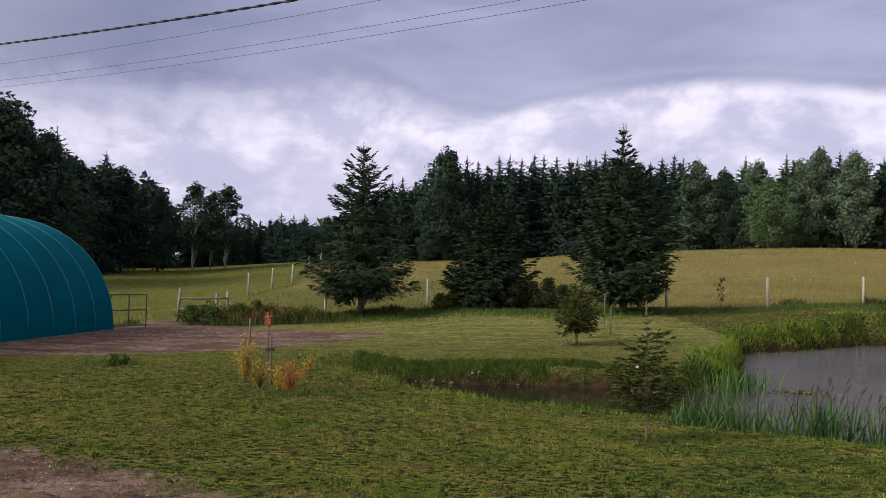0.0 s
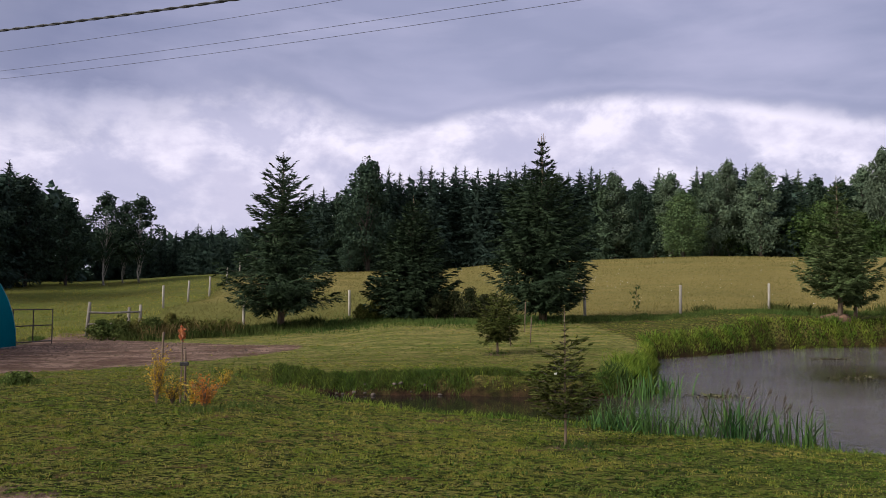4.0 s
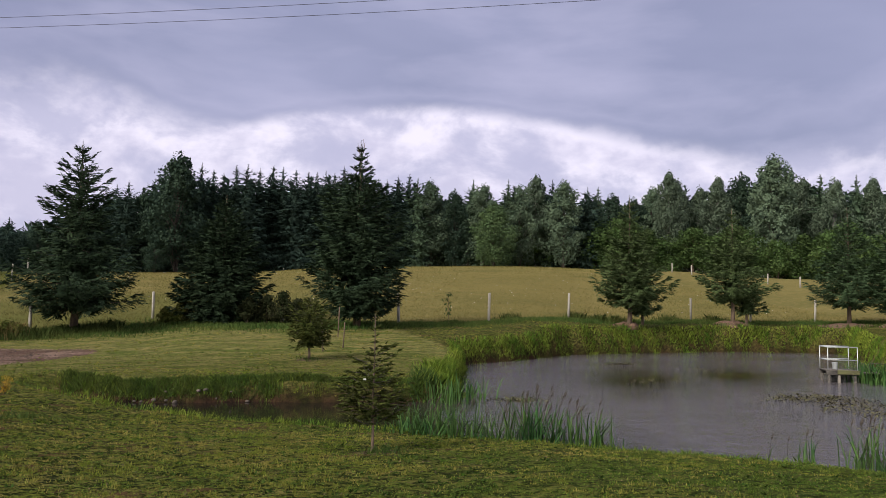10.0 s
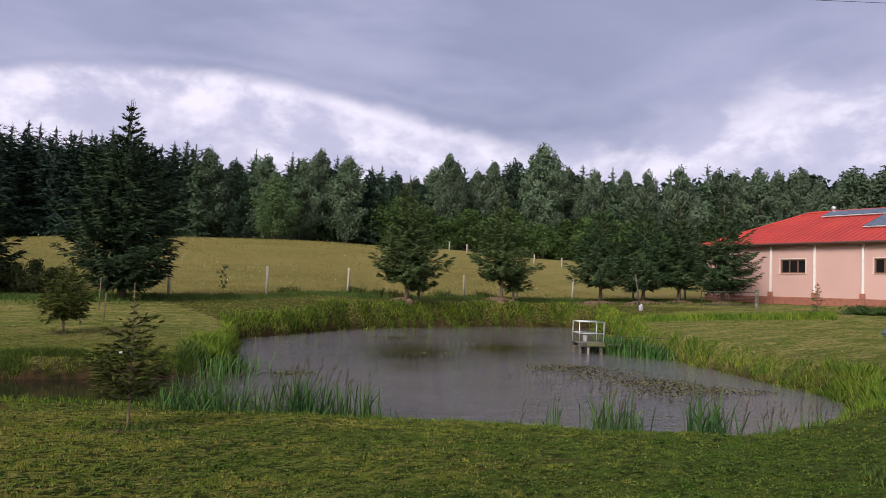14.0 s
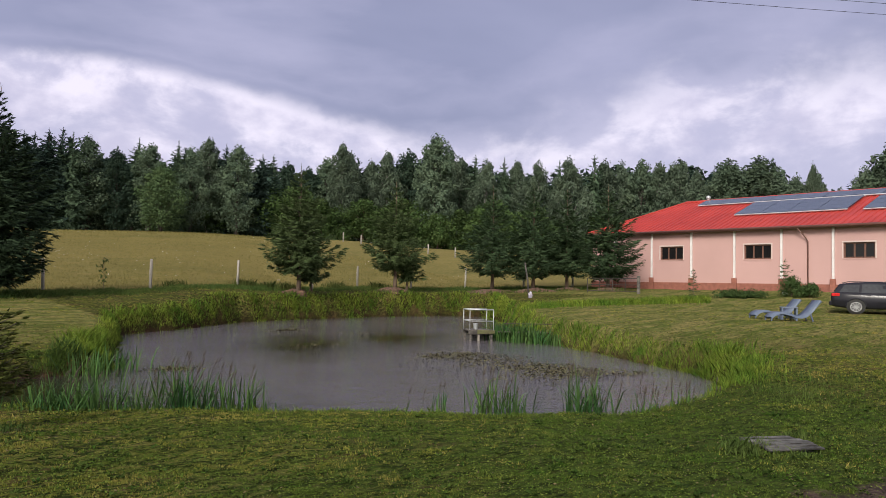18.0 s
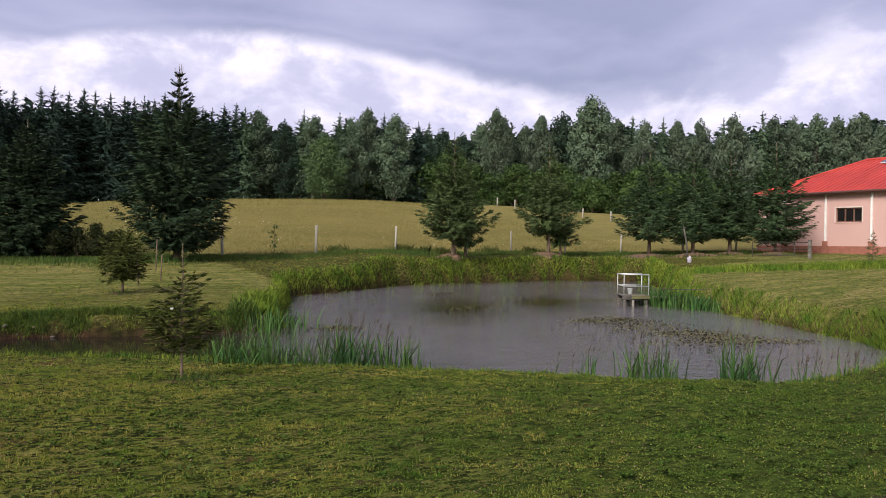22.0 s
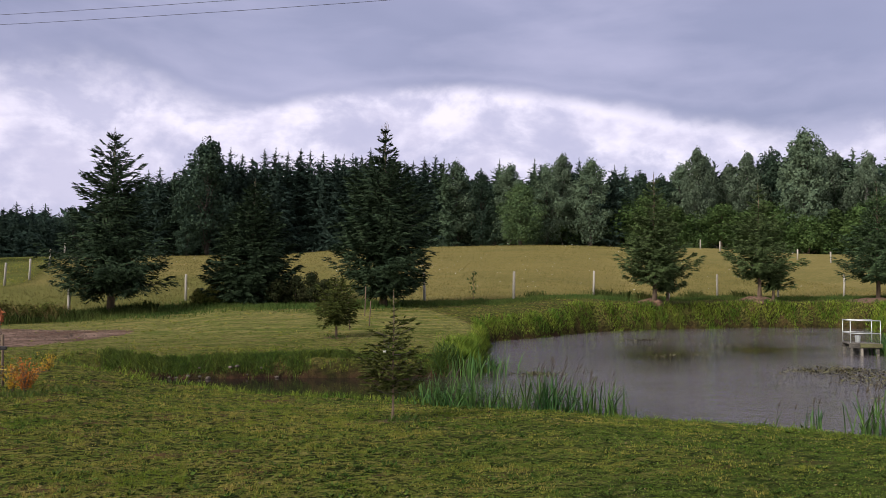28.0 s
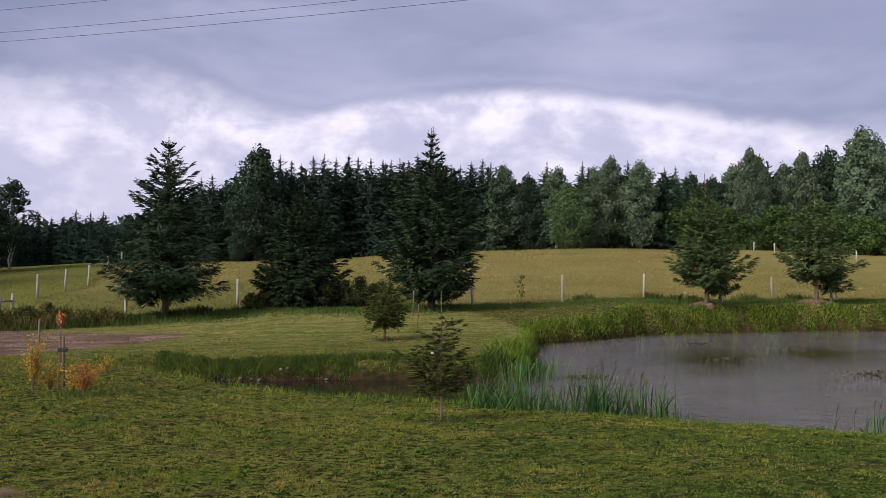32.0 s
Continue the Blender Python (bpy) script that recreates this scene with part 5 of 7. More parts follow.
def clover():
    """Low clover leaves and dry clippings that break up the near lawn."""
    rng = np.random.default_rng(23)
    for name, n, lo, hi, material, label in (("clover_leaves", 230000, 0.007, 0.016, M_CLOVER, "low clover and weed leaves in the lawn"), ("lawn_clippings", 9000, 0.010, 0.022, M_STRAW, "dry straw-coloured clippings on the lawn")):
        az, r = rng.uniform(-33, 77, n), 4.5 * np.exp(rng.uniform(0, 1, n) * math.log(24 / 4.5))
        x, y = r * np.sin(np.radians(az)), r * np.cos(np.radians(az))
        patch = wobble(x, y, 1.3, 2.0) + wobble(x, y, 4.0, 6.0) * 0.7
        keep = (pond_far(x, y) > 0.15) & (earth_in(x, y) < rng.uniform(-0.3, 0.5, n)) & (x > -11.5) & ((patch if material is M_CLOVER else -patch) > rng.uniform(-1.1, 0.6, n))
        x, y, r = x[keep], y[keep], r[keep]
        n = len(x)
        a = rng.uniform(0, 6.28, n)
        P = np.stack([x, y, gz(x, y) + rng.uniform(0.006, 0.032, n)], 1)
        D = np.stack([np.cos(a), np.sin(a), rng.normal(0.1, 0.35, n)], 1)
        D /= np.linalg.norm(D, axis=1, keepdims=True)
        U = np.tile([0.0, 0.0, 1.0], (n, 1)) + rng.normal(0, 0.35, (n, 3))
        s = rng.uniform(lo, hi, n) * (0.7 + r / 11)
        v, f = tris(P, D, U, s * (1.0 if material is M_CLOVER else 1.2), s * (0.9 if material is M_CLOVER else 0.6))
        tagged(link(name, fast_mesh(name, v, f), material), label, "grass", kind="stuff")


def rosettes():
    """Dark low weeds and mower-missed tussocks scattered over the lawn."""
    rng = np.random.default_rng(47)
    n = 2600
    az, r = rng.uniform(-33, 77, n), 4.6 * np.exp(rng.uniform(0, 1, n) ** 0.8 * math.log(14 / 4.6))
    x, y = r * np.sin(np.radians(az)), r * np.cos(np.radians(az))
    keep = (pond_far(x, y) > 0.4) & (earth_in(x, y) < 0.2) & (x > -11.5) & (wobble(x, y, 0.8, 4.0) > rng.uniform(-1.0, 0.8, n))
    x, y, r = x[keep], y[keep], r[keep]
    each, n = 11, len(x)
    a = rng.uniform(0, 6.283, (n, each)).ravel()
    size = np.repeat(rng.uniform(0.025, 0.07, n), each)
    off = size * rng.uniform(0, 0.6, n * each)
    X, Y = np.repeat(x, each) + off * np.cos(a), np.repeat(y, each) + off * np.sin(a)
    P = np.stack([X, Y, gz(X, Y) + 0.012], 1)
    D = unit(np.stack([np.cos(a), np.sin(a), rng.uniform(0.15, 1.1, n * each)], 1))
    U = np.tile([0.0, 0.0, 1.0], (n * each, 1)) + rng.normal(0, 0.25, (n * each, 3))
    v, f = tris(P, D, U, size * rng.uniform(0.5, 1.0, n * each), size * 0.34)
    tagged(link("lawn_weeds", fast_mesh("lawn_weeds", v, f), M_ROSETTE), "low dark green weed rosettes in the mown lawn", "weeds", kind="stuff")


lawn()
clover()
rosettes()
meadow()
pasture()
banks()
strip()


def reed_clump(seed, at, count, spread, h, heads=3, broad=1.0):
    rng = random.Random(seed)
    th = empty("reed_clump", at)
    bm = bmesh.new()
    tips = []
    for _ in range(count):
        px, py = rng.gauss(0, spread[0]), rng.gauss(0, spread[1])
        pz = -0.2
        hh, a, ln, w = h * rng.uniform(0.55, 1.1), rng.uniform(0, 6.28), rng.uniform(0.08, 0.85), rng.uniform(0.007, 0.013) * broad
        d, s = Vector((math.cos(a), math.sin(a), 0)), Vector((-math.sin(a), math.cos(a), 0)) * w
        pts = [Vector((px, py, pz)) + d * (ln * hh * t * t) + Vector((0, 0, (hh + 0.2) * t - 0.55 * ln * hh * t ** 4)) for t in (0, 0.4, 0.75, 1)]
        q = [(bm.verts.new(p - s * k), bm.verts.new(p + s * k)) for p, k in zip(pts[:3], (1, 0.9, 0.6))]
        tip = bm.verts.new(pts[3])
        for u, v in zip(q, q[1:]):
            bm.faces.new((u[0], u[1], v[1], v[0]))
        bm.faces.new((q[2][0], q[2][1], tip))
        tips.append((pts, s))
    part("leaves", bm, M_REED, th)
    for k in range(heads):
        pts, s = tips[k]
        bm = bmesh.new()
        top = pts[2] + Vector((0, 0, h * 0.27))
        tube(bm, [pts[0], pts[1], top], [0.005, 0.004, 0.003], 4)
        tube(bm, [top, top + Vector((0.02, 0, 0.05)), top + Vector((0.055, 0.01, 0.11))], [0.005, 0.013, 0.004], 5)
        part("seed_head", bm, M_CATTAIL, th, "brown feathery seed head")
    tagged(th, "tall green reeds standing in the shallow pond edge", "reeds", "reeds in the pond")


# ---- tunnel hall ----


def tunnel():
    th = empty("tunnel_hall", (-15.95, 0, 0.1))
    Rx, Hh, y0, y1 = 4.4, 3.95, -6.0, 27.6

    def arch(t, y, k=1.0):
        c, s = math.cos(t), math.sin(t)
        return (Rx * k * math.copysign(abs(c) ** 0.92, c), y, (Hh * abs(s) ** 0.95 + (k - 1) * 4) if s > 0 else 0)

    n, ys = 28, [y0 + (y1 - y0) * k / 48 for k in range(49)]
    bm = bmesh.new()
    grid = [[bm.verts.new(arch(math.pi * i / n, y, 1.0 - (0.005 if k % 2 else 0.0))) for i in range(n + 1)] for k, y in enumerate(ys)]
    for a, b in zip(grid, grid[1:]):
        for i in range(n):
            bm.faces.new((a[i], a[i + 1], b[i + 1], b[i]))
    part("cover", bm, M_TARP, th, "taut teal tarpaulin cover", True)
    for k in range(0, 49, 2):
        bm = bmesh.new()
        tube(bm, [arch(math.pi * i / 24, ys[k], 1.001) for i in range(25)], 0.018, 5)
        part("rib", bm, M_TARPSHINE, th, smooth=True)
    bm = bmesh.new()
    ring = [bm.verts.new(arch(math.pi * i / n, y1 - 0.1, 0.99)) for i in range(n + 1)]
    bm.faces.new(ring)
    part("end_wall", bm, M_TARP, th)
    for sx in (-1, 1):
        bm = bevelled(sx * Rx - 0.06, y0, -0.1, sx * Rx + 0.06, y1, 0.02, 0.02)
        part("sill_beam", bm, M_OLDBOARD, th)
    tagged(th, "teal tarpaulin-covered tunnel hall beside the earth track", "tunnel hall")


tunnel()


# ---- the long building ----
WALL_X, BASE_Z, EAVE_Z = 45.0, 1.5, 5.2
PIL_Y0, PIL_S = 31.37, 2.851


def building():
    th = empty("long_farm_building", (WALL_X, 0, BASE_Z))
    H, y1, y0, depth = EAVE_Z - BASE_Z, 33.3, -14.0, 13.2
    wins = [(27.9, 26.28, 3.3, 4.15), (22.23, 20.59, 3.3, 4.15), (16.6, 15.0, 3.3, 4.15), (10.9, 9.3, 3.3, 4.15), (5.2, 3.6, 3.3, 4.15)]
    # front wall round the window openings
    bm = bmesh.new()
    ys = sorted({y0, y1, *[w[0] for w in wins], *[w[1] for w in wins]})
    zs = [-0.6, wins[0][2] - BASE_Z, wins[0][3] - BASE_Z, H]
    grid = [[bm.verts.new((0, y, z)) for z in zs] for y in ys]
    for i in range(len(ys) - 1):
        for j in range(3):
            if j == 1 and any(w[1] <= ys[i] + 0.01 and ys[i + 1] <= w[0] + 0.01 for w in wins):
                continue
            bm.faces.new((grid[i][j], grid[i][j + 1], grid[i + 1][j + 1], grid[i + 1][j]))
    made = bmesh.ops.extrude_face_region(bm, geom=bm.faces[:])
    bmesh.ops.translate(bm, vec=(0.35, 0, 0), verts=[v for v in made["geom"] if isinstance(v, bmesh.types.BMVert)])
    bmesh.ops.recalc_face_normals(bm, faces=bm.faces[:])
    part("front_wall", bm, M_STUCCO, th)
    bm = bmesh.new()
    box(bm, 0.35, y1 - 0.35, -0.6, depth - 0.35, y1, H)
    part("end_wall", bm, M_STUCCO, th)
    bm = bmesh.new()
    box(bm, 0.35, y0, -0.6, depth - 0.35, y0 + 0.35, H)
    part("end_wall", bm, M_STUCCO, th)
    bm = bmesh.new()
    box(bm, depth - 0.35, y0, -0.6, depth, y1, H)
    part("back_wall", bm, M_STUCCO, th)
    bm = bmesh.new()
    box(bm, -0.05, y0, -0.6, -0.003, y1 + 0.05, 0.36)
    part("brick_plinth", bm, M_BRICK, th, "red brick plinth")
    k = 0
    while PIL_Y0 - k * PIL_S > y0:
        y = PIL_Y0 - k * PIL_S
        bm = bevelled(-0.10, y - 0.062, 0.66, -0.003, y + 0.062, H - 0.05, 0.012)
        p = part("pilaster", bm, M_WHITE, th, "white painted pilaster")
        part("pilaster_base", bevelled(-0.16, y - 0.15, -0.5, -0.053, y + 0.15, 0.66, 0.012), M_BRICK, p, "red brick base")
        k += 1
    for ya, yb, za, zb in wins:
        win = empty("window", (0, 0, 0))
        win.parent = th
        za, zb = za - BASE_Z, zb - BASE_Z
        for n, b in (("frame", (0.08, yb, zb - 0.07, 0.16, ya, zb)), ("frame", (0.08, yb, za, 0.16, ya, za + 0.07)),
                     ("frame", (0.08, yb, za + 0.07, 0.16, yb + 0.07, zb - 0.07)), ("frame", (0.08, ya - 0.07, za + 0.07, 0.16, ya, zb - 0.07)),
                     ("mullion", (0.09, yb + (ya - yb) / 3 - 0.045, za + 0.07, 0.15, yb + (ya - yb) / 3 + 0.045, zb - 0.07)),
                     ("mullion", (0.09, yb + 2 * (ya - yb) / 3 - 0.045, za + 0.07, 0.15, yb + 2 * (ya - yb) / 3 + 0.045, zb - 0.07))):
            part(n, bevelled(*b, 0.008), M_FRAME, win)
        for q in range(3):
            bm = bmesh.new()
            a = yb + (ya - yb) * q / 3
            box(bm, 0.115, a + 0.05, za + 0.07, 0.125, a + (ya - yb) / 3 - 0.05, zb - 0.07)
            part("pane", bm, M_GLASS, win)
        part("sill", bevelled(-0.04, yb - 0.05, za - 0.05, 0.1, ya + 0.05, za - 0.003, 0.01), M_STUCCO, win)
        for b in ((yb - 0.075, za - 0.003, yb - 0.003, zb + 0.003), (ya + 0.003, za - 0.003, ya + 0.075, zb + 0.003), (yb - 0.075, zb + 0.004, ya + 0.075, zb + 0.075)):
            part("surround", bevelled(-0.022, b[0], b[1], -0.003, b[2], b[3], 0.005), M_PLASTER, win, "pale plaster band")
    # gable roof with raised seams
    ov, rise, hip = 0.4, 2.46, -0.35
    A, B = Vector((-ov, y1 - hip, H - 0.08)), Vector((depth + ov, y1 - hip, H - 0.08))
    C, D = Vector((depth + ov, y0 + hip, H - 0.08)), Vector((-ov, y0 + hip, H - 0.08))
    E, F = Vector((depth / 2, 30.0, H + rise)), Vector((depth / 2, y0 + 2.2, H + rise))
    up = (E - A).cross(D - A).normalized()
    up = up if up.z > 0 else -up
    bm = bmesh.new()
    for quad in ((A, D, F, E), (C, B, E, F), (B, A, E), (D, C, F)):
        n = (quad[1] - quad[0]).cross(quad[2] - quad[0]).normalized()
        n = n if n.z > 0 else -n
        lo, hi = [bm.verts.new(v - n * 0.05) for v in quad], [bm.verts.new(v) for v in quad]
        bm.faces.new(hi)
        bm.faces.new(lo[::-1])
        k = len(quad)
        for i in range(k):
            bm.faces.new((lo[i], lo[(i + 1) % k], hi[(i + 1) % k], hi[i]))
    bmesh.ops.recalc_face_normals(bm, faces=bm.faces[:])
    roof = part("roof", bm, M_ROOF, th, "bright red ribbed sheet-metal hipped roof")
    y = y0 - ov + 0.3
    while y < y1 + ov - 0.1:
        lo = Vector((-ov, y, H - 0.08))
        f = min(1.0, (A.y - y) / (A.y - E.y), (y - D.y) / (F.y - D.y))
        hi = Vector((-ov + (depth / 2 + ov) * f, y, H - 0.08 + (rise + 0.08) * f))
        bm = bmesh.new()
        tube(bm, [lo + up * 0.012, hi + up * 0.012], 0.048, 5)
        part("roof_seam", bm, M_ROOF, roof)
        y += 0.37
    bm = bmesh.new()
    tube(bm, [E + Vector((0, 0, 0.03)), F + Vector((0, 0, 0.03))], 0.1, 8)
    part("ridge_cap", bm, M_ROOF, roof)
    bm = bmesh.new()
    tube(bm, [A + Vector((0, 0, 0.03)), E + Vector((0, 0, 0.03))], 0.06, 8)
    part("hip_cap", bm, M_ROOF, roof)
    for p, q in ((A, D), (B, C)):
        bm = bmesh.new()
        s = Vector((-0.05, 0, -0.06)) if q is D else Vector((0.05, 0, -0.06))
        tube(bm, [p + s, q + s], 0.085, 8)
        part("gutter", bm, M_GUTTER, th, "brown half-round gutter", True)
    bm = bmesh.new()
    box(bm, -ov + 0.03, y0 - 0.3, H - 0.16, -0.004, y1 + 0.3, H - 0.145)
    part("soffit", bm, M_FRAME, th)
    bm = bmesh.new()
    tube(bm, [(-0.5, 18.9, H - 0.2), (-0.15, 18.55, H - 0.75), (-0.12, 18.45, H - 0.95), (-0.12, 18.45, 0.0)], 0.036, 8)
    part("downpipe", bm, M_GUTTER, th, "brown downpipe", True)
    # roof vent
    bm = bmesh.new()
    tube(bm, [(6.8, 28.3, H + rise - 0.5), (6.8, 28.3, H + rise + 0.2)], 0.11, 10)
    v = part("roof_vent", bm, M_STEEL, th, "galvanised roof vent", True)
    bm = bmesh.new()
    bmesh.ops.create_uvsphere(bm, u_segments=12, v_segments=8, radius=0.16, matrix=pose(6.8, 28.3, H + rise + 0.3))
    part("vent_cowl", bm, M_STEEL, v, "", True)
    # solar panels, laid on rails along the slope
    run = Vector((depth / 2 + ov, 0, rise + 0.08)).normalized()
    slope = (depth / 2 + ov) / run.x

    def panel(s0, s1, ya, yb):
        o = Vector((-ov, 0, H - 0.08))
        bm = bmesh.new()
        q = [o + run * s + Vector((0, y, 0)) + up * 0.12 for s, y in ((s0, ya), (s1, ya), (s1, yb), (s0, yb))]
        lo = [bm.verts.new(v) for v in q]
        hi = [bm.verts.new(v + up * 0.04) for v in q]
        bm.faces.new(hi)
        bm.faces.new(lo[::-1])
        for i in range(4):
            bm.faces.new((lo[i], lo[(i + 1) % 4], hi[(i + 1) % 4], hi[i]))
        bmesh.ops.recalc_face_normals(bm, faces=bm.faces[:])
        return bm

    def rail(s, ya, yb):
        bm = bmesh.new()
        o = Vector((-ov, 0, H - 0.08)) + run * s + up * 0.1
        tube(bm, [o + Vector((0, ya, 0)), o + Vector((0, yb, 0))], 0.04, 5)
        return bm

    for s0, rows, ya, n in ((2.85, 3, 24.0, 4), (2.7, 3, 16.3, 10), (6.0, 1, 28.2, 14)):
        step = 0.95 if rows > 1 else 1.2
        for r in range(rows):
            for c in range(n):
                a = ya - c * 1.7
                part("solar_panel", panel(s0 + r * step, s0 + (r + 1) * step - 0.03, a, a - 1.66), M_PV, roof, "dark blue solar panel" if (r + c) == 0 else "")
        part("panel_rail", rail(s0 + rows * step, ya, ya - n * 1.7), M_ALU, roof)
        part("panel_rail", rail(s0 - 0.05, ya, ya - n * 1.7), M_ALU, roof)
    tagged(th, "long peach-rendered farm building with a red roof and solar panels", "building")


building()

# ---- fences ----


def post(at, h=1.4, r=0.066, tilt=(0, 0), thing="fence_post", label="grey weathered round wooden fence post", material=None):
    bm = bmesh.new()
    tube(bm, [(0, 0, -0.15), (0.004, 0, h * 0.5), (0, 0.006, h - 0.02), (0, 0.006, h)], [r * 1.05, r, r * 0.96, r * 0.8], 9)
    ob = part(thing, bm, material or M_POST, None, "", True)
    ob.matrix_basis = pose(*at, tilt[0], tilt[1], random.uniform(0, 360))
    tagged(ob, label, "fence post", "field fence posts")
    return ob


FENCE_POSTS = [(-8.5, 37.5), (-1.1, 43), (7.6, 38), (15.9, 36.5), (22.45, 38), (28.15, 44), (33.35, 47), (36.55, 51), (40.4, 53), (44.35, 55), (48.6, 55), (52.1, 54)]
for az, r in FENCE_POSTS:
    post(on_ground(az, r), tilt=(random.uniform(-2, 2), random.uniform(-2, 2)))
for az, r in ((-13.9, 53), (-12.3, 56.5), (-10.9, 60), (-9.75, 72), (-8.9, 84), (33.2, 88), (35.3, 86), (36.6, 84), (41.5, 80), (43.5, 78)):
    post(on_ground(az, r), 1.45 if az < 0 else 1.0, 0.07, tilt=(random.uniform(-2, 2), random.uniform(-2, 2)))


# ---- the pond's edge ----
for k, (az, r, count, spread, h, heads) in enumerate(((16.4, 13.25, 55, (0.25, 0.2), 0.75, 3), (18.2, 13.05, 60, (0.25, 0.2), 0.85, 4), (20.2, 12.85, 45, (0.22, 0.18), 0.75, 4), (22.2, 12.65, 38, (0.2, 0.15), 0.62, 3),
                                                      (24.2, 12.5, 60, (0.16, 0.15), 1.0, 7), (25.9, 12.45, 55, (0.15, 0.15), 0.95, 6), (27.8, 12.45, 26, (0.11, 0.1), 0.75, 4), (29.3, 12.45, 32, (0.12, 0.1), 0.82, 2),
                                                      (30.6, 12.4, 14, (0.15, 0.1), 0.35, 1),
                                                      (41.6, 12.5, 14, (0.3, 0.15), 0.5, 3), (45.3, 12.4, 48, (0.2, 0.15), 0.8, 7), (46.9, 12.3, 30, (0.15, 0.12), 0.62, 4), (51.9, 12.1, 50, (0.13, 0.12), 0.95, 6), (53.1, 12.1, 40, (0.13, 0.12), 0.8, 5),
                                                      (56.2, 12.8, 22, (0.3, 0.15), 0.55, 7), (58.9, 13.6, 20, (0.3, 0.15), 0.5, 7), (60.3, 14.4, 14, (0.25, 0.2), 0.5, 4),
                                                      (46.5, 28.6, 90, (0.3, 0.3), 0.95, 0), (47.5, 28.0, 100, (0.35, 0.3), 0.9, 0), (48.6, 27.6, 90, (0.35, 0.3), 0.8, 0), (49.7, 27.2, 80, (0.35, 0.3), 0.7, 0), (50.8, 26.9, 60, (0.35, 0.3), 0.55, 0),
                                                      (19.3, 17.9, 50, (0.3, 0.3), 0.7, 0), (20.0, 18.8, 50, (0.35, 0.3), 0.75, 0))):
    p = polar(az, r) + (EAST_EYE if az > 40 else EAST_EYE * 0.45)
    reed_clump(k, (p.x, p.y, WATER_Z), int(count * 1.15), spread, h * 0.95, int(heads * 1.5), max(1.25, r / 11))


def dock():
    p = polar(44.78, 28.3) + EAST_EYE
    th = empty("bathing_dock", (p.x, p.y, WATER_Z), -29)
    th.scale = (0.82, 0.82, 0.98)
    for k in range(7):
        part("deck_board", bevelled(-0.56, -0.55 + k * 0.16, 0.36, 0.56, -0.41 + k * 0.16, 0.40, 0.008), M_OLDBOARD, th)
    for y in (-0.5, 0.5):
        part("beam", bevelled(-0.58, y - 0.04, 0.24, 0.58, y + 0.04, 0.355, 0.008), M_OLDBOARD, th)
    for x in (-0.48, -0.12, 0.46):
        for y in (-0.48, 0.48):
            bm = bmesh.new()
            tube(bm, [(x, y, -0.9), (x, y, 0.24)], 0.055, 9)
            pale = x == -0.12 and y < 0
            part("pile", bm, M_WOOD if pale else M_OLDBOARD, th, "pale barked round pile" if pale else "", True)
    # boards added to darken the shaded hollow below the deck
    for k in range(7):
        part("skirt_board", bevelled(-0.52 + k * 0.15, 0.02, -0.3, -0.39 + k * 0.15, 0.05, 0.235, 0.006), M_COVER, th, "added dark board standing in for the shade under the deck")
    part("front_board", bevelled(-0.2, -0.60, 0.27, 0.58, -0.545, 0.40, 0.008), M_MOSSY, th, "mossy green front board")
    for x, y in ((-0.53, -0.52), (0.53, -0.52), (0.53, 0.52), (-0.53, 0.52)):
        bm = bmesh.new()
        tube(bm, [(x, y, 0.3), (x, y, 1.13)], 0.017, 8)
        part("rail_post", bm, M_STEEL, th, "galvanised pipe post", True)
    for z, n in ((1.13, "top_rail"), (0.72, "mid_rail")):
        for a, b in (((-0.53, -0.52), (0.53, -0.52)), ((0.53, 0.52), (-0.53, 0.52)), ((-0.53, 0.52), (-0.53, -0.52))):
            bm = bmesh.new()
            tube(bm, [(*a, z), (*b, z)], 0.014 if z < 1 else 0.017, 8)
            part(n, bm, M_STEEL, th, "", True)
    # a bucket standing on the deck
    bm = bmesh.new()
    tube(bm, [(-0.1, 0.1, 0.40), (-0.1, 0.1, 0.62)], [0.09, 0.11], 12)
    part("mooring_bollard", bm, M_STEEL, th, "small grey bucket on the deck")
    tagged(th, "small wooden dock with a galvanised pipe railing", "dock")
    g1 = empty("gangway", (p.x + 0.55, p.y - 0.3, WATER_Z), -48)
    for y in (-0.22, 0.0, 0.22):
        part("plank", bevelled(0.1, y - 0.10, 0.30, 2.6, y + 0.10, 0.335, 0.008), M_OLDBOARD, g1)
    bm = bmesh.new()
    tube(bm, [(0.3, -0.30, 0.32), (0.3, -0.30, 0.62), (2.4, -0.30, 0.64), (2.4, -0.30, 0.28)], 0.014, 6)
    part("handrail", bm, M_DARKMETAL, g1)
    for x in (1.0, 2.2):
        bm = bmesh.new()
        tube(bm, [(x, 0, -0.8), (x, 0, 0.3)], 0.05, 8)
        part("pile", bm, M_WOOD, g1)
    tagged(g1, "narrow plank gangway from the bank to the dock", "gangway")


dock()


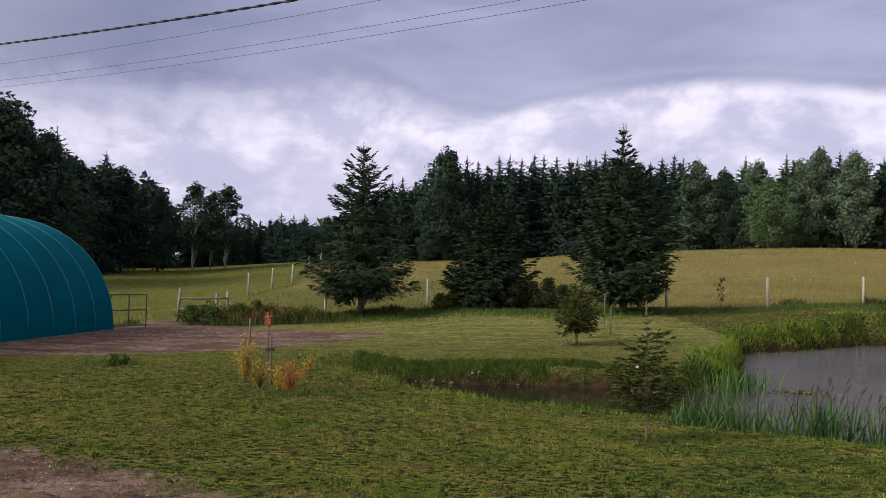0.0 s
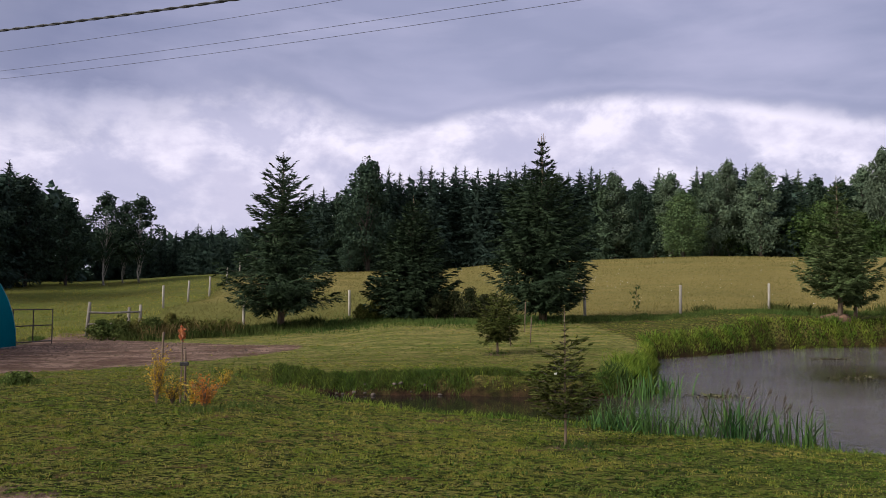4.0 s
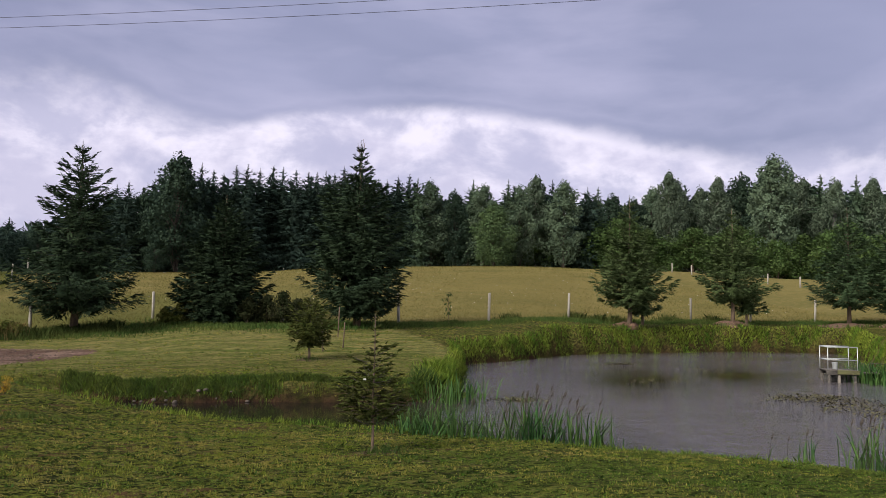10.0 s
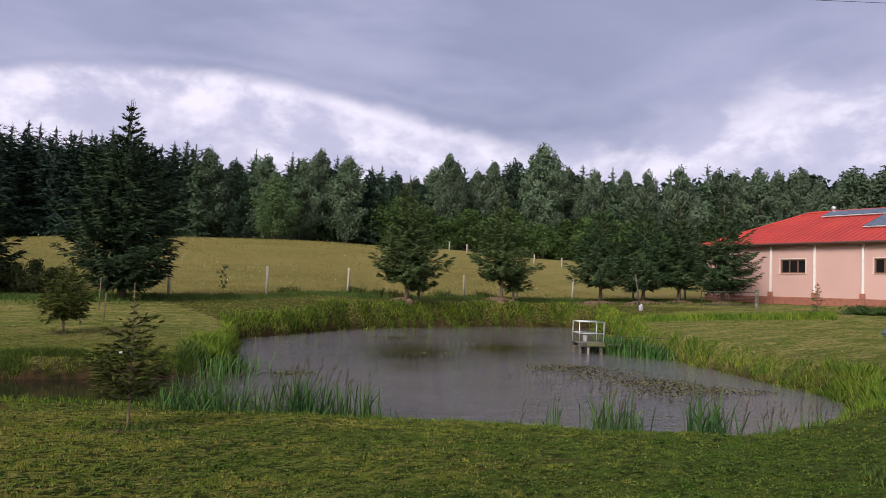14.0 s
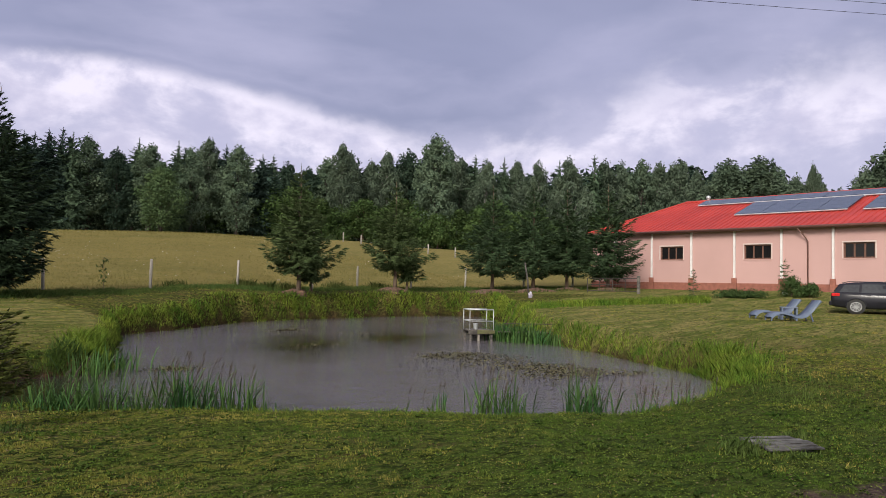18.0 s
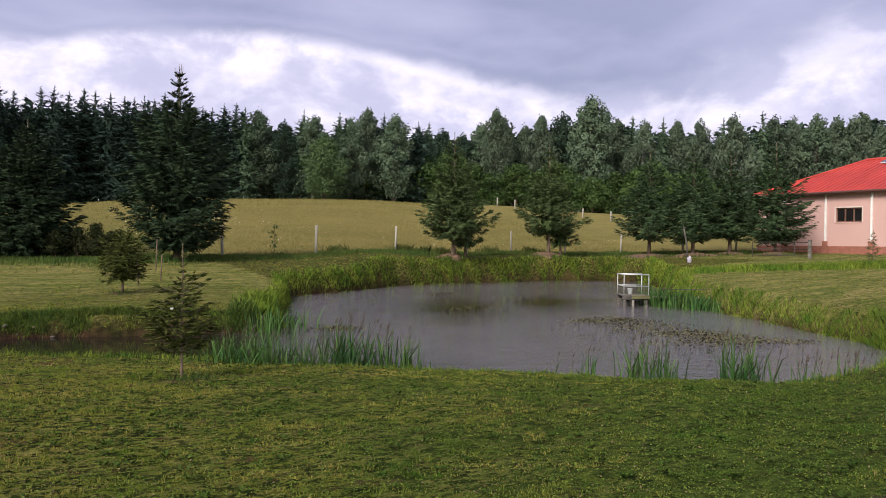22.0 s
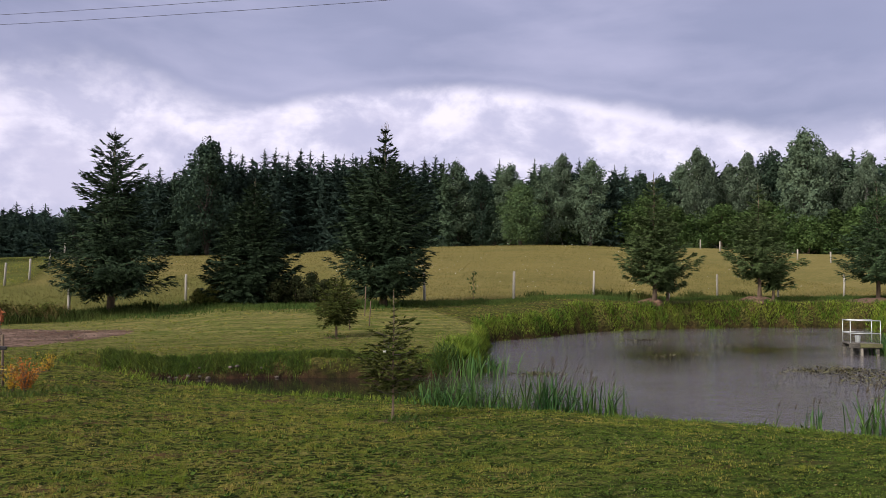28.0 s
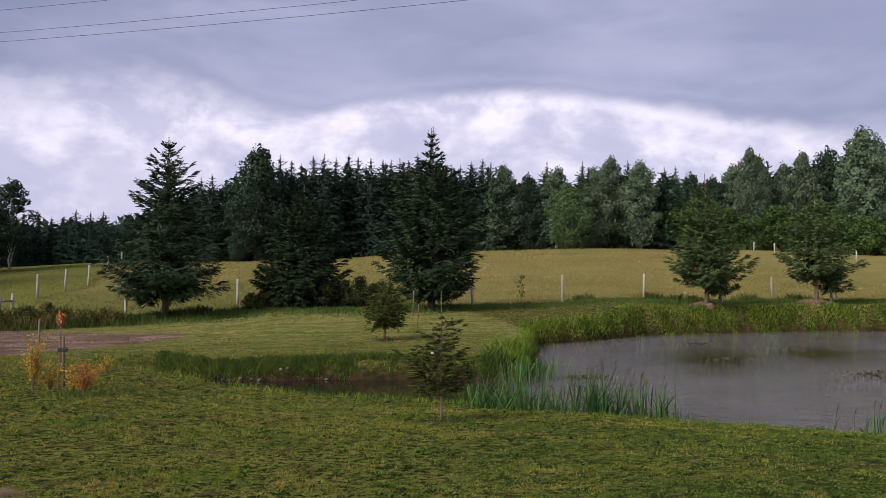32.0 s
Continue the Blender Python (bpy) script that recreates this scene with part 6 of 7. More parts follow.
def weeds():
    rng = np.random.default_rng(15)
    poly = [(14.9, 16.3), (16.2, 16.4), (16.8, 15.2), (16.0, 13.4), (16.5, 11.7), (16.2, 10.1), (14.4, 10.0), (13.1, 10.3), (13.0, 11.6), (13.9, 13.7)]
    n = 26000
    x, y = rng.uniform(12, 18.5, n), rng.uniform(10, 17, n)
    d = signed(poly, x, y) + grain(x, y, 0.8) * 0.55 + grain(x, y, 2.6, 4.0) * 0.35
    keep = d < rng.uniform(-1.7, 0.2, n)
    x, y = x[keep], y[keep]
    x2, y2 = rng.normal(15.4, 0.6, 500), rng.normal(15.9, 0.35, 500)
    x, y = np.r_[x, x2, rng.normal(7.75, 0.28, 500), rng.normal(17.1, 0.35, 500), rng.normal(13.9, 0.7, 160), rng.normal(18.6, 0.6, 120)], np.r_[y, y2, rng.normal(16.9, 0.22, 500), rng.normal(27.5, 0.12, 500), rng.normal(20.6, 0.35, 160), rng.normal(24.4, 0.4, 120)]
    n = len(x)
    a, s = rng.uniform(0, 6.28, n), rng.uniform(0.02, 0.055, n)
    P = np.stack([x, y, np.full(n, WATER_Z + 0.006) + rng.uniform(0, 0.01, n)], 1)
    D = np.stack([np.cos(a), np.sin(a), rng.normal(0.1, 0.3, n)], 1)
    U = np.tile([0.0, 0.0, 1.0], (n, 1)) + rng.normal(0, 0.4, (n, 3))
    v, f = tris(P, D, U, s * 1.6, s)
    tagged(link("floating_weed", fast_mesh("floating_weed", v, f), M_LILY), "olive-brown water weed floating on the pond", "water weed", kind="stuff")


weeds()


def stone(at, size, seed):
    rng = random.Random(seed)
    bm = bmesh.new()
    bmesh.ops.create_icosphere(bm, subdivisions=2, radius=1.0)
    for v in bm.verts:
        v.co *= 1 + 0.25 * noise.noise(v.co * 1.3 + Vector((seed, 0, 0)))
    bmesh.ops.transform(bm, matrix=Matrix.Diagonal((size, size * rng.uniform(0.7, 1.0), size * rng.uniform(0.45, 0.7), 1)), verts=bm.verts[:])
    ob = part("stone", bm, M_STONE, None, "", True)
    ob.matrix_basis = pose(*at, 0, 0, rng.uniform(0, 360))
    tagged(ob, "rounded grey field stone on the muddy inlet bank", "stone", "stones on the inlet bank")


rs = random.Random(3)
for k in range(11):
    az = rs.uniform(-2, 7)
    p = polar(az, 17.85 + rs.uniform(-0.1, 0.2) - 0.03 * max(0, az))
    stone((p.x, p.y, max(g(p.x, p.y), WATER_Z) + 0.02), rs.uniform(0.03, 0.065), k)

# ---- bushes and young plants ----


def bush(name, seed, az, r, h, wide, leaves, label, leaf=0.12, count=150, lobes=9, category="bush"):
    broadleaf(name, seed, h, wide, 0.05, count, leaf, leaves, label, on_ground(az, r), lobes_n=lobes, trunk_r=0.03, slim=0.75, category=category)


for k, (az, r, h, w, m, lab) in enumerate((
        (5.2, 36.5, 1.2, 0.7, M_LEAF_DARK, "dark green bush at the foot of a spruce"), (6.5, 36.8, 1.35, 0.75, M_LEAF_DARK, "dark green bush at the foot of a spruce"),
        (7.6, 36.5, 1.5, 0.8, M_LEAF_DARK, "dark reddish-green bush by the fence"), (8.7, 36.3, 1.15, 0.65, M_LEAF_DARK, "dark green bush by the fence"),
        (-0.3, 38.5, 0.8, 0.5, M_WEED, "dry brownish shrub by the fence"), (0.7, 38, 1.0, 0.55, M_WEED, "dry brownish shrub by the fence"),
        (-17.7, 34.3, 0.75, 0.75, M_WEEDGREEN, "rank dark green weeds by the wooden gate"), (-16.7, 34.2, 0.85, 0.9, M_WEEDGREEN, "rank dark green weeds by the wooden gate"),
        (-15.6, 34.8, 0.7, 0.9, M_WEED, "tall yellowing weeds by the wooden gate"), (-14.6, 34.5, 0.8, 0.9, M_WEEDGREEN, "rank dark green weeds by the track"),
        (-13.4, 35.0, 1.05, 0.7, M_WEED, "tall yellowing weeds by the track"), (-12.4, 35.4, 0.75, 0.9, M_WEED, "tall yellowing weeds by the track"),
        (-11.1, 35.8, 0.6, 0.9, M_WEED, "tall yellowing weeds by the track"), (-9.8, 36.3, 0.55, 0.9, M_WEED, "tall yellowing weeds by the track"),
        (-22.4, 17.1, 0.17, 0.32, M_SHADY, "low dark green weed on the lawn"),
        (66.7, 43.6, 0.95, 1.0, M_LEAF_BRIGHT, "rounded green bush beside the building"), (67.8, 43.4, 0.6, 0.8, M_LEAF_BRIGHT, "low green bush beside the building"),
        (63.0, 43.0, 0.26, 0.9, M_LEAF_BRIGHT, "low green bush beside the building"), (64.2, 42.6, 0.22, 0.9, M_LEAF_BRIGHT, "low green bush beside the building"))):
    bush("weed_patch" if "weed" in lab else "bush", 200 + k, az, r, h, w, m, lab, 0.075 if r > 20 else 0.05, 210)
x, y, z = on_ground(60.46, 43.8)
spruce("spruce_sapling", 23, 1.5, 0.32, 0.15, 0.13, 6, 0.12, M_NEEDLE_MID, "thin young spruce before the peach wall", 0.02, BROAD, (x, y, z), up=0.9, core=0.0, crowd=(4, 6))
x, y, z = on_ground(66.3, 43.9)
spruce("spruce_sapling", 24, 1.95, 0.3, 0.9, 0.15, 6, 0.13, M_NEEDLE_MID, "thin young spruce before the peach wall", 0.02, BROAD, (x, y, z), up=0.9, core=0.0, crowd=(4, 6))


def small_shrub(name, seed, az, r, h, wide, leaves, label, twig_n=34):
    """Upright twigs from one foot, set with small leaves."""
    rng = np.random.default_rng(seed)
    at = on_ground(az, r)
    th = empty(name, at)
    bm, V = bmesh.new(), []
    for _ in range(twig_n):
        a, ln = rng.uniform(0, 6.28), h * rng.uniform(0.45, 1.0)
        lean = wide * rng.uniform(0.1, 1.0)
        tip = np.array([math.cos(a) * lean, math.sin(a) * lean, ln])
        mid = tip * np.array([0.35, 0.35, 0.55])
        tube(bm, [(0, 0, -0.02), tuple(mid), tuple(tip)], [0.007, 0.004, 0.002], 4, False)
        n = 26
        u = rng.uniform(0.25, 1.05, n)[:, None]
        P = mid * 2 * u * (1 - u) + tip * u * u + rng.normal(0, 0.02, (n, 3))
        D = rng.normal(0, 1, (n, 3)) + np.array([math.cos(a), math.sin(a), 0.6])
        D /= np.linalg.norm(D, axis=1, keepdims=True)
        U = rng.normal(0, 1, (n, 3))
        U -= D * (U * D).sum(1, keepdims=True)
        U /= np.linalg.norm(U, axis=1, keepdims=True)
        lf = rng.uniform(0.025, 0.05, n)
        V.append(tris(P, D, U, lf, lf * 0.5)[0])
    V = np.concatenate(V)
    tagged(part("branching", bm, M_BARK, th), kind="stuff")
    link("leaves", fast_mesh("leaves", V, np.arange(len(V)).reshape(-1, 4)), leaves, th)
    tagged(th, label, "shrub")


small_shrub("ornamental_shrub", 1, -10.85, 12.7, 0.52, 0.24, M_ORANGE, "small orange-leaved shrub on the lawn", 28)
small_shrub("ornamental_shrub", 2, -14.0, 13.7, 0.88, 0.20, M_YELLOW, "upright yellow-leaved shrub on the lawn", 44)
small_shrub("ornamental_shrub", 3, -13.0, 13.9, 0.45, 0.30, M_YELLOW, "low yellow-green shrub on the lawn", 22)
small_shrub("ornamental_shrub", 4, -11.6, 13.2, 0.45, 0.15, M_YELLOW, "low yellow-green shrub on the lawn", 14)
small_shrub("ornamental_shrub", 5, -9.6, 16.7, 0.35, 0.2, M_YELLOW, "low yellow-green shrub on the lawn", 14)


def staked_tree():
    at = on_ground(-12.5, 14.1)
    th = empty("young_tree", at)
    bm = bmesh.new()
    tube(bm, [(0, 0, -0.1), (0.01, 0, 0.5), (0.02, 0, 1.22)], [0.016, 0.014, 0.008], 7)
    part("trunk", bm, M_BARK, th)
    rng = np.random.default_rng(7)
    V, F = leaf_cloud(rng, [(0.02, 0, 1.16, 0.07, 0.07, 0.14)], 60, 0.06, 0.3)
    link("crown", fast_mesh("crown", V, F), M_RED, th, "reddish young leaves")
    tagged(th, "thin staked young tree with a tuft of reddish leaves", "tree")
    for az, r, h, lean in ((-12.15, 14.4, 0.85, 2), (-13.8, 16.4, 1.05, -3)):
        ob = post(on_ground(az, r), h, 0.022, (0, lean), "garden_stake", "thin brown wooden garden stake in the lawn", M_BARK)
        ob["category"], ob["group"] = "stake", "garden stakes"
    bm = bmesh.new()
    box(bm, -0.02, -0.02, 0.62, 0.13, 0.02, 0.68)
    bmesh.ops.bevel(bm, geom=bm.edges[:], offset=0.008, segments=1, affect="EDGES")
    part("tie_band", bm, M_CABLE, th, "black tie band")


staked_tree()
for az, r, h in ((10.6, 24, 0.9), (11.6, 29, 1.1), (12.0, 25, 0.8)):
    ob = post(on_ground(az, r), h, 0.02, (3, 2), "garden_stake", "thin wooden stake beside a spruce", M_BARK)
    ob["category"], ob["group"] = "stake", "garden stakes"

# ---- gates ----


def bar(bm, a, b, r=0.02, n=6):
    tube(bm, [a, b], r, n)


def metal_gate(at, rz, length, h, rails, uprights, material, label, post_side=None):
    th = empty("metal_gate", at, rz)
    for k in range(rails):
        bm = bmesh.new()
        z = 0.12 + (h - 0.12) * k / (rails - 1)
        bar(bm, (0, 0, z), (length, 0, z), 0.024)
        part("rail", bm, material, th)
    for k in range(uprights):
        bm = bmesh.new()
        x = length * k / (uprights - 1)
        bar(bm, (x, 0.004, 0.0 if k in (0, uprights - 1) else 0.12), (x, 0.004, h + 0.02), 0.022)
        part("upright", bm, material, th)
    if post_side is not None:
        bm = bmesh.new()
        tube(bm, [(post_side, 0.03, -0.3), (post_side, 0.03, h + 0.15)], 0.1, 9)
        part("gate_post", bm, M_OLDBOARD, th, "thick wooden gate post")
    tagged(th, label, "gate")


a, b = on_ground(-22.9, 30.6), on_ground(-20.65, 32.0)
metal_gate((a[0], a[1], a[2]), math.degrees(math.atan2(b[1] - a[1], b[0] - a[0])), math.hypot(b[0] - a[0], b[1] - a[1]), 1.25, 3, 3, M_DARKMETAL, "dark rusty pipe gate beside the tunnel hall")
a, b = on_ground(53.2, 47.5), on_ground(56.75, 46.0)
metal_gate((a[0], a[1], a[2]), math.degrees(math.atan2(b[1] - a[1], b[0] - a[0])), math.hypot(b[0] - a[0], b[1] - a[1]), 0.85, 3, 5, M_DARKMETAL, "brown pipe gate beside the peach building", math.hypot(b[0] - a[0], b[1] - a[1]))


def wooden_gate():
    a, b, c = on_ground(-18.65, 37), on_ground(-16.05, 38), on_ground(-15.35, 38)
    th = empty("wooden_gate", a)
    A, B, C = Vector((0, 0, 0)), Vector(b) - Vector(a), Vector(c) - Vector(a)
    for p, h, lean in ((A, 1.5, 0.12), (B, 1.2, 0.0), (C, 1.3, 0.02)):
        bm = bmesh.new()
        tube(bm, [p + Vector((0, 0, -0.2)), p + Vector((lean * 0.5, 0, h * 0.5)), p + Vector((lean, 0, h))], [0.075, 0.07, 0.06], 9)
        part("gate_post", bm, M_WOOD, th, "", True)
    for z0, z1 in ((1.05, 0.98), (0.55, 0.5)):
        bm = bmesh.new()
        tube(bm, [A + Vector((0.1, -0.06, z0)), (A + B) / 2 + Vector((0, -0.06, (z0 + z1) / 2 - 0.04)), C + Vector((0, -0.06, z1))], 0.045, 7)
        part("rail", bm, M_WOOD, th, "", True)
    tagged(th, "rough wooden pole gate with leaning posts", "gate")


wooden_gate()

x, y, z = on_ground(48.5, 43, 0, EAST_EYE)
bm = bmesh.new()
tube(bm, [(0, 0, -0.2), (-0.09, 0.02, 1.0), (-0.25, 0.04, 1.92)], [0.05, 0.045, 0.035], 8)
ob = part("leaning_pole", bm, M_WOOD, None, "", True)
ob.matrix_basis = pose(x, y, z, 0, 0, -48)
ob.data.materials[0] = M_OLDBOARD
tagged(ob, "grey weathered pole leaning beside the spruces", "pole")
bm = bmesh.new()
bmesh.ops.create_icosphere(bm, subdivisions=3, radius=1.0)
for v in bm.verts:
    k = 1 + 0.30 * noise.noise(v.co * 1.7) + 0.14 * noise.noise(v.co * 4.5)
    pinch = 1.0 - 0.55 * max(0.0, v.co.z) ** 2
    v.co = Vector((v.co.x * 0.12 * k * pinch, v.co.y * 0.11 * k * pinch, v.co.z * 0.21 * k))
ob = part("plastic_bag", bm, M_BAG, None, "", True)
ob.matrix_basis = pose(x - 0.12, y - 0.2, g(x - 0.12, y - 0.2) + 0.17)
tagged(ob, "crumpled white and lavender plastic bag by the leaning pole", "bag")

# ---- wires overhead ----


def cable_run(p, z0, k1, k2, r, name, label, strands=1):
    d, nrm = polar(122, 1.0), polar(32, p)
    bm = bmesh.new()
    scale = p / 11
    for q in range(strands):
        pts = []
        n = 60 if strands == 1 else 420
        lo, hi = (-60, 60) if strands == 1 else (-44, 30)
        for i in range(n + 1):
            s = lo + (hi - lo) * i / n
            z = 1.65 + (z0 - 1.65 + k2 * s * s - k1 * s) * scale
            off = Vector((0, 0, 0))
            if strands > 1:
                t = s * scale * 14 + q * math.pi
                off = (nrm.normalized() * math.cos(t) + Vector((0, 0, 1)) * math.sin(t)) * r
            pts.append(nrm + d * (s * scale) + Vector((0, 0, z)) + off)
        tube(bm, pts, r, 5)
    ob = part(name, bm, M_CABLE)
    tagged(ob, label, "cable", "overhead wires")


for z0 in (6.0, 6.18, 6.62):
    cable_run(11, z0, 0.009, 0.0014, 0.0038, "overhead_wire", "thin dark overhead power wire")
cable_run(6, 6.72, 0.030, 0.0014, 0.009, "overhead_cable", "thick twisted black overhead cable", 2)

# ---- well cover ----


def well_cover():
    cx, cy = 8.20, 3.42
    th = empty("well_cover", (cx, cy, g(cx, cy) - 0.055), -32)
    th.scale = (0.92, 0.92, 0.95)
    part("kerb_box", bevelled(-0.25, -0.25, -0.2, 0.25, 0.25, 0.07, 0.015), M_OLDBOARD, th, "low rotten board kerb")
    rng = random.Random(9)
    for k in range(7):
        y = -0.32 + k * 0.092
        part("board", bevelled(-0.33 + rng.uniform(-0.03, 0.03), y, 0.074, 0.33 + rng.uniform(-0.03, 0.03), y + 0.076, 0.10 + rng.uniform(-0.008, 0.012), 0.006, pose(0, 0, 0, rng.uniform(-1, 1), rng.uniform(-0.6, 0.6), rng.uniform(-2, 2))), M_COVER, th)
    tagged(th, "square well cover of weathered boards in the lawn", "well cover")


well_cover()

# ---- garden loungers ----


def lounger(at, rz, flip=1):
    th = empty("garden_lounger", at, rz)
    prof = [(-1.0, 0.10), (-0.9, 0.20), (-0.72, 0.27), (-0.5, 0.27), (-0.28, 0.21), (-0.1, 0.15), (0.1, 0.13), (0.28, 0.18), (0.45, 0.33), (0.62, 0.52), (0.8, 0.72)]
    bm = bmesh.new()
    rows = []
    for k, (x, z) in enumerate(prof):
        x0, z0 = prof[max(k - 1, 0)]
        x1, z1 = prof[min(k + 1, len(prof) - 1)]
        n = Vector((-(z1 - z0), 0, x1 - x0)).normalized() * 0.04
        rows.append([bm.verts.new(Vector((x, y, z)) + n * s) for s in (1, -1) for y in (-0.32, 0.32)])
    for a, b in zip(rows, rows[1:]):
        bm.faces.new((a[0], b[0], b[1], a[1]))
        bm.faces.new((a[2], a[3], b[3], b[2]))
        bm.faces.new((a[0], a[2], b[2], b[0]))
        bm.faces.new((a[1], b[1], b[3], a[3]))
    bm.faces.new(rows[0])
    bm.faces.new(rows[-1])
    bmesh.ops.recalc_face_normals(bm, faces=bm.faces[:])
    part("shell", bm, M_PLASTIC, th, "moulded grey-blue resin shell", True)
    for y in (-0.27, 0.27):
        for pts in (((-0.98, 0.11), (-0.99, 0.0)), ((-0.05, 0.13), (-0.08, 0.0)), ((0.42, 0.28), (0.52, 0.0))):
            bm = bmesh.new()
            tube(bm, [(pts[0][0], y, pts[0][1]), (pts[1][0], y, pts[1][1])], 0.03, 7)
            part("leg", bm, M_PLASTIC, th)
    th.scale = (0.88, 0.88, 0.92)
    tagged(th, "moulded grey-blue garden lounger on the lawn", "lounger", "loungers on the lawn")


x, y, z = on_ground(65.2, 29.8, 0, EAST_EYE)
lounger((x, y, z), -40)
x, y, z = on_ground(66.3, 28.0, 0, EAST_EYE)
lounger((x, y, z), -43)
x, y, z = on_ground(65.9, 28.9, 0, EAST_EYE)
th = empty("garden_table", (x, y, z), -60)
part("tabletop", bevelled(-0.27, -0.27, 0.40, 0.27, 0.27, 0.44, 0.015), M_PLASTIC, th)
for sx in (-0.22, 0.22):
    for sy in (-0.22, 0.22):
        part("leg", bevelled(sx - 0.03, sy - 0.03, 0, sx + 0.03, sy + 0.03, 0.397, 0.01), M_PLASTIC, th)
tagged(th, "small square grey resin garden table", "table")

# ---- the parked car ----


def wheel_at(parent, x, y, side):
    w = empty("wheel", (x, y, 0.32))
    w.parent = parent
    bm = bmesh.new()
    n = 28
    prof = [(0.20, -0.10), (0.29, -0.105), (0.318, -0.08), (0.322, 0.0), (0.318, 0.08), (0.29, 0.105), (0.20, 0.10)]
    rings = [[bm.verts.new((r * math.cos(6.2832 * i / n), o, r * math.sin(6.2832 * i / n))) for i in range(n)] for r, o in prof]
    for a, b in zip(rings, rings[1:]):
        for i in range(n):
            bm.faces.new((a[i], a[(i + 1) % n], b[(i + 1) % n], b[i]))
    part("tyre", bm, M_TYRE, w, "", True)
    bm = bmesh.new()
    o = side * 0.085
    bmesh.ops.create_cone(bm, cap_ends=True, segments=16, radius1=0.05, radius2=0.05, depth=0.03, matrix=pose(0, o, 0, 90))
    for k in range(10):
        m = Matrix.Rotation(6.2832 * k / 10, 4, "Y")
        box(bm, -0.016, o - 0.012, 0.03, 0.016, o + 0.012, 0.205, m)
    ring = [[bm.verts.new((r * math.cos(6.2832 * i / n), o + dy, r * math.sin(6.2832 * i / n))) for i in range(n)] for r, dy in ((0.195, -0.02), (0.195, 0.02), (0.225, 0.02), (0.225, -0.02))]
    for a, b in zip(ring, ring[1:] + ring[:1]):
        for i in range(n):
            bm.faces.new((a[i], a[(i + 1) % n], b[(i + 1) % n], b[i]))
    part("rim", bm, M_RIM, w, "multi-spoke alloy rim")
    bm = bmesh.new()
    bmesh.ops.create_cone(bm, cap_ends=True, segments=24, radius1=0.2, radius2=0.2, depth=0.06, matrix=pose(0, side * 0.03, 0, 90))
    part("brake_disc", bm, M_DARKMETAL, w)


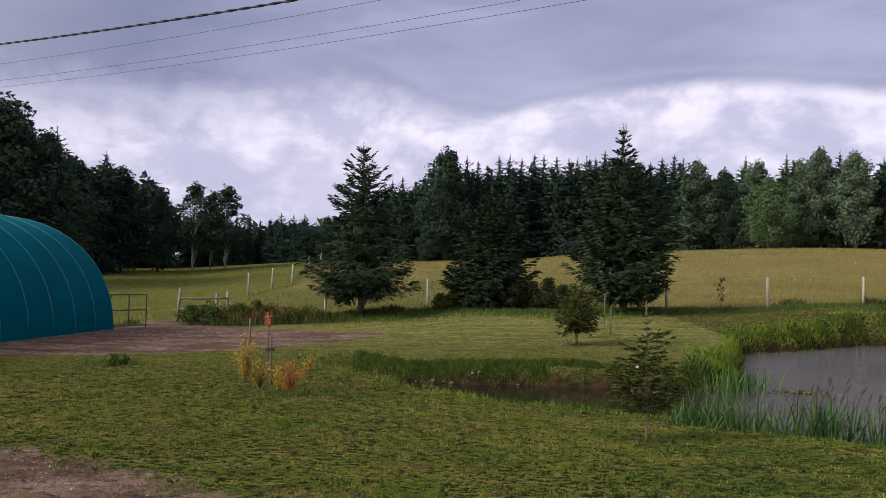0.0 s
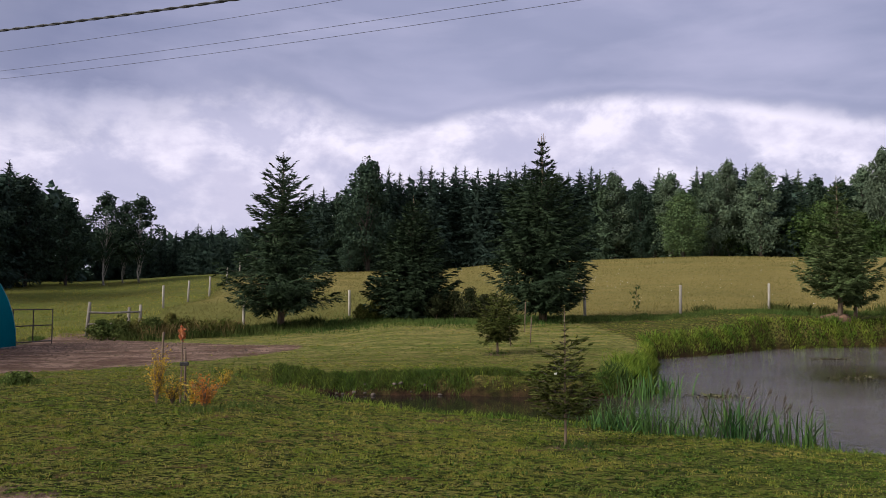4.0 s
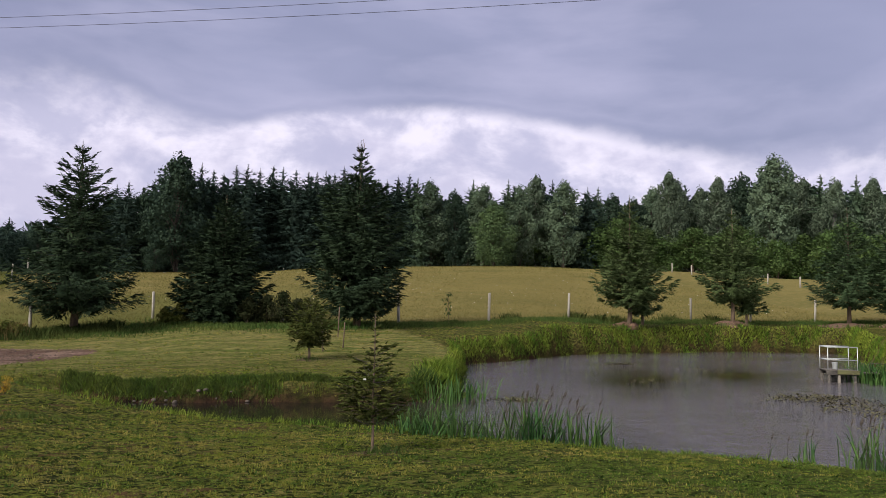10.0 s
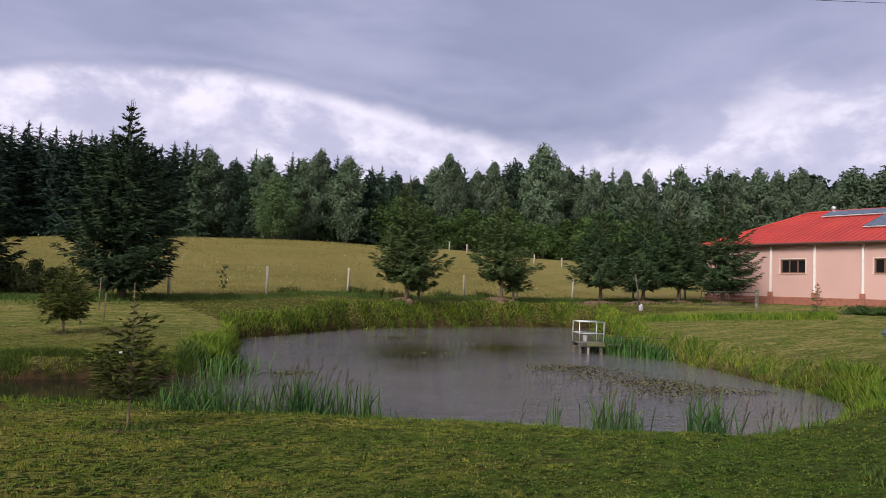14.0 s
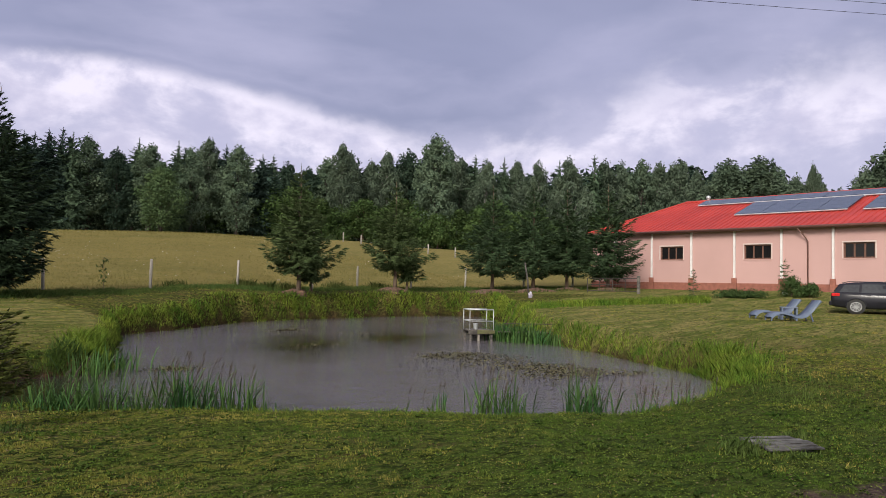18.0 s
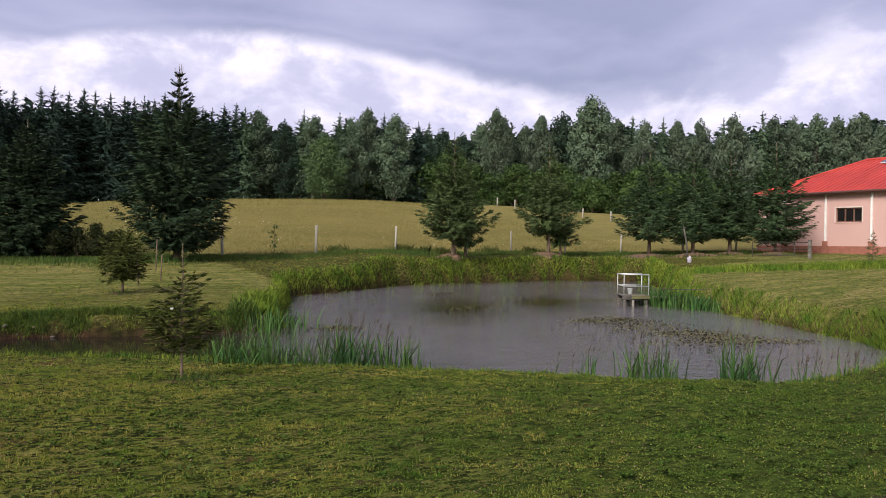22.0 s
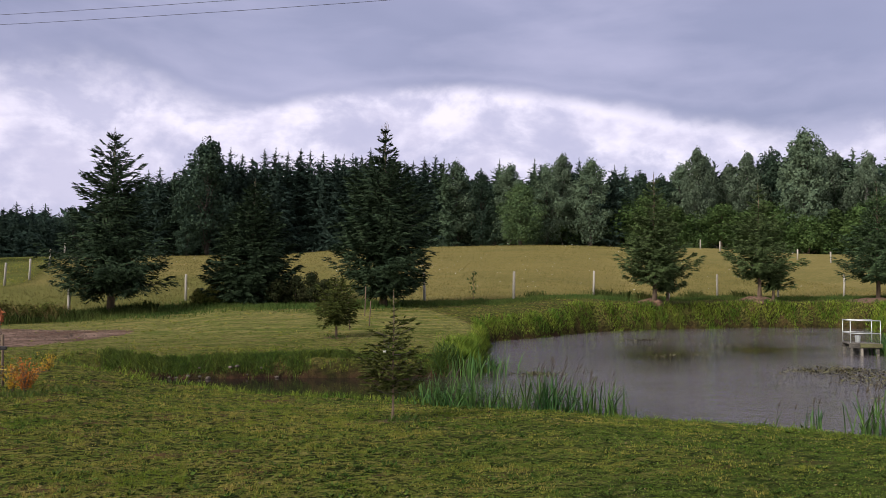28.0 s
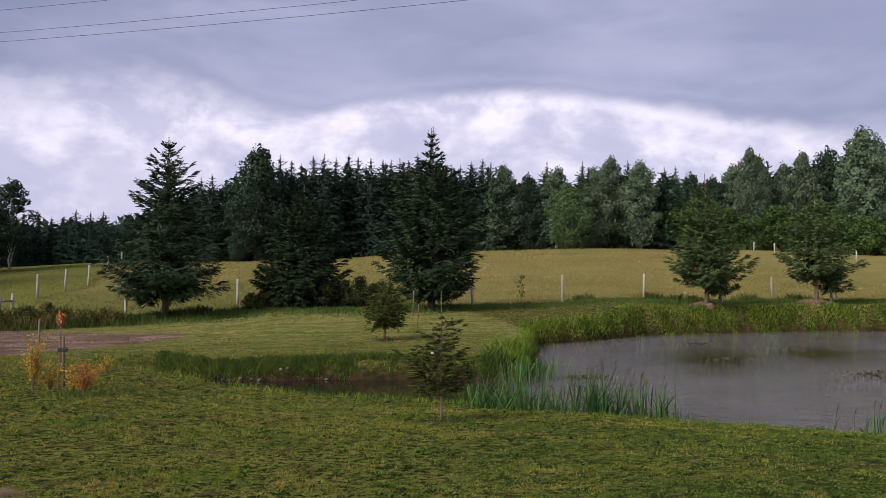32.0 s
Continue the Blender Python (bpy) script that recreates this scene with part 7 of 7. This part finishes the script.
def car():
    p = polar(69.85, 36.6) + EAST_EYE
    fw = (math.cos(radians(70)), -math.sin(radians(70)))
    cx, cy = p.x + fw[0] * 1.32, p.y + fw[1] * 1.32
    rz = math.degrees(math.atan2(fw[1], fw[0]))
    th = empty("estate_car", (cx, cy, g(cx, cy) - 0.02), rz)
    th.scale = (0.96, 0.96, 0.87)
    # lower body: rings of (x, half width, sill height, shoulder height)
    rows = [(-2.28, 0.66, 0.42, 0.78), (-2.25, 0.80, 0.36, 0.94), (-2.10, 0.86, 0.30, 0.98), (-1.6, 0.90, 0.24, 0.97), (-0.8, 0.91, 0.22, 0.95), (0.2, 0.91, 0.22, 0.93), (0.95, 0.90, 0.23, 0.92),
            (1.35, 0.89, 0.24, 0.90), (1.8, 0.86, 0.26, 0.82), (2.1, 0.78, 0.28, 0.72), (2.27, 0.60, 0.34, 0.60)]
    bm = bmesh.new()
    rings = []
    for x, w, lo, hi in rows:
        m = (lo + hi) / 2
        sec = [(0, lo), (w * 0.9, lo), (w * 0.99, lo + 0.1), (w, m), (w * 0.985, hi - 0.1), (w * 0.93, hi), (0, hi + 0.02)]
        rings.append([bm.verts.new((x, y, z)) for y, z in sec] + [bm.verts.new((x, -y, z)) for y, z in sec[-2:0:-1]])
    for a, b in zip(rings, rings[1:]):
        for i in range(len(a)):
            bm.faces.new((a[i], a[(i + 1) % len(a)], b[(i + 1) % len(a)], b[i]))
    bm.faces.new(rings[0])
    bm.faces.new(rings[-1])
    bmesh.ops.recalc_face_normals(bm, faces=bm.faces[:])
    body = part("body", bm, M_CARPAINT, th, "dark graphite bodywork", True)
    # cabin
    cab = [(-2.16, 0.72, 0.96, 0.70, 1.02), (-1.95, 0.80, 0.95, 0.62, 1.38), (-1.4, 0.82, 0.94, 0.62, 1.455), (-0.5, 0.83, 0.93, 0.62, 1.48), (0.25, 0.83, 0.92, 0.60, 1.43), (0.75, 0.82, 0.91, 0.66, 1.20), (1.22, 0.80, 0.90, 0.76, 0.93)]
    bm = bmesh.new()
    rings = [[bm.verts.new(c) for c in ((x, w0, z0), (x, w1, z1 - 0.05), (x, w1 * 0.85, z1), (x, -w1 * 0.85, z1), (x, -w1, z1 - 0.05), (x, -w0, z0))] for x, w0, z0, w1, z1 in cab]
    for a, b in zip(rings, rings[1:]):
        for i in range(5):
            bm.faces.new((a[i], b[i], b[i + 1], a[i + 1]))
    bmesh.ops.recalc_face_normals(bm, faces=bm.faces[:])
    part("cabin", bm, M_CARPAINT, th, "dark graphite roof and pillars", True)

    def pane(x0, x1, x2, x3, zl, zh, s):
        bm = bmesh.new()

        def on(x, z):
            xs = [c[0] for c in cab]
            w0, z0, w1, z1 = (float(np.interp(x, xs, [c[k] for c in cab])) for k in (1, 2, 3, 4))
            t = min(1, max(0, (z - z0) / max(0.05, z1 - 0.05 - z0)))
            return (x, s * (w0 + (w1 - w0) * t + 0.006), z)
        n = 5
        lo = [bm.verts.new(on(x0 + (x1 - x0) * k / n, zl)) for k in range(n + 1)]
        hi = [bm.verts.new(on(x3 + (x2 - x3) * k / n, zh)) for k in range(n + 1)]
        for k in range(n):
            bm.faces.new((lo[k], lo[k + 1], hi[k + 1], hi[k]))
        return bm

    for s in (-1, 1):
        for q in ((-1.95, -1.22, -1.18, -1.75, 0.99, 1.34), (-1.12, -0.22, -0.24, -1.08, 0.98, 1.37), (-0.12, 0.80, 0.42, -0.10, 0.97, 1.33)):
            part("side_window", pane(*q, s), M_CARGLASS, th, "dark tinted side window")
        wheel_at(th, -1.32, s * 0.835, s)
        wheel_at(th, 1.32, s * 0.835, s)
        for x in (-1.32, 1.32):
            bm = bmesh.new()
            tube(bm, [(x + 0.385 * math.cos(a), s * 0.905, 0.32 + 0.385 * math.sin(a)) for a in (math.pi * k / 14 for k in range(15))], 0.03, 6)
            part("wheel_arch", bm, M_CARPAINT, body)
            bm = bmesh.new()
            bmesh.ops.create_cone(bm, cap_ends=True, segments=24, radius1=0.365, radius2=0.365, depth=0.19, matrix=pose(x, s * 0.82, 0.34, 90))
            part("wheel_well", bm, M_TYRE, body)
        part("rear_lamp", bevelled(-2.24, s * 0.83 - 0.05, 0.80, -1.93, s * 0.83 + 0.045, 0.95, 0.02), M_LAMP, th, "red rear lamp")
        part("headlight", bevelled(1.85, s * 0.72 - 0.1, 0.62, 2.16, s * 0.72 + 0.08, 0.74, 0.02), M_CARGLASS, th, "clear headlight")
        for x in (-0.95, 0.1):
            part("door_handle", bevelled(x, s * 0.905 - 0.015, 0.86, x + 0.2, s * 0.905 + 0.015, 0.89, 0.006), M_CARPAINT, th)
        part("door_mirror", bevelled(0.62, s * 0.98 - 0.09, 0.94, 0.76, s * 0.98 + 0.09, 1.07, 0.03), M_CARPAINT, th)
        bm = bmesh.new()
        tube(bm, [(-1.85, s * 0.56, 1.42), (-1.6, s * 0.57, 1.49), (0.1, s * 0.56, 1.49), (0.3, s * 0.56, 1.43)], 0.016, 6)
        part("roof_rail", bm, M_DARKMETAL, th)
    bm = bmesh.new()
    for x, y, z in ((-2.165, 0.62, 1.03), (-2.165, -0.62, 1.03), (-1.98, -0.54, 1.34), (-1.98, 0.54, 1.34)):
        bm.verts.new((x - 0.012, y, z))
    bm.faces.new(bm.verts[:])
    part("rear_window", bm, M_CARGLASS, th)
    part("rear_bumper", bevelled(-2.34, -0.78, 0.36, -2.15, 0.78, 0.58, 0.05), M_CARPAINT, th)
    tagged(th, "dark graphite estate car parked on the grass", "car")


car()


def rank_weeds():
    """Tall rank grass and dock along the track's far side and below the fence."""
    rng = np.random.default_rng(17)
    n = 15000
    az = rng.uniform(-18.5, -3, n)
    r = np.interp(az, [-18.5, -14, -9, -3], [34.2, 34.6, 36.5, 37.5]) + rng.normal(0, 0.7, n)
    x, y = r * np.sin(np.radians(az)), r * np.cos(np.radians(az))
    for a, d, m, wide in ((28.8, 44.6, 500, 0.35), (30.6, 45.4, 900, 0.6), (31.6, 45.2, 500, 0.4), (35.0, 50.2, 500, 0.4), (38.0, 51.5, 400, 0.4), (-0.2, 38.4, 700, 0.5), (24.0, 40.6, 200, 0.3)):
        p = polar(a, d)
        x, y = np.r_[x, rng.normal(p.x, wide, m)], np.r_[y, rng.normal(p.y, wide, m)]
    keep = earth_in(x, y) < 0.3
    x, y = x[keep], y[keep]
    n = len(x)
    blades("rank_weeds", x, y, gz(x, y), rng.uniform(0.10, 0.45, n) * (1 + 0.6 * wobble(x, y, 1.2)), rng.uniform(0.015, 0.035, n), 0.6, M_WEEDGREEN, "rank green weeds along the track", bends=2)
    n = 5000
    az = np.where(rng.uniform(0, 1, n) < 0.6, rng.normal(-13.6, 0.9, n), rng.uniform(-15.5, -8.5, n))
    r = np.interp(az, [-18.5, -14, -9, -3], [34.6, 35.0, 36.9, 37.9]) + rng.normal(0, 0.6, n)
    x, y = r * np.sin(np.radians(az)), r * np.cos(np.radians(az))
    blades("dry_grass", x, y, gz(x, y), rng.uniform(0.25, 0.75, n), rng.uniform(0.012, 0.028, n), 0.45, M_TAN, "tall dry tan grass among the weeds by the gate", bends=2)


rank_weeds()


def mulch_mound(az, r, wide, h, seed):
    """A low heap of bark mulch at a trunk's foot, ragged at its rim."""
    p = polar(az, r)
    bm = bmesh.new()
    rows, n = 9, 28
    rings = []
    for i in range(rows):
        t = i / (rows - 1)
        ring = []
        for k in range(n):
            a = 6.2832 * k / n
            rr = wide * t * (1 + 0.30 * math.sin(a * 3 + seed) + 0.2 * math.sin(a * 7 + seed * 2) + 0.12 * math.sin(a * 11 + seed * 3))
            while rr > 0.12 and g(p.x + rr * math.cos(a), p.y + rr * math.sin(a)) < g(p.x, p.y) - 0.1:
                rr *= 0.88
            x, y = p.x + rr * math.cos(a), p.y + rr * math.sin(a)
            lump = 0.05 * noise.noise(Vector((x * 2.5, y * 2.5, seed))) * (1 - t)
            ring.append(bm.verts.new((rr * math.cos(a), rr * math.sin(a), g(x, y) - g(p.x, p.y) + h * (1 - t * t) + lump - (0.06 if i == rows - 1 else 0.0))))
        rings.append(ring)
    bm.faces.new(rings[0])
    for a, b in zip(rings, rings[1:]):
        for k in range(n):
            bm.faces.new((a[k], a[(k + 1) % n], b[(k + 1) % n], b[k]))
    bmesh.ops.recalc_face_normals(bm, faces=bm.faces[:])
    ob = part("mulch_mound", bm, M_BARKMULCH, None, "", True)
    ob.matrix_basis = pose(p.x, p.y, g(p.x, p.y))
    tagged(ob, "reddish bark mulch heaped round a spruce trunk", "mulch", "mulch mounds")


for k, (az, r, wide) in enumerate(((32.35, 42.3, 0.7), (39.15, 47.8, 0.9), (46.1, 50.5, 1.4), (49.2, 50.4, 1.2), (51.7, 51.3, 0.9), (54.6, 49.3, 0.9))):
    mulch_mound(az, r, wide, 0.28 if k < 2 else 0.19, k * 1.7)


def weed_sapling(az, r, h, seed):
    """A thin self-sown sapling by the fence, with a few leaves."""
    rng = np.random.default_rng(seed)
    th = empty("weed_sapling", on_ground(az, r))
    bm = bmesh.new()
    tube(bm, [(0, 0, -0.05), (0.02, 0.01, h * 0.5), (-0.02, 0.02, h)], [0.012, 0.009, 0.004], 6)
    part("stem", bm, M_BARK, th)
    lobes = [(rng.normal(0, 0.15), rng.normal(0, 0.15), h * t, 0.17, 0.17, 0.12) for t in (0.3, 0.45, 0.6, 0.75, 0.9)]
    V, F = leaf_cloud(rng, lobes, 16, 0.085, 0.3)
    link("crown", fast_mesh("crown", V, F), M_LEAF_BRIGHT, th)
    tagged(th, "thin self-sown leafy sapling by the field fence", "sapling", "saplings by the fence")


for k, (az, r, h) in enumerate(((19.5, 36.8, 1.5), (10.3, 35.2, 0.9))):
    weed_sapling(az, r, h, 300 + k)


def flowers():
    """White flower heads scattered over the field."""
    rng = np.random.default_rng(19)
    n = 520
    az, r = rng.uniform(-9, 44, n), rng.uniform(44, 92, n)
    az[:140], r[:140] = rng.normal(14.5, 2.2, 140), rng.normal(58, 3.0, 140)
    x, y = r * np.sin(np.radians(az)), r * np.cos(np.radians(az))
    keep = (r > fence_r(az) + 2) & (x < 43)
    x, y = x[keep], y[keep]
    n = len(x)
    P = np.stack([x, y, gz(x, y) + rng.uniform(0.18, 0.3, n)], 1)
    D = rng.normal(0, 1, (n, 3))
    D[:, 2] = np.abs(D[:, 2])
    D /= np.linalg.norm(D, axis=1, keepdims=True)
    U = np.tile([0.0, -0.5, 1.0], (n, 1)) + rng.normal(0, 0.2, (n, 3))
    s = rng.uniform(0.03, 0.065, n)
    tagged(link("field_flowers", fast_mesh("field_flowers", *tris(P, D, U, s, s)), M_WHITE), "white flower heads scattered in the golden field", "flowers", kind="stuff")


flowers()

x, y, z = on_ground(65.75, 44.6, 0, EAST_EYE)
bm = bmesh.new()
tube(bm, [(0, 0, 0), (0, 0, 0.02), (0, 0, 0.2), (0, 0, 0.22), (0, 0, 0.2), (0, 0, 0.06)], [0.10, 0.13, 0.17, 0.18, 0.155, 0.12], 16)
ob = part("plastic_tub", bm, M_WHITE, None, "", True)
ob.matrix_basis = pose(x, y, z, 4, 8, 0)
tagged(ob, "small white plastic tub standing in the grass", "tub")


def rough_tufts():
    """Taller tufts of lawn grass left by the mower round things."""
    rng = np.random.default_rng(29)
    x, y, h = [], [], []
    for px, py, wide, m, tall in ((7.85, 3.6, 0.14, 420, 0.13), (8.75, 3.5, 0.10, 160, 0.08), (7.9, 3.1, 0.1, 140, 0.07), (2.65, 9.65, 0.14, 200, 0.10), (-2.4, 12.3, 0.2, 300, 0.12),
                                  (-6.5, 15.8, 0.35, 500, 0.14), (-1.9, 13.3, 0.25, 260, 0.12), (3.7, 21.7, 0.2, 200, 0.10), (12.4, 5.2, 0.5, 600, 0.10), (14.5, 5.4, 0.6, 600, 0.10)):
        x.append(rng.normal(px, wide, m))
        y.append(rng.normal(py, wide, m))
        h.append(tall * rng.uniform(0.4, 1.3, m))
    x, y, h = np.concatenate(x), np.concatenate(y), np.concatenate(h)
    blades("rough_tufts", x, y, gz(x, y), h, rng.uniform(0.006, 0.012, len(x)), 0.8, M_SHADY, "uncut dark green tufts round stakes and the well cover", bends=2)


rough_tufts()


def ditch_grass():
    """A band of long grass along the ditch east of the dock."""
    rng = np.random.default_rng(37)
    n = 9000
    az = rng.uniform(47.5, 61.0, n)
    r = np.interp(az, DITCH_AZ, DITCH_R) + rng.normal(0, 0.55, n)
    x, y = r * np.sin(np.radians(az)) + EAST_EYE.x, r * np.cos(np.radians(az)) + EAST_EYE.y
    keep = pond_far(x, y) > 0.3
    x, y = x[keep], y[keep]
    n = len(x)
    blades("ditch_grass", x, y, gz(x, y), rng.uniform(0.08, 0.34, n) * (1 + 0.4 * wobble(x, y, 0.8, 3.0)), rng.uniform(0.02, 0.035, n), 0.6, M_TALL, "band of long green grass between lawn and spruces", bends=2)


DITCH_AZ, DITCH_R = [46, 49.3, 52.2, 56.1, 60, 62], [36.5, 36.5, 36.8, 38.3, 40, 40]
ditch_grass()


def mound_grass():
    """Loose grass and bark chips that break the rims of the mulch mounds."""
    rng = np.random.default_rng(43)
    x, y = [], []
    for az, r, wide in ((32.35, 42.3, 0.7), (39.15, 47.8, 0.9), (46.1, 50.5, 1.4), (49.2, 50.4, 1.2), (51.7, 51.3, 0.9), (54.6, 49.3, 0.9)):
        p, m = polar(az, r), 420
        a, d = rng.uniform(0, 6.283, m), wide * rng.normal(1.0, 0.22, m)
        x.append(p.x + d * np.cos(a))
        y.append(p.y + d * np.sin(a))
    x, y = np.concatenate(x), np.concatenate(y)
    blades("mound_grass", x, y, gz(x, y), rng.uniform(0.08, 0.26, len(x)), rng.uniform(0.02, 0.04, len(x)), 0.7, M_SHADY, "loose dark grass round the mulch mounds", bends=2)
    n = 700
    k = rng.integers(0, 6, n)
    az, r, wide = (np.array(c)[k] for c in ((32.35, 39.15, 46.1, 49.2, 51.7, 54.6), (42.3, 47.8, 50.5, 50.4, 51.3, 49.3), (0.7, 0.9, 1.4, 1.2, 0.9, 0.9)))
    a, d = rng.uniform(0, 6.283, n), wide * np.sqrt(rng.uniform(0, 1.2, n))
    x, y = r * np.sin(np.radians(az)) + d * np.cos(a), r * np.cos(np.radians(az)) + d * np.sin(a)
    P = np.stack([x, y, gz(x, y) + np.where(k < 2, 0.28, 0.19) * np.clip(1 - (d / wide) ** 2, 0, 1) + 0.03], 1)
    D = rng.normal(0, 1, (n, 3)) * np.array([1, 1, 0.4])
    D /= np.linalg.norm(D, axis=1, keepdims=True)
    U = np.tile([0.0, 0.0, 1.0], (n, 1)) + rng.normal(0, 0.3, (n, 3))
    s = rng.uniform(0.05, 0.13, n)
    tagged(link("bark_chips", fast_mesh("bark_chips", *tris(P, D, U, s, s * 0.5)), M_BARKMULCH), "loose reddish bark chips on the mounds", "bark", kind="stuff")


mound_grass()


def crumbs():
    """Clods on the churned track and pale pebbles in the bare earth: small four-sided lumps."""
    rng = np.random.default_rng(53)
    for name, n, span, lo, hi, material, label in (("earth_clods", 5200, (-11.5, -2.5, 23.5, 33.0), 0.02, 0.075, M_CLOD, "dark brown clods on the churned earth track"),
                                                   ("pebbles", 900, (-4.6, -0.8, 5.4, 8.6), 0.005, 0.014, M_STUCCO, "pale pebbles in the bare earth")):
        x, y = rng.uniform(span[0], span[1], n), rng.uniform(span[2], span[3], n)
        keep = (earth_in(x, y) > 0.15) & (grain(x, y, 0.6, 5.0) > rng.uniform(-0.6, 0.7, n))
        x, y = x[keep], y[keep]
        n = len(x)
        c = np.stack([x, y, gz(x, y)], 1)
        size = rng.uniform(lo, hi, n)[:, None, None]
        base = np.array([[1, 0, -0.3], [-0.5, 0.87, -0.3], [-0.5, -0.87, -0.3], [0, 0, 0.55]])[None]
        v = (c[:, None] + base * size * rng.uniform(0.6, 1.3, (n, 4, 1)) + rng.normal(0, 0.12, (n, 4, 3)) * size).reshape(-1, 3)
        f = (np.arange(n)[:, None, None] * 4 + np.array([[0, 1, 3], [1, 2, 3], [2, 0, 3]])[None]).reshape(-1, 3)
        tagged(link(name, fast_mesh(name, v, f), material), label, "earth", kind="stuff")


crumbs()
